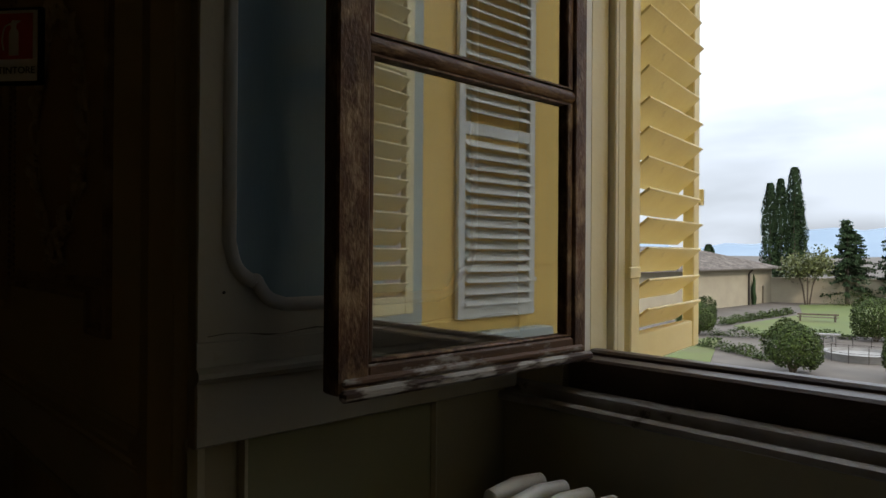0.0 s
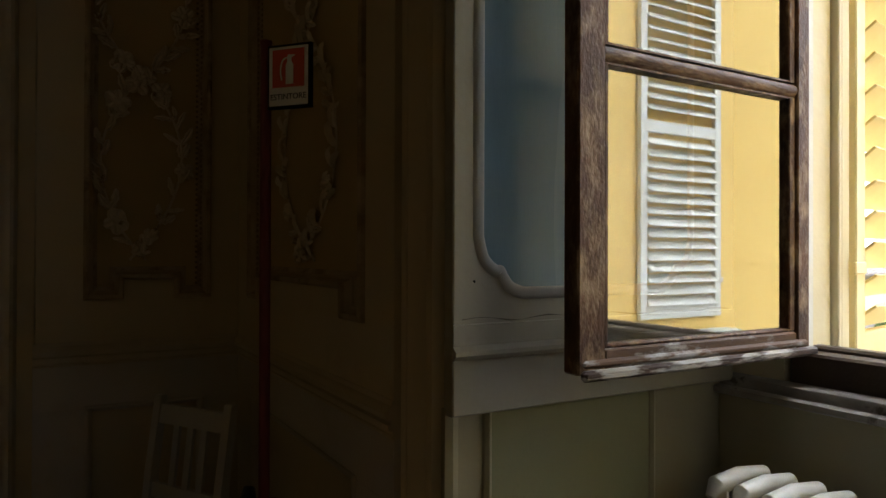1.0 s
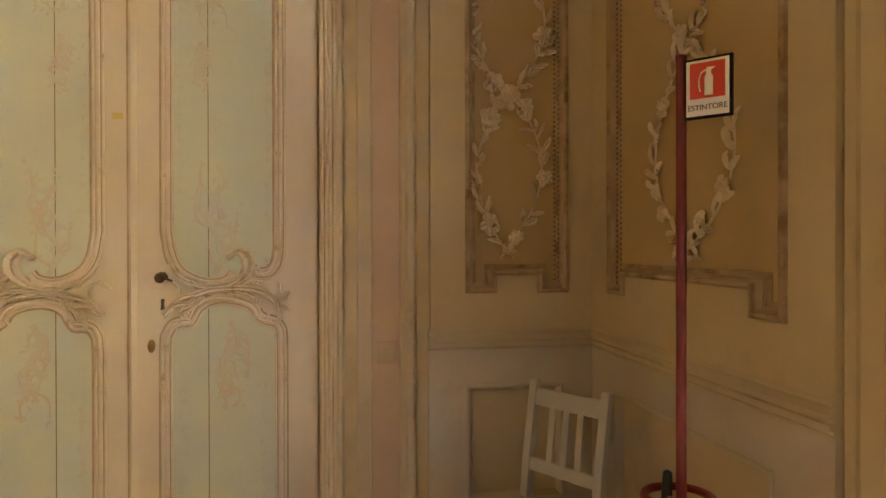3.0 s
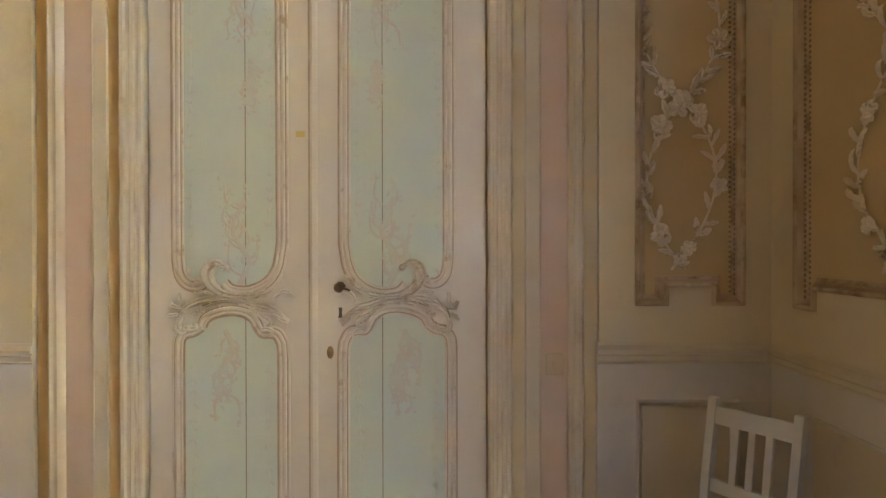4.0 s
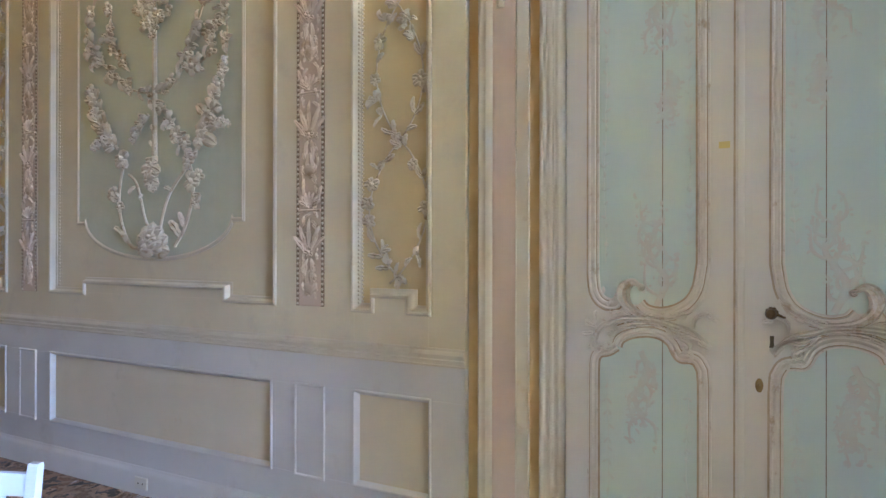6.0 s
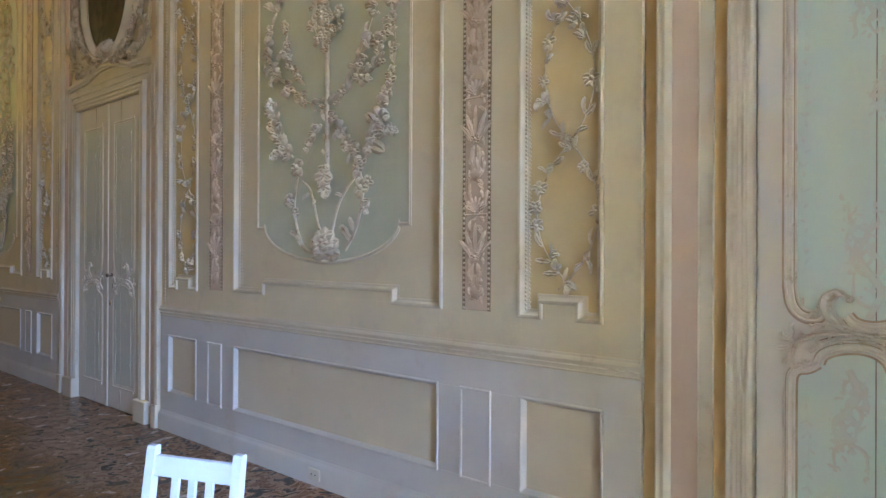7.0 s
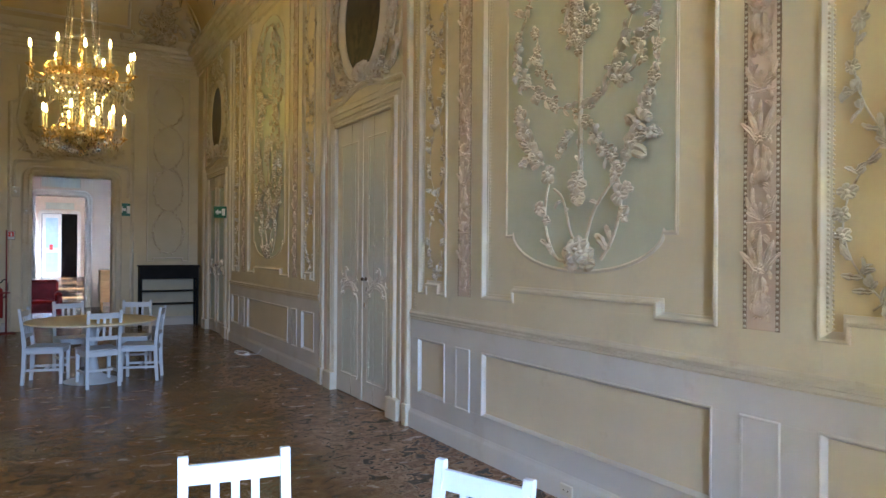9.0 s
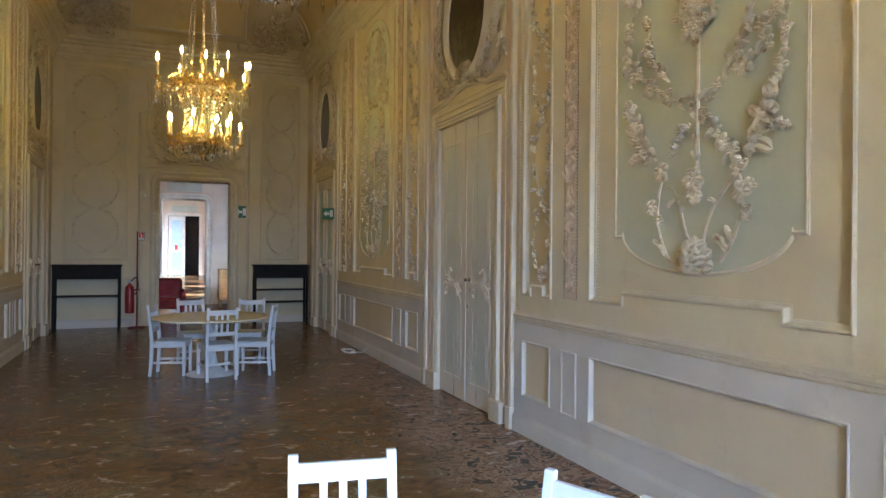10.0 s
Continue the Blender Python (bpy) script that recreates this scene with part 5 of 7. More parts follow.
# ---- the window bay ----
def sash(s):
    """A casement opened square into the room; s is the side of the window's middle on which it hangs."""
    thing = empty("casement_sash")
    x0, x1, z0, z1 = 0.945, 1.642, 1.178, 3.46
    ya, yb = (1.22, 1.262) if s > 0 else (2 * WIN - 1.262, 2 * WIN - 1.22)
    for xa, xb, nm in ((x0, x0 + 0.068, "stile"), (x1 - 0.046, x1, "stile")):
        acc = Acc()
        acc.box(xa, xb, ya, yb, z0, z1, 0.004)
        part(nm, acc, SASH, thing)
    bars = [(z0, z0 + 0.045), (1.755, 1.79), (2.34, 2.375), (2.925, 2.96), (z1 - 0.06, z1)]
    for k, (za, zb) in enumerate(bars):
        acc = Acc()
        b = 0.004
        if 0 < k < 4:                          # rounded bar
            c, zm, rr = (ya + yb) / 2, (za + zb) / 2, (zb - za) / 2
            acc.rings([[(x, c + 0.020 * math.cos(2 * math.pi * j / 14), zm + rr * math.sin(2 * math.pi * j / 14)) for j in range(14)] for x in (x0 + 0.067, x1 - 0.045)], True)
        else:
            acc.box(x0 + 0.067, x1 - 0.045, ya + 0.002, yb - 0.002, za, zb, b)
            if k == 0:                         # moulded step along the rail
                acc.box(x0 + 0.01, x1 - 0.01, ya - 0.005, yb + 0.005, za + 0.012, za + 0.027, 0.005)
        part("bottom_rail" if k == 0 else "top_rail" if k == 4 else "glazing_bar", acc, FLAKED if k == 0 else SASH_BAR, thing)
    acc = Acc()                                # weather board along the foot
    f = ya if s > 0 else yb
    acc.box(x0 + 0.004, x1 + 0.01, f - (0.016 if s > 0 else 0.002), f + (0.002 if s > 0 else 0.016), z0 - 0.010, z0 + 0.010, 0.005)
    part("weather_board", acc, WEATHERED, thing, "bare weathered drip board")
    for k in range(4):                         # putty beads and panes
        za, zb = bars[k][1], bars[k + 1][0]
        acc = Acc()
        xa, xb = x0 + 0.068, x1 - 0.046
        for q in ((xa, xa + 0.012, za, zb), (xb - 0.022, xb, za, zb), (xa, xb, za, za + (0.008 if k == 0 else 0.002)), (xa, xb, zb - 0.002, zb)):
            acc.box(q[0], q[1], ya + 0.006, yb - 0.006, q[2], q[3], 0.003)
        part("glazing_bead", acc, SASH, thing)
        acc = Acc()
        ym = (ya + yb) / 2
        acc.box(xa, xb, ym - 0.0015, ym + 0.0015, za, zb)
        pane = part("pane", acc, PANE, thing, "clear old glass", smooth=0)
        pane.visible_shadow = False
    for z in (1.35, 2.3, 3.25):
        acc = Acc()
        acc.lathe([(0.004, -0.06), (0.009, -0.055), (0.009, 0.055), (0.004, 0.06)], 8, (x1 + 0.006, (ya + yb) / 2, z))
        part("hinge", acc, IRON, thing)
    return tagged(thing, "dark brown casement sash with flaking paint, standing open", "window", group="casement sashes")


sash(1)
sash(-1)


def inner_shutter(s):
    """A solid shutter folded back against the side of the bay, with a blue field."""
    thing = empty("inner_shutter", Matrix.Identity(4) if s > 0 else Matrix.Translation((0, 2 * WIN, 0)) @ Matrix.Diagonal((1, -1, 1, 1)))
    # drawn as a wall piece facing -y, at y = 1.385
    m = pose(0, 1.385, 0)
    x0, x1, z0, z1 = 0.782, 1.592, 1.088, 3.62
    acc = Acc()
    acc.slab(x0, x1, z0, z1, -0.032, 0.0, 0.003)
    board = part("board", acc, SCURO, thing, "cream painted board", m, smooth=0)
    L, R, B, T = 0.84, 1.43, 1.322, 3.4
    path = [(L, T)] + [(L, 1.47)] + spline([(L, 1.43), (L + 0.012, 1.39), (L + 0.035, 1.368), (L + 0.05, 1.365), (L + 0.058, 1.352), (L + 0.075, 1.333), (L + 0.105, B)], 5) + spline([(R - 0.105, B), (R - 0.075, 1.333), (R - 0.058, 1.352), (R - 0.05, 1.365), (R - 0.035, 1.368), (R - 0.012, 1.39), (R, 1.43)], 5) + [(R, 1.47), (R, T)]
    acc = Acc()
    acc.prism(path, -0.01, 0.002)
    part("blue_field", acc, BLUE, thing, "pale blue painted field", m, smooth=0)
    acc = Acc()
    acc.sweep(path, [(-0.014, 0.0), (-0.012, 0.003), (-0.004, 0.006), (0.003, 0.0065), (0.009, 0.004), (0.012, 0.0)], True)
    part("field_moulding", acc, SHUTTER_RIM, thing, m=m)
    acc = Acc()
    acc.run(x0, x1, [(0.0, 1.195), (0.004, 1.195), (0.012, 1.204), (0.012, 1.212), (0.004, 1.22), (0.0, 1.222)])
    acc.run(x0, x1, [(0.0, 1.222), (0.003, 1.222), (0.003, 1.262), (0.0, 1.264)])
    part("ledge", acc, SCURO, thing, m=m)
    acc = Acc()
    rng = random.Random(9)
    v = [(x0 + 0.02 + 0.035 * k, 1.272 + 0.004 * math.sin(k * 1.3) - 0.0015 * k * 0.2) for k in range(23)]
    acc.tube([(u, 0.0008, z) for u, z in v], [0.0009 + 0.001 * rng.random() for _ in v], 5)
    part("crack", acc, CRACK, thing, m=m)
    for z in (1.40, 1.345, 1.50):
        acc = Acc()
        acc.dome(0.83 + 0.2 * (z > 1.39) * (z < 1.45), z, 0.003, 0.002)
        part("nail", acc, IRON, thing, m=m)
    return tagged(thing, "cream inner shutter with a blue field, folded open", "shutter", group="inner shutters")


inner_shutter(1)
inner_shutter(-1)

for s in (1, -1):                             # painted sides of the bay below the shutters
    y, f = (1.43, 1) if s > 0 else (-0.39, -1)
    m = pose(0, y, 0) if s > 0 else pose(0, y, 0, 0, 0, 180)
    acc = Acc()
    a, b = (EAST, 1.615) if s > 0 else (-1.615, -EAST)
    acc.slab(a, b, FZ, 3.74, 0.0, 0.008, 0.001)
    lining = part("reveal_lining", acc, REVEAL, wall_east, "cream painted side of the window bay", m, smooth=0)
    acc = Acc()
    a, b = (0.885, 1.345) if s > 0 else (-1.345, -0.885)
    acc.slab(a, b, 0.25, 1.08, 0.006, 0.011, 0.001)
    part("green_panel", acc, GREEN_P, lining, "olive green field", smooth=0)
    acc = Acc()
    for u in (a, b):
        acc.rise(0.2, 1.1, [(u - 0.012, 0.006), (u - 0.010, 0.014), (u - 0.002, 0.02), (u + 0.006, 0.016), (u + 0.012, 0.006)])
    acc.rise(FZ, 1.1, [((EAST if s > 0 else -EAST) + o, w) for o, w in ((-0.03, 0.006), (-0.03, 0.02), (-0.015, 0.026), (0.0, 0.02), (0.0, 0.006))])
    part("panel_moulding", acc, REVEAL, lining)
acc = Acc()
acc.box(1.585, 1.62, -0.38, 1.42, FZ, 1.055)
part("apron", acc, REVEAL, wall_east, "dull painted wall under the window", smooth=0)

JAMB = mat("pale_jamb_paint", (0.86, 0.78, 0.55), (0.80, 0.71, 0.47), 0.5, scale=5, bump=0.12)
JAMB_SKY_GAP = mat("sky_gap_white", (0.82, 0.80, 0.73), (0.76, 0.73, 0.65), 0.45, scale=6, bump=0.12)
window = empty("window_1")
for nm, dims in (("frame_bottom", (1.625, 1.715, -0.21, 1.26, 1.085, 1.172)), ("frame_top", (1.625, 1.715, -0.21, 1.26, 3.47, 3.545)), ("jamb", (1.648, 1.70, 1.244, 1.266, 1.172, 3.47)), ("jamb", (1.645, 1.715, -0.222, -0.182, 1.172, 3.47)),
                 ("frame_step", (1.69, 1.73, -0.20, 1.25, 1.150, 1.184))):
    acc = Acc()
    acc.box(*dims, 0.006)
    # white on the jambs stands in for the bright sky gap beside the sash
    if nm == "jamb":
        part(nm, acc, JAMB_SKY_GAP, window, "jamb whitened as the bright sky gap")
    else:
        part(nm, acc, FRAME, window, "dark brown window frame")
acc = Acc()
acc.run(-0.90, 0.90, [(0.0, 1.052), (0.046, 1.052), (0.058, 1.058), (0.058, 1.070), (0.050, 1.074), (0.036, 1.074), (0.036, 1.086), (0.032, 1.096), (0.024, 1.099), (0.0, 1.102)])
part("window_sill", acc, SILL, window, "worn grey painted sill", pose(1.62, WIN, 0, 0, 0, -90))
acc = Acc()
acc.box(1.66, 1.95, -0.21, 1.26, 1.09, 1.135, 0.004)
part("outer_sill", acc, mat("stone_sill", (0.42, 0.40, 0.36), None, 0.8, scale=12, bump=0.3), window, "grey stone outer sill")
for y in (1.272, -0.222):                     # pale outer reveal with its shutter stop
    acc = Acc()
    q = 1 if y > 0.5 else -1
    acc.box(1.72, 1.79, min(y, y - q * 0.012), max(y, y - q * 0.012), 1.135, 3.54)
    acc.box(1.80, 1.815, min(y, y - q * 0.028), max(y, y - q * 0.028), 1.135, 3.54, 0.003)
    acc.box(1.83, 1.865, min(y, y - q * 0.018), max(y, y - q * 0.018), 1.135, 3.54, 0.003)
    part("outer_jamb", acc, JAMB, window, "pale cream outer jamb")
tagged(window, "tall window with a dark brown wooden frame", "window", kind="structure")


def louvre_shutter(name, m, width, z0, z1, material, tilt=38, pitch=0.09):
    """A louvred outer shutter, hinged at its origin and running along +x."""
    thing = empty(name, m)
    st, th = 0.062, 0.036
    for a, b in ((0, st), (width - st, width)):
        acc = Acc()
        acc.box(a, b, -th / 2, th / 2, z0, z1, 0.004)
        part("stile", acc, material, thing)
    for za, zb in ((z0, z0 + 0.085), ((z0 + z1) / 2 - 0.04, (z0 + z1) / 2 + 0.04), (z1 - 0.08, z1)):
        acc = Acc()
        acc.box(st - 0.002, width - st + 0.002, -th / 2 + 0.003, th / 2 - 0.003, za, zb, 0.004)
        part("rail", acc, material, thing)
    slat = Acc()
    slat.box(0, width - 2 * st, -0.053, 0.053, -0.004, 0.004, 0.002)
    slat = slat.mesh("slat", material)
    z = z0 + 0.12
    k = 0
    while z < z1 - 0.1:
        if abs(z - (z0 + z1) / 2) > 0.06:
            part("slat", slat, material, thing, m=pose(st, 0, z, tilt + 3 * math.sin(k * 2.1), 0, 0.6 * math.sin(k * 1.7)))
        z += pitch
        k += 1
    for z in (z0 + 0.25, z1 - 0.25):
        acc = Acc()
        acc.box(-0.02, 0.055, -0.024, -0.016, z - 0.016, z + 0.016, 0.003)
        part("strap_hinge", acc, material, thing)
    acc = Acc()
    acc.box(width - 0.012, width + 0.02, -0.026, -0.014, 1.575, 1.587, 0.002)
    acc.box(width + 0.012, width + 0.02, -0.028, -0.012, 1.575, 1.63, 0.002)
    part("catch", acc, material, thing, "small shutter catch")
    return tagged(thing, "pale yellow louvred outer shutter, swung open", "shutter", group="outer shutters")


louvre_shutter("outer_shutter", pose(1.875, 1.262, 0, 0, 0, 10), 0.60, 1.115, 3.5, YELLOW, -38, 0.081)
louvre_shutter("outer_shutter", pose(1.875, 2 * WIN - 1.262, 0, 0, 0, -10), 0.60, 1.115, 3.5, YELLOW, 38, 0.081)

# cast-iron radiator under the sill
radiator = empty("radiator", pose(1.305, 1.262, FZ))
for k in range(14):
    acc = Acc()
    y = -0.03 - 0.062 * k
    for x in (0.035, 0.105, 0.175):
        acc.lathe([(0.006, 0.08), (0.020, 0.10), (0.022, 0.16), (0.019, 0.3), (0.019, 0.7), (0.022, 0.84), (0.02, 0.88), (0.006, 0.895)], 8, (x, y, 0))
    acc.tube([(0.012, y, 0.862), (0.03, y, 0.884), (0.105, y, 0.893), (0.18, y, 0.884), (0.198, y, 0.862)], [0.012, 0.021, 0.02, 0.021, 0.012], 14)
    acc.tube([(0.012, y, 0.12), (0.03, y, 0.105), (0.18, y, 0.105), (0.198, y, 0.12)], [0.016, 0.021, 0.021, 0.016], 8)
    part("column", acc, RADIATOR, radiator)
for x in (0.03, 0.18):
    for y in (-0.03, -0.03 - 0.062 * 13):
        acc = Acc()
        acc.box(x - 0.015, x + 0.015, y - 0.02, y + 0.02, 0.0, 0.11, 0.004)
        part("foot", acc, RADIATOR, radiator)
tagged(radiator, "cream cast-iron column radiator under the window sill", "radiator")


# ---- furniture ----
def dining_chair(name="dining_chair"):
    """White slatted chair; it faces -y, origin on the floor under the seat's middle."""
    thing = empty(name)
    for s in (-1, 1):
        acc = Acc()
        x = s * 0.168
        acc.rings([[(x - 0.0165, y - d, z), (x + 0.0165, y - d, z), (x + 0.0165, y + d, z), (x - 0.0165, y + d, z)] for y, z, d in ((0.205, 0, 0.017), (0.19, 0.2, 0.02), (0.185, 0.42, 0.021), (0.2, 0.6, 0.018), (0.238, 0.86, 0.014), (0.2385, 0.868, 0.011))], True)
        part("back_post", acc, WHITE, thing, smooth=30)
        acc = Acc()
        acc.rings([[(x - d, -0.19 - d, z), (x + d, -0.19 - d, z), (x + d, -0.19 + d, z), (x - d, -0.19 + d, z)] for z, d in ((0, 0.015), (0.25, 0.018), (0.40, 0.019))], True)
        part("leg", acc, WHITE, thing, smooth=30)
        acc = Acc()
        acc.box(x - 0.01, x + 0.01, -0.175, 0.18, 0.35, 0.405, 0.002)
        part("apron", acc, WHITE, thing)
        acc = Acc()
        acc.box(x - 0.008, x + 0.008, -0.18, 0.19, 0.15, 0.178, 0.002)
        part("stretcher", acc, WHITE, thing)
    for y, nm in ((-0.19, "apron"), (0.182, "apron")):
        acc = Acc()
        acc.box(-0.155, 0.155, y - 0.01, y + 0.01, 0.35, 0.405, 0.002)
        part(nm, acc, WHITE, thing)
    acc = Acc()
    acc.box(-0.16, 0.16, -0.012, 0.0, 0.15, 0.176, 0.002)
    part("stretcher", acc, WHITE, thing)
    acc = Acc()
    acc.box(-0.195, 0.195, -0.215, 0.18, 0.405, 0.428, 0.007)
    part("seat", acc, WHITE, thing, "white painted seat")
    for z0, z1, y0, y1 in ((0.775, 0.838, 0.2255, 0.235), (0.53, 0.575, 0.194, 0.199)):
        acc = Acc()
        acc.rings([[(-0.152, y0 - 0.009, z0), (0.152, y0 - 0.009, z0), (0.152, y0 + 0.009, z0), (-0.152, y0 + 0.009, z0)], [(-0.152, y1 - 0.009, z1), (0.152, y1 - 0.009, z1), (0.152, y1 + 0.009, z1), (-0.152, y1 + 0.009, z1)]], True)
        part("back_rail", acc, WHITE, thing, smooth=0)
    for x in (-0.066, 0.0, 0.066):
        acc = Acc()
        acc.rings([[(x - 0.0135, y - 0.006, z), (x + 0.0135, y - 0.006, z), (x + 0.0135, y + 0.006, z), (x - 0.0135, y + 0.006, z)] for y, z in ((0.199, 0.57), (0.2255, 0.78))], True)
        part("back_slat", acc, WHITE, thing, smooth=0)
    return tagged(thing, "white painted wooden chair with a slatted back", "chair", group="white slatted chairs")


def chair_at(back, facing):
    """The pose of a chair whose back's top is at a place, facing a direction."""
    f = Vector((facing[0], facing[1])).normalized()
    return pose(back[0] + f.x * 0.236, back[1] + f.y * 0.236, FZ, 0, 0, math.degrees(math.atan2(f.x, -f.y)))


chair = dining_chair()
chair.matrix_basis = chair_at((0.55, 2.7125), (-0.281, -0.173))
chair["label"] = "white painted slatted chair standing in the corner"
for back, facing in (((-3.576, 0.79), (0.988, -0.155)), ((-3.003, 1.43), (0.38, -0.925)),
                     ((-9.67, 0.86), (-0.98, -0.2)), ((-10.45, 0.08), (0.25, 0.97)), ((-10.02, 1.52), (-0.3, -0.95)), ((-11.37, 0.56), (0.96, 0.2)), ((-11.24, 1.38), (0.95, -0.25))):
    c = copy_thing(chair, chair_at(back, facing))
    c["label"] = "white painted wooden chair with a slatted back" if back[0] > -9 else "white slatted chair drawn up to the round table"

table = empty("round_table", pose(-10.20, 0.77, FZ))
acc = Acc()
acc.lathe([(0.30, 0.690), (0.66, 0.697), (0.695, 0.704), (0.70, 0.712), (0.698, 0.720), (0.69, 0.723)], 64)
part("tabletop", acc, TABLE, table, "pale yellow veneered round top")
acc = Acc()
acc.lathe([(0.02, 0.0), (0.29, 0.0), (0.30, 0.008), (0.285, 0.018), (0.2, 0.04), (0.12, 0.08), (0.075, 0.14), (0.055, 0.25), (0.05, 0.38), (0.06, 0.52), (0.10, 0.62), (0.19, 0.68), (0.30, 0.692)], 40)
part("pedestal", acc, WHITE, table, "white trumpet pedestal")
tagged(table, "round dining table with pale top and white pedestal", "table")


def black_rack(y0, y1, shelves):
    """A black wooden rack against the end wall."""
    thing = empty("black_rack", pose(WEST, (y0 + y1) / 2, FZ, 0, 0, 90))
    h = (y1 - y0) / 2
    acc = Acc()
    acc.box(-h - 0.02, h + 0.02, -0.36, -0.02, 1.20, 1.235, 0.006)
    part("top_board", acc, BLACK, thing)
    acc = Acc()
    acc.box(-h, h, -0.345, -0.325, 0.96, 1.20, 0.003)
    part("front_board", acc, BLACK, thing)
    for s in (-1, 1):
        acc = Acc()
        acc.box(min(s * h, s * (h - 0.02)), max(s * h, s * (h - 0.02)), -0.325, -0.03, 0.96, 1.20, 0.003)
        part("side_board", acc, BLACK, thing)
        for y in (-0.335, -0.045):
            acc = Acc()
            acc.box(min(s * h, s * (h - 0.045)), max(s * h, s * (h - 0.045)), y - 0.022, y + 0.022, 0.0, 0.965, 0.004)
            part("leg", acc, BLACK, thing)
    for z in shelves:
        acc = Acc()
        acc.box(-h + 0.03, h - 0.03, -0.34, -0.03, z, z + 0.022, 0.003)
        part("shelf", acc, BLACK, thing)
    return tagged(thing, "black wooden rack with thin shelves against the wall", "rack", group="black racks on the end wall")


black_rack(-1.72, -0.56, (0.62,))
black_rack(1.95, 3.06, (0.70, 0.44))


# ---- fire points ----
def lettered(text, size, material, parent, m):
    cu = bpy.data.curves.new("word", "FONT")
    cu.body, cu.size, cu.align_x, cu.align_y, cu.extrude = text, size, "CENTER", "CENTER", 0.0004
    cu.materials.append(material)
    ob = new("lettering", cu)
    ob.parent, ob.matrix_basis = parent, m
    return ob


def fire_point(m, turn, up=0.10):
    """A red tube on a base, with a framed sign at its head and an extinguisher in a ring."""
    thing = empty("extinguisher_stand", m)
    acc = Acc()
    acc.tube([(0, 0, 0.01), (0, 0, 1.875)], 0.0135, 12)
    acc.lathe([(0.003, 1.873), (0.0145, 1.875), (0.0145, 1.885), (0.004, 1.889)], 12)
    part("pole", acc, POLE_RED, thing, "dull red tube")
    acc = Acc()
    acc.lathe([(0.16, 0.0), (0.165, 0.01), (0.15, 0.02), (0.02, 0.025)], 24)
    part("base_plate", acc, POLE_RED, thing)
    acc = Acc()
    acc.tube([(0.035 + 0.085 * math.cos(a), 0.085 * math.sin(a), 0.745) for a in [2 * math.pi * k / 24 for k in range(25)]], 0.011, 8, False)
    acc.tube([(-0.05, 0, 0.745), (0.0, 0, 0.745)], 0.008, 6)
    part("holder_ring", acc, RED, thing)
    sign = empty("sign_plate", pose(0, 0, 0, 0, 0, turn))
    sign.parent = thing
    acc = Acc()
    acc.slab(0.012, 0.132, 1.714, 1.868, 0.0, 0.012, 0.002)
    part("sign_frame", acc, BLACK, sign)
    acc = Acc()
    acc.slab(0.0185, 0.1255, 1.7205, 1.8615, 0.011, 0.0135, 0.0004)
    part("sign_face", acc, SIGN_WHITE, sign)
    acc = Acc()
    acc.slab(0.028, 0.116, 1.764, 1.855, 0.0132, 0.0143, 0.0003)
    part("sign_red_field", acc, SIGN_RED, sign)
    acc = Acc()
    acc.prism([(0.062, 1.772), (0.088, 1.772), (0.088, 1.828), (0.082, 1.838), (0.082, 1.848), (0.095, 1.856), (0.070, 1.858), (0.066, 1.848), (0.068, 1.838), (0.062, 1.828)], 0.014, 0.0152)
    acc.sweep(spline([(0.066, 1.85), (0.05, 1.84), (0.044, 1.81), (0.048, 1.785)], 5), [(-0.002, 0.014), (-0.002, 0.0152), (0.002, 0.0152), (0.002, 0.014)])
    acc.v = [(0.072 + (u - 0.07) * 0.8, w, 1.766 + (v - 1.766) * 0.82) for u, w, v in acc.v]
    part("sign_symbol", acc, SIGN_WHITE, sign, smooth=0)
    lettered("ESTINTORE", 0.0195, RUBBER, sign, pose(0.072, -0.0141, 1.741, 90, 0, 0))
    tagged(thing, "red extinguisher stand with a framed fire sign", "fire sign stand", group="extinguisher stands")
    ext = empty("fire_extinguisher", m @ pose(0.13, 0, up))
    acc = Acc()
    acc.lathe([(0.05, 0.0), (0.082, 0.004), (0.085, 0.02), (0.085, 0.46), (0.075, 0.52), (0.04, 0.555), (0.024, 0.565), (0.024, 0.59)], 24)
    part("cylinder", acc, RED, ext, "glossy red cylinder")
    acc = Acc()
    acc.slab(-0.05, 0.05, 0.2, 0.36, 0.078, 0.0865, 0.002)
    part("paper_label", acc, SIGN_WHITE, ext)
    acc = Acc()
    acc.lathe([(0.02, 0.585), (0.026, 0.59), (0.026, 0.625), (0.015, 0.635)], 12)
    acc.box(-0.02, 0.11, -0.012, 0.012, 0.635, 0.645, 0.003)
    acc.box(-0.02, 0.10, -0.01, 0.01, 0.665, 0.673, 0.003)
    part("valve", acc, STEEL, ext)
    acc = Acc()
    acc.tube([(0.0, -0.09 * 0 - 0.02, 0.61)] + [(-0.03 - 0.12 * math.sin(a), -0.02 - 0.03 * math.sin(a / 2), 0.60 + 0.11 * math.sin(2 * a) - 0.2 * (a / 3.14) ** 2) for a in [3.14 * k / 14 for k in range(1, 15)]], 0.012, 8)
    part("hose", acc, RUBBER, ext, "black rubber hose")
    tagged(ext, "red fire extinguisher with a black hose on its stand", "extinguisher", group="fire extinguishers")


fire_point(pose(0.577, 1.936, FZ, 0, 0, -130), 130 - 50)
fire_point(pose(-15.85, -0.27, FZ, 0, 0, -80), 160, 0.29)


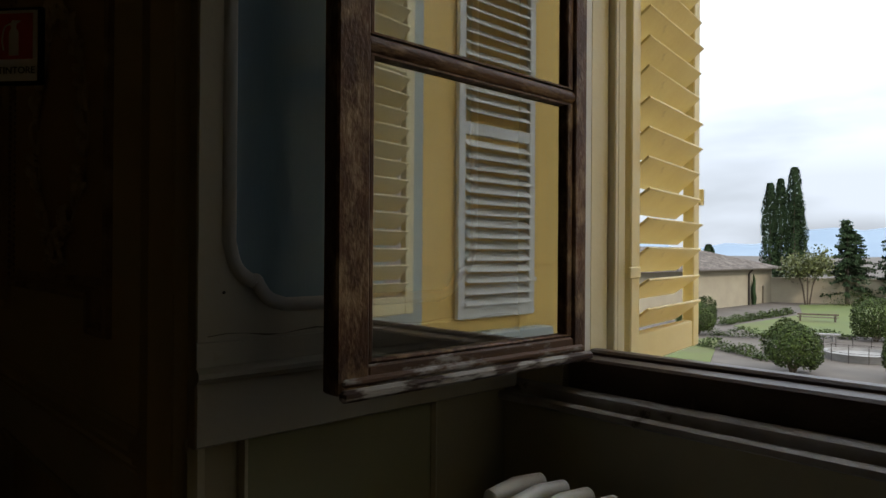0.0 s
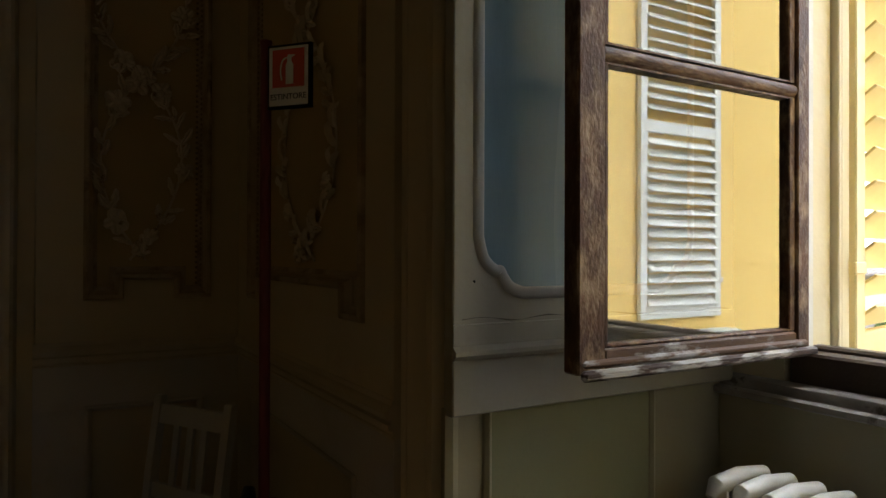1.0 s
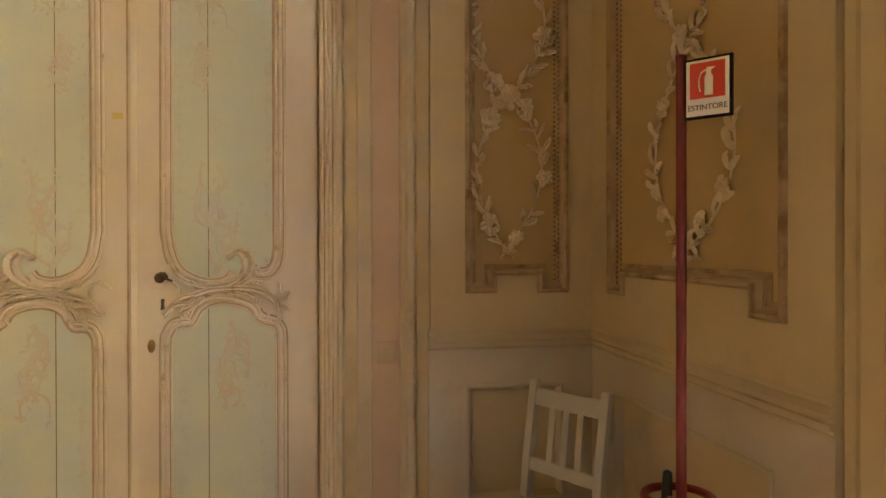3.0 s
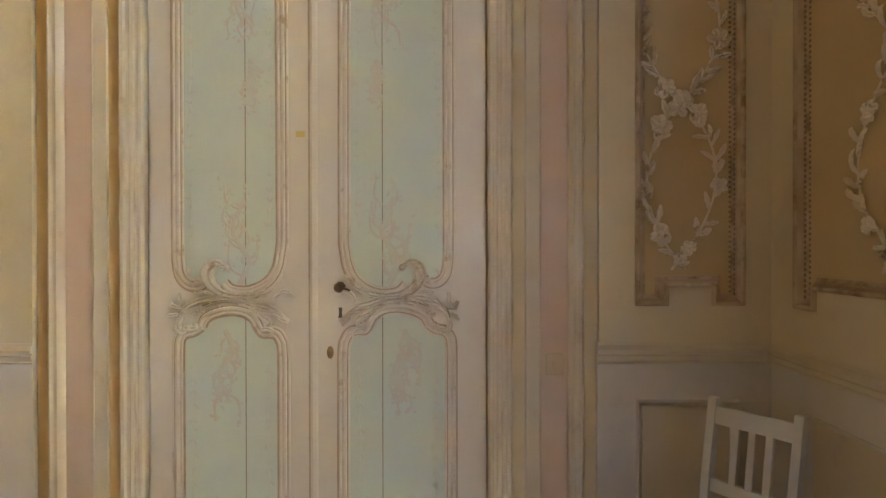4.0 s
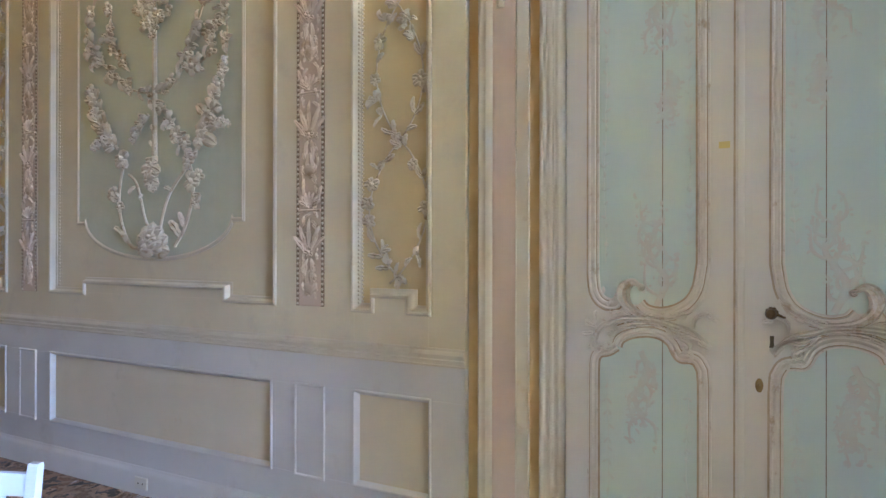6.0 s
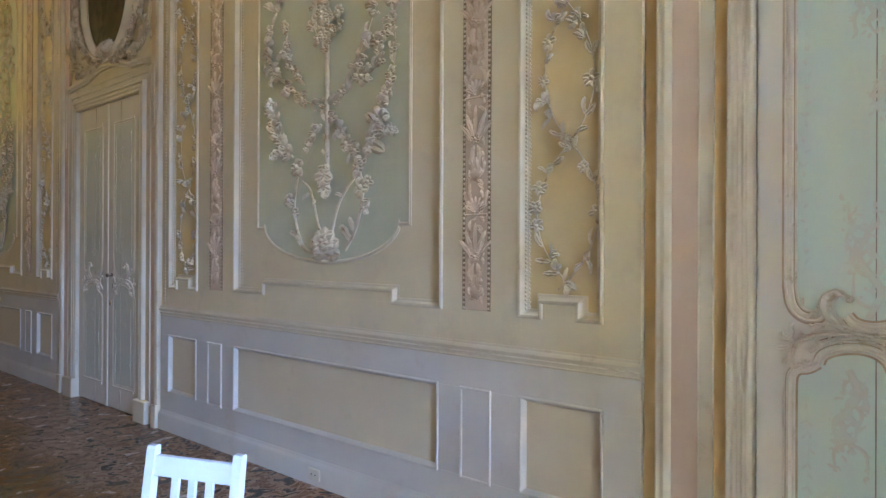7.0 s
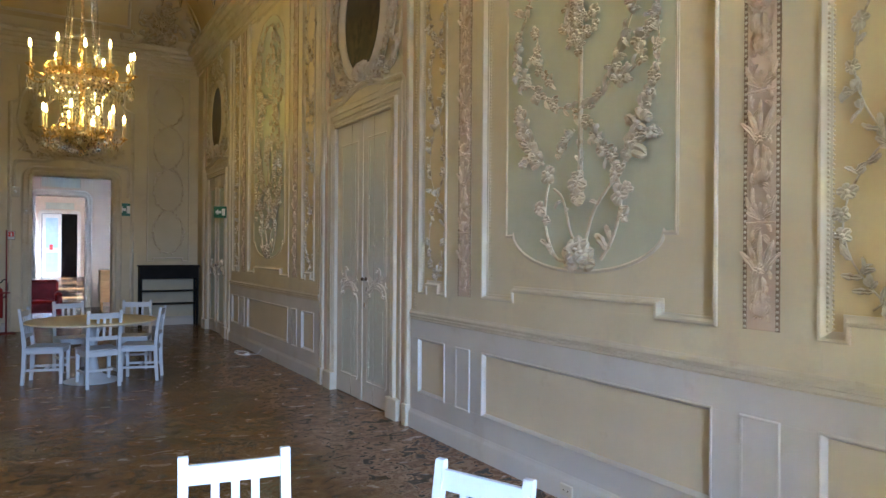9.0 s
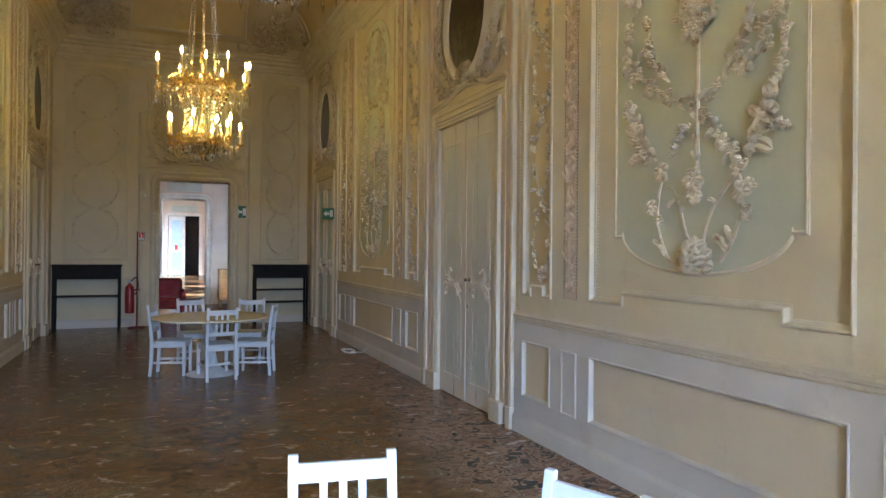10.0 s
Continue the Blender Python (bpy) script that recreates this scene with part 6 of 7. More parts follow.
def exit_sign(m):
    thing = empty("exit_sign", m)
    acc = Acc()
    acc.slab(-0.11, 0.11, -0.10, 0.10, 0, 0.012, 0.002)
    part("plate", acc, SIGN_GREEN, thing, "dark green plate")
    acc = Acc()
    acc.prism([(-0.085, 0.0), (-0.03, 0.055), (-0.03, 0.022), (0.02, 0.022), (0.02, -0.022), (-0.03, -0.022), (-0.03, -0.055)], 0.012, 0.014)
    acc.slab(0.03, 0.085, -0.06, 0.06, 0.012, 0.014, 0.0003)
    part("arrow", acc, SIGN_WHITE, thing, smooth=0)
    tagged(thing, "green emergency exit sign with a white arrow", "exit sign", group="exit signs")


exit_sign(on_wall("west", 1.70, 2.37) @ Matrix.Scale(1.25, 4))
exit_sign(pose(-13.35, NORTH - 0.16, 2.24, 0, 0, 62))

for y, z, a, b in ((-0.145, 2.636, 0.07, 0.09), (0.03, 2.283, 0.045, 0.05)):      # small boxes beside the end doorway
    acc = Acc()
    acc.slab(-a, a, -b, b, 0, 0.05, 0.006)
    box = part("alarm_box", acc, SOCKET, m=on_wall("west", y, z) @ pose(0, -0.03, 0))
    acc = Acc()
    acc.dome(0, 0, a * 0.4, 0.012, 0.05)
    part("lens", acc, SIGN_WHITE, box)
    tagged(box, "small pale plastic alarm box beside the doorway", "alarm box", group="alarm boxes")

# pale cable loosely coiled on the floor by the wall
acc = Acc()
acc.tube([(-11.6 + 0.22 * math.cos(a * 2.1) * (1 - 0.05 * a) + 0.03 * a, 2.86 + 0.09 * math.sin(a * 2.1), FZ + 0.008) for a in [k * 0.15 for k in range(44)]] + [(-11.2, 3.0, FZ + 0.02), (-11.1, 3.055, FZ + 0.12)], 0.006, 6)
tagged(part("cable", acc, SIGN_WHITE), "pale cable lying coiled on the floor", "cable")


# ---- chandelier ----
def chandelier(m, glowing):
    thing = empty("chandelier", m)              # origin at its lowest point
    rng = random.Random(4)
    gilt, beads = Acc(), Acc()
    for z, r in ((0.97, 0.37), (0.24, 0.29)):
        acc = Acc()
        acc.lathe([(r - 0.02, z - 0.045), (r, z - 0.05), (r + 0.012, z - 0.03), (r + 0.004, z), (r + 0.016, z + 0.03), (r, z + 0.045), (r - 0.02, z + 0.04)], 40)
        for k in range(36):
            a = 2 * math.pi * k / 36
            q = r + 0.015
            acc.tube([(q * math.cos(a), q * math.sin(a), z + 0.03), ((q + 0.02) * math.cos(a), (q + 0.02) * math.sin(a), z + 0.07), (q * math.cos(a), q * math.sin(a), z + 0.11)], [0.016, 0.012, 0.004], 5)
        part("ring", acc, GILT, thing, "gilt bronze ring with upright leaves")
    acc = Acc()
    acc.lathe([(0.005, 0.0), (0.03, 0.02), (0.02, 0.05), (0.05, 0.07), (0.14, 0.11), (0.24, 0.17), (0.29, 0.2)], 24)
    part("basket", acc, GILT, thing, "gilt basket with crystal drops")
    acc = Acc()
    acc.lathe([(0.012, 0.05), (0.03, 0.3), (0.02, 0.5), (0.04, 0.8), (0.02, 1.2), (0.05, 1.3), (0.015, 1.5), (0.014, 4.75)], 10)
    part("stem", acc, GILT, thing)
    for tier, (z, r0, r1, count) in enumerate(((0.97, 0.37, 0.63, 12), (0.24, 0.29, 0.47, 10))):
        for k in range(count):
            a = 2 * math.pi * (k + 0.5 * tier) / count
            ca, sa = math.cos(a), math.sin(a)
            r, dz = (r1, 0.0) if k % 2 == 0 else (r1 * 0.86, 0.07)
            acc = Acc()
            acc.tube([(ca * q, sa * q, z + h) for q, h in ((r0, 0.0), (r0 + (r - r0) * 0.4, -0.07), (r0 + (r - r0) * 0.8, -0.06), (r, 0.0 + dz))], 0.009, 6)
            acc.lathe([(0.008, -0.03), (0.02, -0.01), (0.045, 0.0), (0.05, 0.012), (0.02, 0.015), (0.02, 0.03)], 10, (ca * r, sa * r, z + dz))
            arm = part("arm", acc, GILT, thing)
            acc = Acc()
            acc.lathe([(0.016, 0.02), (0.0165, 0.05), (0.015, 0.205), (0.006, 0.21)], 8, (ca * r, sa * r, z + dz))
            part("candle", acc, CANDLE, arm, "cream candle sleeve")
            acc = Acc()
            acc.lathe([(0.006, 0.208), (0.011, 0.225), (0.0145, 0.245), (0.010, 0.272), (0.003, 0.303)], 10, (ca * r, sa * r, z + dz))
            part("bulb", acc, glowing, arm, "lit flame bulb")
    rose = [(1, 0, 0), (0, 1, 0), (-1, 0, 0), (0, -1, 0), (0, 0, 1), (0, 0, -1)]
    octa = [(0, 1, 4), (1, 2, 4), (2, 3, 4), (3, 0, 4), (1, 0, 5), (2, 1, 5), (3, 2, 5), (0, 3, 5)]

    def drop(x, y, z, r, h):
        beads.add([(x + a * r, y + b * r, z + c * h) for a, b, c in rose], octa)

    for k in range(8):                         # bead strands up to the crown
        a = 2 * math.pi * k / 8
        for j in range(34):
            t = j / 33
            r = 0.23 - 0.12 * t ** 0.7
            drop(r * math.cos(a), r * math.sin(a), 1.02 + 1.6 * t - 0.06 * math.sin(math.pi * t), 0.019, 0.023)
    for k in range(34):                        # strands between the rings
        a = 2 * math.pi * k / 34
        for j in range(14):
            t = j / 13
            r = 0.35 - 0.10 * math.sin(math.pi * t) - 0.06 * t
            drop(r * math.cos(a), r * math.sin(a), 0.93 - 0.66 * t, 0.013, 0.022)
    for r, n, z in ((0.58, 44, 0.80), (0.45, 36, 0.74), (0.40, 30, 0.13)):
        for k in range(n):
            a = 2 * math.pi * k / n
            zz = z + 0.02 * math.sin(k * 2.4)
            drop(r * math.cos(a), r * math.sin(a), zz, 0.011, 0.05)
            drop(r * math.cos(a), r * math.sin(a), zz + 0.08, 0.008, 0.014)
    for k in range(110):
        a, q = rng.uniform(0, 6.28), rng.random() ** 0.6
        drop(0.29 * q * math.cos(a), 0.29 * q * math.sin(a), 0.03 + 0.15 * q * q - 0.015, 0.011, 0.017)
    part("bead_strand", beads, CRYSTAL, thing, "strands of clear crystal beads", smooth=0)
    acc = Acc()
    acc.lathe([(0.1, 2.6), (0.14, 2.63), (0.12, 2.68), (0.03, 2.72)], 20)
    part("crown", acc, GILT, thing)
    return tagged(thing, "lit gilt bronze chandelier with crystal strands and candle bulbs", "chandelier", group="chandeliers")


chandelier(pose(-10.6, 0.66, 2.72), BULB)
chandelier(pose(-4.4, 0.66, 2.72, 0, 0, 15), NEAR_BULB)        # its twin hangs in the nearer bay


# ---- end wall: doorway casing, wreath panels ----
end_door = empty("doorway_1", on_wall("west", 0.80))
inner = [(0.0, -0.06), (0.0, 0.03), (0.02, 0.045), (0.05, 0.05), (0.07, 0.035), (0.10, 0.04), (0.13, 0.06), (0.155, 0.05), (0.165, 0.0)]
acc = Acc()
acc.sweep([(0.685, FZ), (0.685, 2.9)] + arc(0.605, 2.9, 0.08, 0.08, 0, 90, 6) + arc(-0.605, 2.9, 0.08, 0.08, 90, 180, 6) + [(-0.685, 2.9), (-0.685, FZ)], [(-o, w) for o, w in inner])
part("inner_casing", acc, MOULD, end_door, "cream moulded casing")
acc = Acc()
for s in (-1, 1):
    acc.rise(FZ, 4.3, [(s * 1.0, 0), (s * 1.0, 0.03), (s * 1.03, 0.045), (s * 1.06, 0.03), (s * 1.075, 0)])
acc.sweep([(-1.04, 4.3)] + spline([(-0.9, 4.36), (-0.7, 4.66), (0, 4.86), (0.7, 4.66), (0.9, 4.36)], 7) + [(1.04, 4.3)], [(o * 2, w * 1.6) for o, w in ROLL])
part("outer_casing", acc, MOULD, end_door)
overdoor(end_door, False)
acc = Acc()
acc.box(-0.69, -0.68, 0.005, 0.40, FZ, 2.97)
acc.box(0.68, 0.69, 0.005, 0.40, FZ, 2.97)
part("reveal", acc, MOULD, end_door, smooth=0)
tagged(end_door, "open doorway with a moulded cream casing", "doorway", kind="structure")


def wreath_panel(h, v0, v1, seed):
    rng = random.Random(seed)
    acc = Acc()
    acc.slab(-h, h, v0, v1, -0.01, 0.003)
    field = part("wall_panel", acc, DULL, None, "dull ochre panel with four faded stucco wreaths", smooth=0)
    acc = Acc()
    acc.sweep(step_path(h, v0, v1, 0.12, 0.06), [(o * 0.9, w * 0.8) for o, w in ROLL], True)
    part("panel_moulding", acc, MOULD, field)
    acc = Acc()
    n = 4
    r = (v1 - v0 - 0.3) / (2 * n)
    for k in range(n):
        cv = v0 + 0.15 + r * (2 * k + 1)
        for a0, a1 in ((-85, 85), (95, 265)):
            acc.vine(arc(0, cv, min(h * 0.72, r * 0.95), r * 0.97, a0, a1, 22), rng, 0.06, 0.055, 0.007, 0.22, 0.035, 0.8, 0.018)
    part("stucco_wreath", acc, STUCCO, field)
    return field


hang(wreath_panel(0.55, 1.34, 5.13, 51), wall_west, "west", -1.02)
hang(wreath_panel(0.40, 1.34, 5.13, 52), wall_west, "west", 2.52)
skirt(wall_west, "west", SOUTH, -0.29, rail=False, m0=1)
skirt(wall_west, "west", 1.89, NORTH, rail=False, m1=1)

# relief on the vault: framed fields and clumps of leaves in the corners
bend_r = COVE


def bend(q):
    u, y, v = q
    w, a = -y, v / bend_r
    return (u, -(bend_r * (1 - math.cos(a)) + w * math.cos(a)), Z0 + bend_r * math.sin(a) - w * math.sin(a))


def vault_relief(half, seed, m):
    rng = random.Random(seed)
    field, frame, clump = Acc(), Acc(), Acc()
    h = half - 1.35
    n = 14
    grid = [[(-h + 2 * h * i / n, -0.006, 0.35 + 0.75 * j / 8) for i in range(n + 1)] for j in range(9)]
    field.rings(grid, False, False)
    frame.sweep([(-h + 2 * h * k / n, 0.35) for k in range(n + 1)] + [(h, 0.35 + 0.75 * k / 8) for k in range(1, 9)] + [(h - 2 * h * k / n, 1.1) for k in range(1, n + 1)] + [(-h, 1.1 - 0.75 * k / 8) for k in range(1, 8)], [(o * 1.8, w * 1.4) for o, w in ROLL], True)
    for s in (-1, 1):
        for k in range(90):
            u, v = s * (half - 0.75 + rng.gauss(0, 0.2)), abs(rng.gauss(0.42, 0.22)) + 0.04
            clump.leaf(u, v, rng.uniform(0, 6.28), rng.uniform(0.12, 0.26), rng.uniform(0.06, 0.11), rng.uniform(0.04, 0.1), rng.uniform(0, 0.06), rng.uniform(-0.8, 0.8), 0.6)
    for a, mt, nm in ((field, OCHRE, "vault_field"), (frame, MOULD, "vault_moulding"), (clump, STUCCO, "vault_stucco")):
        a.v = [bend(q) for q in a.v]
        part(nm, a, mt, ceiling, m=m)


vault_relief((NORTH - SOUTH) / 2, 61, on_wall("west", (NORTH + SOUTH) / 2))
vault_relief(6.0, 62, on_wall("north", -11.0))
vault_relief(6.0, 63, on_wall("south", -11.0))


# ---- rooms beyond the end wall ----
X1, X2, X3 = WEST - 0.4, -21.5, -43.0
acc = Acc()
acc.box(X3 - 1.6, X1, -1.3, 3.9, -0.3, FZ)
tagged(part("floor_beyond", acc, FLOOR, smooth=0), "polished brown terrazzo floor of the rooms beyond", "floor", kind="structure")
white_room = mat("pale_room_plaster", (0.68, 0.55, 0.40), (0.62, 0.49, 0.35), 0.6, scale=1.5, bump=0.1)
pale_field = mat("pale_green_field", (0.52, 0.53, 0.42), None, 0.6, scale=2, bump=0.1)


def room_shell(name, xa, xb, windows, hw=0.45):
    acc = Acc()
    acc.box(xb, xa, 3.6, 3.9, FZ, 5.2)
    edges = [xb] + [e for c in windows for e in (c - hw, c + hw)] + [xa]
    for a, b in zip(edges[0::2], edges[1::2]):
        acc.box(a, b, -1.3, -1.0, FZ, 5.2)
    for c in windows:
        acc.box(c - hw, c + hw, -1.3, -1.0, FZ, 0.5)
        acc.box(c - hw, c + hw, -1.3, -1.0, 2.6, 5.2)
    acc.box(xb, xa, -1.3, 3.9, 5.2, 5.3)
    return tagged(part(name, acc, white_room, smooth=0), "pale plastered room beyond the doorway", "wall", kind="structure")


room_shell("wall_room_two", X1, X2, ())
room_shell("wall_room_three", X2 - 0.35, X3, (-41.9, -36.9, -31.9, -26.4), 0.30)


def cross_wall(name, x, t, y0, y1, z1, sill_panel):
    acc = Acc()
    acc.box(x - t, x, -1.0, y0, FZ, 5.2)
    acc.box(x - t, x, y1, 3.6, FZ, 5.2)
    acc.box(x - t, x, y0, y1, z1, 5.2)
    wall = tagged(part(name, acc, white_room, smooth=0), "pale wall with a doorway", "wall", kind="structure")
    c, h = (y0 + y1) / 2, (y1 - y0) / 2
    acc = Acc()
    acc.sweep([(h, FZ), (h, z1 - 0.08)] + arc(h - 0.08, z1 - 0.08, 0.08, 0.08, 0, 90, 5) + arc(-h + 0.08, z1 - 0.08, 0.08, 0.08, 90, 180, 5) + [(-h, z1 - 0.08), (-h, FZ)], [(-o, w) for o, w in inner])
    part("door_casing", acc, mat("white_casing", (0.75, 0.68, 0.57), None, 0.45, scale=4, bump=0.08), wall, "white moulded casing", pose(x, c, 0, 0, 0, 90))
    acc = Acc()
    acc.slab(-h * 0.8, h * 0.8, z1 + 0.22, z1 + 0.58, -0.01, 0.004)
    field = part("overdoor_panel", acc, pale_field, wall, "greenish panel over the door", pose(x, c, 0, 0, 0, 90), smooth=0)
    acc = Acc()
    acc.sweep([(-h * 0.8, z1 + 0.22), (h * 0.8, z1 + 0.22), (h * 0.8, z1 + 0.58), (-h * 0.8, z1 + 0.58)], ROLL, True)
    part("panel_moulding", acc, MOULD, field)
    return wall


cross_wall("wall_room_two_west", X2, 0.35, 0.17, 1.30, 2.95, True)
cross_wall("wall_room_three_west", X3, 0.35, 0.42, 2.1, 3.45, True)
acc = Acc()
acc.box(X3 - 1.6, X3 - 1.5, -1, 3.6, FZ, 5.2)
acc.box(X3 - 1.6, X3 - 0.35, -1.1, -1.0, FZ, 5.2)
acc.box(X3 - 1.6, X3 - 0.35, 3.6, 3.7, FZ, 5.2)
acc.box(X3 - 1.6, X3 - 0.35, -1.1, 3.7, 5.2, 5.3)
tagged(part("wall_far_end", acc, mat("dark_passage", (0.06, 0.05, 0.045), None, 0.8), smooth=0), "dark passage wall", "wall", kind="structure")

far_leaf = empty("door_far", pose(X3 + 0.02, 0.48, 0, 0, 0, 90))
acc = Acc()
acc.slab(-0.03, 0.86, FZ, 3.42, -0.04, 0.0, 0.004)
part("door_leaf", acc, mat("white_door", (0.76, 0.72, 0.64), None, 0.4, scale=3, bump=0.05), far_leaf, "white door leaf")
acc = Acc()
for a, b in ((0.3, 1.35), (1.6, 3.2)):
    acc.slab(0.12, 0.70, a, b, 0, 0.006)
part("door_panel", acc, mat("pale_blue_panel", (0.50, 0.66, 0.72), None, 0.45, bump=0.05), far_leaf, "pale blue panel")
acc = Acc()
acc.slab(0.3, 0.46, 1.5, 1.78, 0.006, 0.010)
part("notice", acc, SIGN_RED, far_leaf, "small red notice")
tagged(far_leaf, "white door with pale blue panels, half open", "door", kind="structure")

# red armchair and wooden chest in the next room
armchair = empty("red_armchair", pose(-18.2, 0.22, FZ, 0, 0, 90))
leather = mat("dark_red_leather", (0.14, 0.008, 0.006), (0.10, 0.006, 0.005), 0.5, spec=0.2, scale=6, bump=0.2)
for nm, d in (("seat", (-0.34, 0.34, -0.36, 0.3, 0.18, 0.44)), ("backrest", (-0.40, 0.40, 0.24, 0.42, 0.14, 0.86)), ("armrest", (-0.46, -0.32, -0.38, 0.34, 0.12, 0.62)), ("armrest", (0.32, 0.46, -0.38, 0.34, 0.12, 0.62))):
    acc = Acc()
    acc.box(*d, 0.05)
    part(nm, acc, leather, armchair)
for x in (-0.38, 0.38):
    for y in (-0.3, 0.34):
        acc = Acc()
        acc.lathe([(0.018, 0.0), (0.024, 0.13)], 8, (x, y, 0))
        part("leg", acc, BLACK, armchair)
tagged(armchair, "dark red leather armchair in the next room", "armchair")
chest = empty("wooden_chest", pose(-20.3, 1.86, FZ, 0, 0, 0))
wood = mat("honey_wood", (0.56, 0.30, 0.08), (0.46, 0.24, 0.06), 0.4, scale=5, stretch=(1, 1, 4), bump=0.15)
acc = Acc()
acc.box(-0.25, 0.25, -0.3, 0.3, 0.22, 1.02, 0.01)
part("body", acc, wood, chest)
for z in (0.26, 0.52, 0.78):
    acc = Acc()
    acc.box(0.25, 0.268, -0.27, 0.27, z, z + 0.22, 0.006)
    d = part("drawer", acc, wood, chest)
    acc = Acc()
    acc.lathe([(0.004, 0), (0.012, 0.012), (0.004, 0.02)], 8)
    acc.moved(pose(0.268, 0, z + 0.11, 0, 90, 0))
    part("knob", acc, BRASS, d)
for x in (-0.2, 0.2):
    for y in (-0.25, 0.25):
        acc = Acc()
        acc.lathe([(0.014, 0), (0.022, 0.225)], 8, (x, y, 0))
        part("leg", acc, wood, chest)
tagged(chest, "honey-coloured wooden chest of drawers on legs", "chest")


# ---- outside: the yellow wing beside the window ----
GROUND = -4.5
wing = empty("palace_wing")
acc = Acc()
acc.box(2.0, 5.0, -3.6, -1.0, GROUND, 9.0)
acc.box(1.86, 2.0, -3.0, -1.8, GROUND, 9.0)
part("wall", acc, FACADE, wing, "ochre yellow rendered facade", smooth=0)
acc = Acc()
acc.run(2.0, 4.75, [(0.0, 1.325), (0.006, 1.325), (0.006, 1.345), (0.0, 1.345)])
part("string_line", acc, FACADE, wing, m=pose(0, -1.0, 0, 0, 0, 180) @ Matrix.Translation((-6.75, 0, 0)))
grey_green = mat("grey_green_frame", (0.42, 0.45, 0.38), None, 0.5, scale=4, bump=0.1)
win = empty("window")
win.parent = wing
for nm, d, mt in (("frame", (2.3, 3.08, -1.0, -0.93, 0.9, 3.6), grey_green), ("curtain", (2.78, 2.9, -0.95, -0.915, 1.05, 3.5), mat("pinkish_cloth", (0.5, 0.38, 0.33), None, 0.8)), ("sill", (2.2, 4.3, -1.0, -0.86, 0.78, 0.88), grey_green)):
    acc = Acc()
    acc.box(*d, 0.006)
    part(nm, acc, mt, win)
tagged(wing, "yellow rendered wing of the palace with a shuttered window", "building")
s = louvre_shutter("outer_shutter", pose(4.19, -0.97, 0, 0, 0, 180), 0.78, 0.97, 3.5, mat("pale_grey_shutter", (0.66, 0.64, 0.55), (0.58, 0.555, 0.46), 0.5, scale=5, bump=0.1), 38, 0.075)
s["label"] = "pale beige louvred shutter folded back on the yellow wing"

# ---- the garden ----
GRASS = mat("lawn", (0.0461, 0.0649, 0.00544), (0.0651, 0.082, 0.00868), 0.9, scale=0.25, grain=8, bump=0.3, stain=(0.0615, 0.0578, 0.0124), stain_at=(0.5, 0.7), stain_scale=0.12)
GRAVEL = mat("gravel", (0.0769, 0.0616, 0.0465), (0.0577, 0.0459, 0.0341), 0.9, scale=0.4, grain=9, bump=0.3)
LEAF = mat("evergreen_leaf", (0.021, 0.0349, 0.0063), (0.042, 0.0591, 0.0108), 0.75, scale=3, bump=0.0, isle=0.6, spec=0.2)
DARK_LEAF = mat("cypress_leaf", (0.014, 0.027, 0.010), (0.026, 0.042, 0.016), 0.85, scale=1.5, bump=0.0, isle=0.5, spec=0.15)
LIGHT_LEAF = mat("young_leaf", (0.0562, 0.0682, 0.0145), (0.0788, 0.084, 0.0206), 0.6, scale=3, bump=0.0, isle=0.5)
BARK = mat("bark", (0.09, 0.065, 0.045), (0.06, 0.045, 0.03), 0.9, scale=6, stretch=(1, 1, 0.3), bump=0.5)
WALL_OUT = mat("limewashed_wall", (0.288, 0.245, 0.165), (0.248, 0.208, 0.143), 0.85, scale=0.6, grain=10, bump=0.2, stain=(0.242, 0.203, 0.143), stain_at=(0.52, 0.75), stain_scale=0.5)
TILE = mat("old_roof_tile", (0.131, 0.11, 0.0924), (0.0896, 0.0742, 0.0624), 0.85, scale=1.2, grain=20, bump=0.3, isle=0.35)
STONE = mat("pale_stone", (0.182, 0.174, 0.156), (0.148, 0.139, 0.126), 0.8, scale=3, bump=0.3)
HILL = mat("hazy_hill", (0.186, 0.236, 0.288), (0.207, 0.257, 0.306), 1.0, scale=0.004, bump=0.0, spec=0.0)

acc = Acc()
acc.add([(1.86, -1500, GROUND), (2600, -1500, GROUND), (2600, 1800, GROUND), (1.86, 1800, GROUND)], [(0, 1, 2, 3)])
tagged(part("ground", acc, GRAVEL, smooth=0), "pale gravel ground of the palace garden", "ground", kind="structure")
for nm, pts, label in (("lawn", [(55.5, 24.2), (71, 24.2), (84, 29), (92, 24), (90, 12), (60, 10), (51, 20.5)], "sunlit garden lawn behind the fountain"), ("lawn", [(34, 16.2), (46.5, 21.3), (42, 24), (30, 22), (26, 12)], "bright lawn below the window")):
    acc = Acc()
    n = len(pts)
    acc.add([(x, y, GROUND + 0.05) for x, y in pts] + [(x, y, GROUND - 0.05) for x, y in pts], [tuple(range(n))] + [(i, (i + 1) % n, n + (i + 1) % n, n + i) for i in range(n)])
    tagged(part(nm, acc, GRASS, smooth=0), label, "lawn", kind="structure")


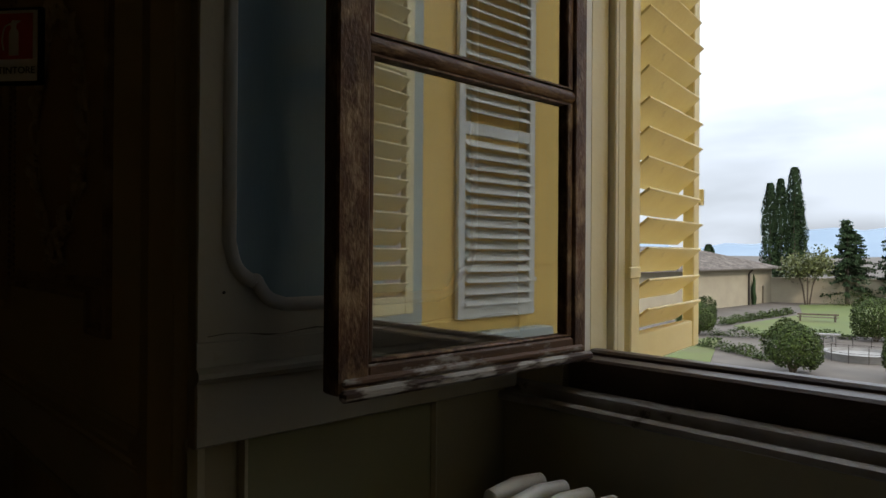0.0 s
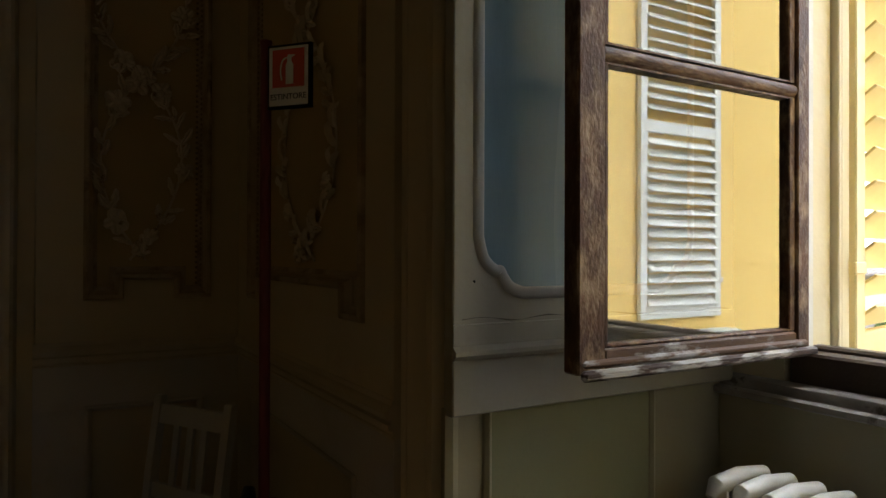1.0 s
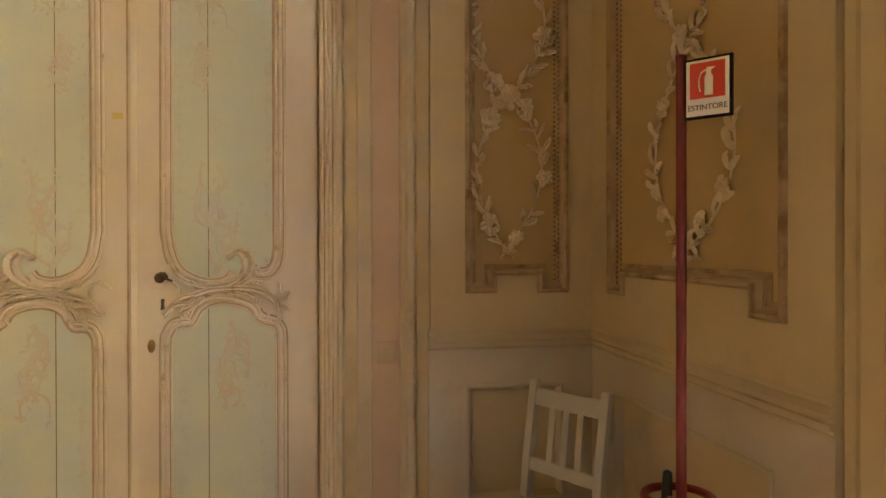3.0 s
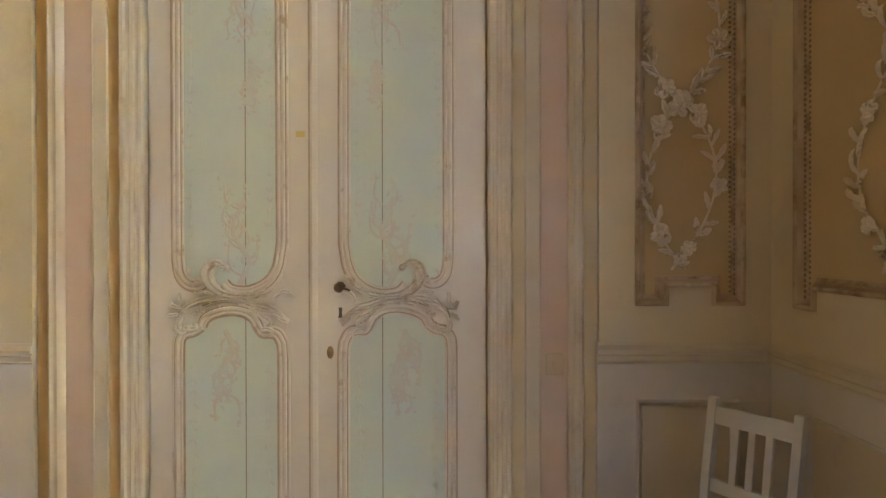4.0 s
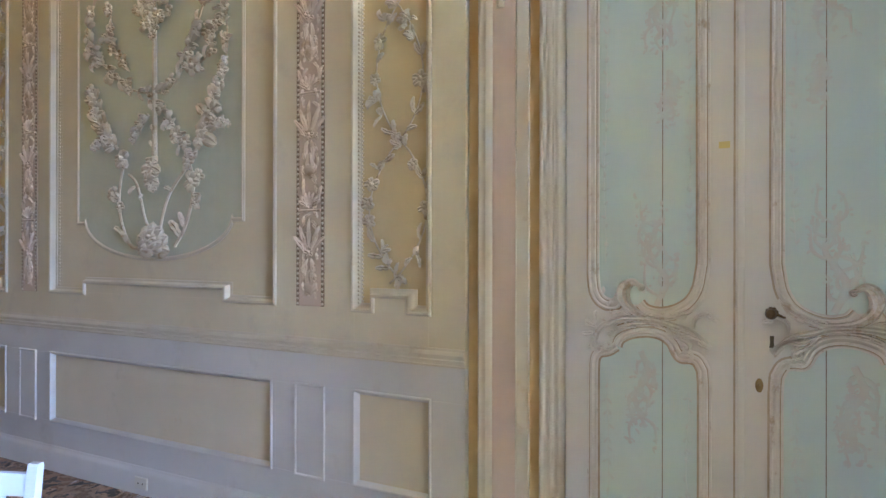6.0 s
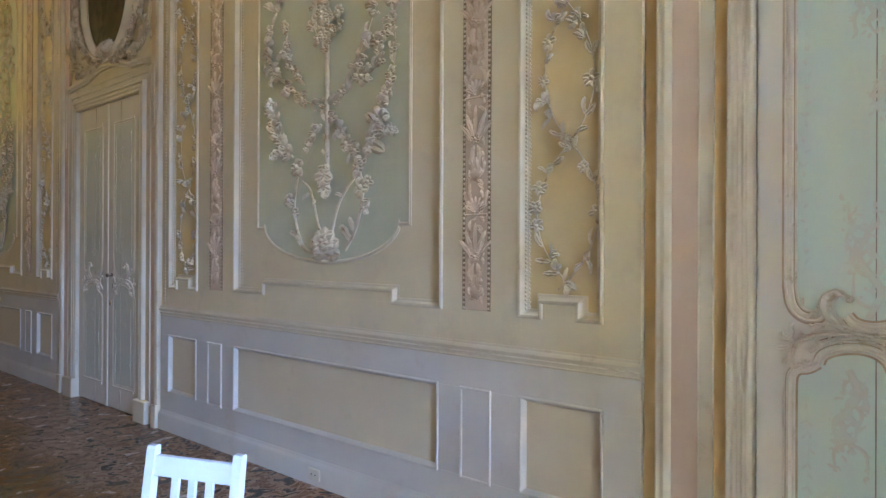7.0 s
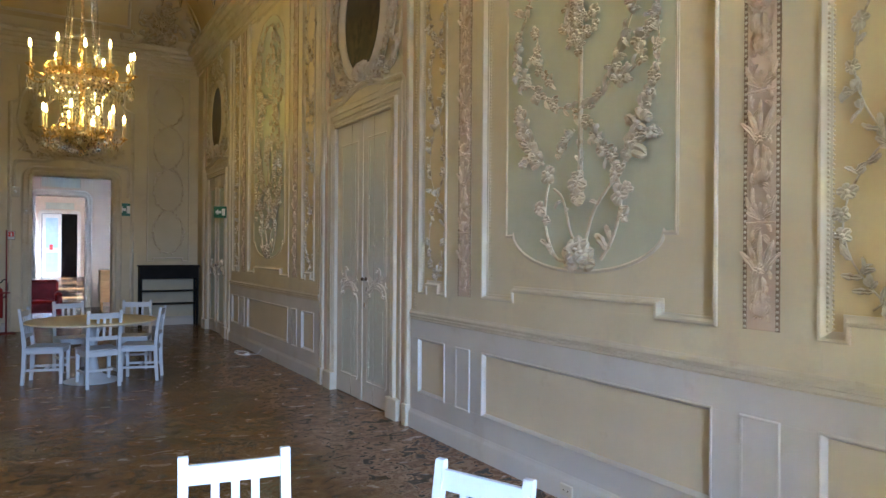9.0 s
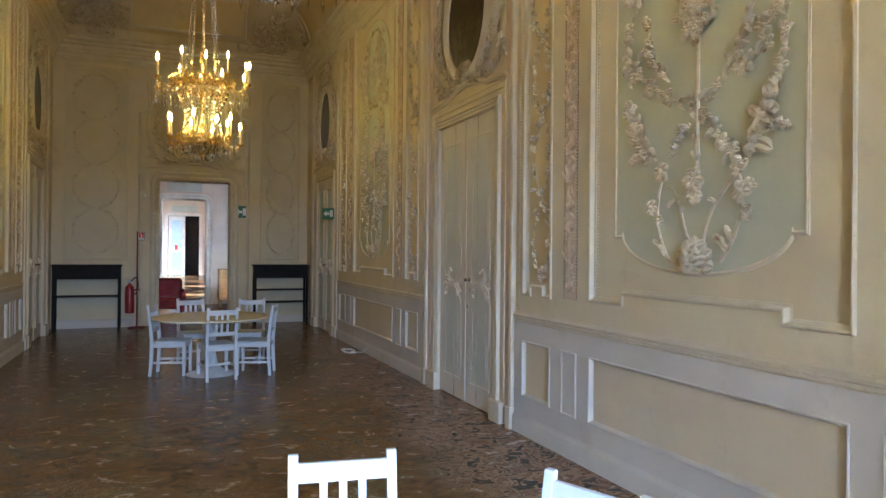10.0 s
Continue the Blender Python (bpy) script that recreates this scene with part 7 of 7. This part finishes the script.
def leaves(rng, n, place, size, flat=0.0):
    """Many small leaf cards; place(rng) gives a point and an outward direction."""
    acc = Acc()
    for _ in range(n):
        p, out = place(rng)
        d = (Vector(out) + Vector((rng.gauss(0, 0.5), rng.gauss(0, 0.5), rng.gauss(0.1, 0.5)))).normalized()
        s = d.orthogonal().normalized()
        s.rotate(Matrix.Rotation(rng.uniform(0, 6.28), 3, d))
        t = d.cross(s)
        k = size * rng.uniform(0.6, 1.4)
        p = Vector(p)
        acc.add([tuple(p - s * k * 0.45), tuple(p + t * k * 0.8 + d * k * 0.2), tuple(p + s * k * 0.45), tuple(p - t * k * 0.8 + d * k * 0.2)], [(0, 1, 2, 3)])
    return acc


def bush(x, y, r, h, seed, label):
    thing = empty("bush", pose(x, y, GROUND))
    rng = random.Random(seed)
    lumps = [(rng.uniform(0, 6.28), rng.uniform(-0.6, 1.2), rng.uniform(0.1, 0.22)) for _ in range(14)]

    def place(g):
        a, b = g.uniform(0, 6.28), math.asin(g.uniform(-0.75, 1.0))
        q = 1.0 + sum(k * math.exp(-8 * ((1 - math.cos(a - la)) + (b - lb) ** 2 * 0.5)) for la, lb, k in lumps)
        q *= g.uniform(0.72, 1.02) ** 0.6
        d = (math.cos(a) * math.cos(b), math.sin(a) * math.cos(b), math.sin(b))
        return (d[0] * r * q * 0.92, d[1] * r * q * 0.92, h * 0.5 + d[2] * h * 0.5 * q), d

    part("foliage", leaves(rng, 7000, place, 0.085), LEAF, thing, "dense dark green leaves", smooth=0)
    acc = Acc()
    for k in range(6):
        a = 6.28 * k / 6
        acc.tube([(0.1 * math.cos(a), 0.1 * math.sin(a), 0), (0.5 * r * math.cos(a), 0.5 * r * math.sin(a), h * 0.6)], [0.06, 0.02], 6)
    part("stem", acc, BARK, thing)
    return tagged(thing, label, "bush", group="clipped garden bushes")


bush(36.4, 12.95, 1.22, 2.45, 1, "rounded evergreen bush beside the gravel path")
bush(48.0, 23.6, 1.4, 2.4, 2, "dark evergreen bush before the white building")
bush(53.4, 13.6, 1.5, 2.9, 3, "rounded evergreen bush behind the fountain")
bush(37.8, 8.15, 1.2, 2.7, 4, "rounded evergreen bush beside the fountain")


def cypress(x, y, r, h, seed):
    thing = empty("cypress_tree", pose(x, y, GROUND))
    rng = random.Random(seed)
    ph = [rng.uniform(0, 6.28) for _ in range(6)]

    def place(g):
        t = g.random() ** 0.85
        a = g.uniform(0, 6.28)
        w = r * min(1.0, 0.55 + 2.2 * t) * (1 - max(0, t - 0.55) ** 1.6 * 2.6) ** 1.0
        w = max(w, 0.1) * (0.86 + 0.16 * math.sin(3 * a + ph[0] + 9 * t) + 0.12 * math.sin(5 * a + ph[1] - 17 * t)) * g.uniform(0.75, 1.05)
        return (w * math.cos(a), w * math.sin(a), 0.6 + (h - 0.6) * t), (math.cos(a), math.sin(a), 0.9)

    part("crown", leaves(rng, 7000, place, 0.21), DARK_LEAF, thing, "dense dark upright foliage", smooth=0)
    acc = Acc()
    acc.tube([(0, 0, 0), (0, 0, h * 0.5), (0, 0, h * 0.97)], [0.25, 0.16, 0.03], 8)
    part("trunk", acc, BARK, thing)
    return tagged(thing, "tall dark cypress behind the garden wall", "tree", group="cypress trees")


for x, y, r, h, sd in ((104.8, 40.2, 1.35, 16.4, 1), (105.6, 39.0, 1.45, 17.0, 2), (106.2, 37.3, 1.65, 18.6, 3), (110.0, 38.2, 1.4, 15.0, 4), (112.0, 53.0, 1.3, 7.4, 5)):
    cypress(x, y, r, h, sd)


def conifer(x, y, r, h, seed):
    thing = empty("conifer_tree", pose(x, y, GROUND))
    rng = random.Random(seed)
    crown, limbs = Acc(), Acc()
    limbs.tube([(0, 0, 0), (0, 0, h)], [0.28, 0.03], 8)
    z = 1.4
    while z < h - 0.3:
        for k in range(6):
            a = rng.uniform(0, 6.28)
            ln = r * (1 - (z - 1.0) / h) * rng.uniform(0.75, 1.15)
            end = (ln * math.cos(a), ln * math.sin(a), z - 0.25 * ln + 0.25)
            limbs.tube([(0, 0, z), end], [0.05, 0.012], 5)

            def place(g):
                t = g.uniform(0.2, 1.05)
                return (end[0] * t + g.gauss(0, 0.14), end[1] * t + g.gauss(0, 0.14), z + (end[2] - z) * t + g.gauss(0, 0.08)), (math.cos(a), math.sin(a), 0.3)

            b = leaves(rng, 46, place, 0.24)
            crown.add(b.v, b.f)
        z += rng.uniform(0.32, 0.5)
    part("crown", crown, DARK_LEAF, thing, "layered dark needles", smooth=0)
    part("trunk", limbs, BARK, thing)
    return tagged(thing, "dark layered conifer by the garden wall", "tree", group="conifers")


conifer(90.5, 25.9, 2.9, 10.0, 1)
conifer(91.5, 20.6, 3.4, 12.4, 2)
conifer(120.0, 33.0, 4.0, 9.5, 3)

young = empty("young_tree", pose(85.5, 28.6, GROUND))
rng = random.Random(8)
acc, crown = Acc(), Acc()
for k in range(6):
    a = 6.28 * k / 6 + 0.3
    top = (1.5 * math.cos(a), 1.5 * math.sin(a), 4.4 + rng.uniform(-0.4, 0.8))
    acc.tube([(0.25 * math.cos(a), 0.25 * math.sin(a), 0), (0.6 * math.cos(a), 0.6 * math.sin(a), 2.2), top], [0.09, 0.07, 0.03], 6)
    b = leaves(rng, 420, lambda g, c=top: (((c[0] + g.gauss(0, 0.62)), c[1] + g.gauss(0, 0.62), c[2] + g.gauss(0.1, 0.6)), (g.gauss(0, 1), g.gauss(0, 1), 0.6)), 0.24)
    crown.add(b.v, b.f)
part("trunk", acc, BARK, young)
part("crown", crown, LIGHT_LEAF, young, "airy yellow-green leaves", smooth=0)
tagged(young, "young many-stemmed tree with yellow-green leaves", "tree")


def hedge(pts, w, h, seed, label):
    rng = random.Random(seed)
    p = np.array(pts, float)
    seg = np.hypot(*(np.diff(p, axis=0).T))
    run = np.concatenate(([0], np.cumsum(seg)))

    def place(g):
        d = g.uniform(0, run[-1])
        x, y = np.interp(d, run, p[:, 0]), np.interp(d, run, p[:, 1])
        gap = 0.25 + 0.75 * abs(math.sin(d * 1.1 + seed))
        return (x + g.uniform(-w, w), y + g.uniform(-w, w), GROUND + g.uniform(0.05, h * gap)), (g.gauss(0, 0.6), g.gauss(0, 0.6), 1)

    tagged(part("box_hedge", leaves(rng, int(run[-1] * 260), place, 0.085), LEAF, smooth=0), label, "hedge", group="low box hedges")


hedge([(54.7, 25.0), (62, 25.2), (71, 25.2)], 0.35, 0.75, 1, "low ragged box hedge along the gravel drive")
hedge([(47.5, 22.6), (48.4, 20.6), (49.5, 18.6)], 0.35, 0.8, 2, "low ragged box hedge at the path")
hedge([(42.0, 20.6), (41.0, 18.3), (38.8, 15.0)], 0.4, 0.75, 3, "low ragged box hedge beside the lawn")
hedge([(52.0, 17.0), (53.5, 14.6), (54.0, 13.0)], 0.3, 0.7, 4, "low box hedge behind the stone bench")
hedge([(86.0, 26.4), (87.5, 23.6)], 1.0, 2.2, 5, "dark shrub against the garden wall")
hedge([(88.5, 21.6), (89.0, 20.6)], 0.6, 1.0, 6, "small shrub against the garden wall")

# long white outbuilding with a hipped tile roof
house = empty("white_outbuilding")
acc = Acc()
acc.box(52.0, 86.5, 33.0, 47.0, GROUND, -0.30)
part("wall", acc, WALL_OUT, house, "weathered white rendered wall", smooth=0)
acc = Acc()
EZ, RZ = -0.28, 2.05
acc.add([(50.5, 32.2, EZ), (87.3, 32.2, EZ), (87.3, 47.8, EZ), (50.5, 47.8, EZ), (50.5, 40.0, RZ), (78.5, 40.0, RZ), (50.5, 32.2, EZ - 0.12), (87.3, 32.2, EZ - 0.12), (87.3, 47.8, EZ - 0.12), (50.5, 47.8, EZ - 0.12)],
        [(0, 1, 5, 4), (1, 2, 5), (2, 3, 4, 5), (3, 0, 4), (9, 8, 7, 6), (0, 6, 7, 1), (1, 7, 8, 2), (3, 9, 6, 0)])
roof = part("roof", acc, TILE, house, "old brown-grey tile roof", smooth=0)
tiles = Acc()
rng = random.Random(12)
for i in range(120):                          # half-round cover tiles on the side that shows
    x = 51.0 + i * 0.305
    z_top = RZ if x < 78.5 else RZ - (x - 78.5) / 8.8 * (RZ - EZ)
    y_top = 32.2 + (z_top - EZ) / (RZ - EZ) * 7.8
    n = max(2, int((y_top - 32.2) / 0.55))
    for j in range(n):
        t0, t1 = j / n, (j + 1.12) / n
        y0, y1 = 32.2 + (y_top - 32.2) * t0, 32.2 + (y_top - 32.2) * min(t1, 1)
        z0, z1 = EZ + (z_top - EZ) * t0 + 0.05, EZ + (z_top - EZ) * min(t1, 1) + 0.01
        q = x + rng.uniform(-0.03, 0.03)
        tiles.add([(q - 0.1, y0, z0), (q, y0, z0 + 0.1), (q + 0.1, y0, z0), (q - 0.08, y1, z1), (q, y1, z1 + 0.08), (q + 0.08, y1, z1)], [(0, 1, 4, 3), (1, 2, 5, 4), (0, 2, 1)])
tagged(part("cover_tiles", tiles, TILE, roof, smooth=0), kind="stuff")
for x in (66.0, 79.5):
    acc = Acc()
    acc.tube([(x, 32.85, GROUND), (x, 32.85, -0.9), (x + 0.1, 32.5, -0.45)], 0.09, 8)
    part("downpipe", acc, IRON, house)
for x, w in ((83.6, 0.35),):
    acc = Acc()
    acc.box(x, x + w, 32.9, 33.05, GROUND, -2.4)
    part("doorway", acc, CRACK, house)
tagged(house, "long white outbuilding with an old hipped tile roof", "building")
acc = Acc()
acc.tube([(80.2, 32.6, GROUND)] + [(80.2 + 0.12 * math.sin(k), 32.6, GROUND + 0.35 * k) for k in range(1, 11)], [0.2, 0.25, 0.3, 0.3, 0.28, 0.26, 0.24, 0.2, 0.16, 0.12, 0.05], 7)
tagged(part("climbing_shrub", acc, DARK_LEAF), "thin dark climber against the white wall", "shrub")

garden_wall = empty("garden_wall")
acc = Acc()
for (xa, ya), (xb, yb) in (((86.5, 33.2), (92.7, 22.4)), ((92.7, 22.4), (99.0, 8.0)), ((99.0, 8.0), (104.0, -6.0))):
    d = Vector((xb - xa, yb - ya)).normalized()
    nx, ny = d.y * 0.25, -d.x * 0.25
    for k in range(2):
        z0, z1, o = ((GROUND, -1.62, 1.0), (-1.62, -1.45, 1.5))[k]
        acc.rings([[(xa - nx * o, ya - ny * o, z0), (xb - nx * o, yb - ny * o, z0), (xb + nx * o, yb + ny * o, z0), (xa + nx * o, ya + ny * o, z0)], [(xa - nx * o, ya - ny * o, z1), (xb - nx * o, yb - ny * o, z1), (xb + nx * o, yb + ny * o, z1), (xa + nx * o, ya + ny * o, z1)]], True)
part("wall", acc, WALL_OUT, garden_wall, "stained grey-white wall with a coping", smooth=0)
tagged(garden_wall, "high plastered garden wall with stained coping", "wall")

# round basin with a railing, bench
basin = empty("fountain_basin", pose(43.6, 11.9, GROUND))
acc = Acc()
acc.lathe([(1.75, 0), (1.85, 0.3), (1.9, 0.42), (1.6, 0.46), (1.55, 0.3), (1.5, 0.28)], 40)
part("rim", acc, STONE, basin, "worn pale stone rim")
acc = Acc()
acc.lathe([(0.02, 0.26), (1.56, 0.27), (1.56, 0.275), (0.02, 0.28)], 40)
part("water", acc, mat("dark_water", (0.02, 0.025, 0.02), None, 0.06, scale=3, bump=0.1), basin, "dark still water")
for k in range(14):
    a = 6.283 * k / 14
    acc = Acc()
    acc.tube([(2.1 * math.cos(a), 2.1 * math.sin(a), 0), (2.1 * math.cos(a), 2.1 * math.sin(a), 1.0)], 0.02, 6)
    part("railing_post", acc, IRON, basin)
for z in (0.55, 0.98):
    acc = Acc()
    acc.tube([(2.1 * math.cos(6.283 * k / 40), 2.1 * math.sin(6.283 * k / 40), z) for k in range(41)], 0.013, 5, False)
    part("railing_bar", acc, IRON, basin)
tagged(basin, "round stone fountain basin with an iron railing", "fountain")
bench = empty("stone_bench", pose(50.6, 15.9, GROUND, 0, 0, 120))
for nm, d in (("slab", (-0.9, 0.9, -0.25, 0.25, 0.42, 0.54)), ("support", (-0.65, -0.45, -0.2, 0.2, 0, 0.42)), ("support", (0.45, 0.65, -0.2, 0.2, 0, 0.42))):
    acc = Acc()
    acc.box(*d, 0.02)
    part(nm, acc, STONE, bench)
tagged(bench, "low pale stone bench by the hedge", "bench")
bench = empty("garden_bench", pose(64.5, 20.8, GROUND, 0, 0, 115))
for nm, d in (("seat", (-1.6, 1.6, -0.2, 0.2, 0.40, 0.46)), ("backrest", (-1.6, 1.6, 0.22, 0.27, 0.6, 0.75)), ("leg", (-1.4, -1.3, -0.2, 0.25, 0, 0.75)), ("leg", (1.3, 1.4, -0.2, 0.25, 0, 0.75))):
    acc = Acc()
    acc.box(*d, 0.01)
    part(nm, acc, BARK, bench)
tagged(bench, "long dark garden bench on the lawn", "bench")

# far hills in haze
acc = Acc()
n = 60
top, bot = [], []
for k in range(n + 1):
    a = radians(-20 + 110 * k / n)
    r = 2200
    h = 44 + 22 * math.sin(k * 0.33 + 1.9) + 13 * math.sin(k * 0.71 + 0.4) + 10 * math.sin(k * 1.9)
    top.append((r * math.cos(a), r * math.sin(a), h))
    bot.append((r * 0.8 * math.cos(a), r * 0.8 * math.sin(a), GROUND - 2))
acc.rings([bot, top], False, False)
tagged(part("backdrop", acc, HILL), "hazy blue hills on the horizon", "hills", kind="structure")
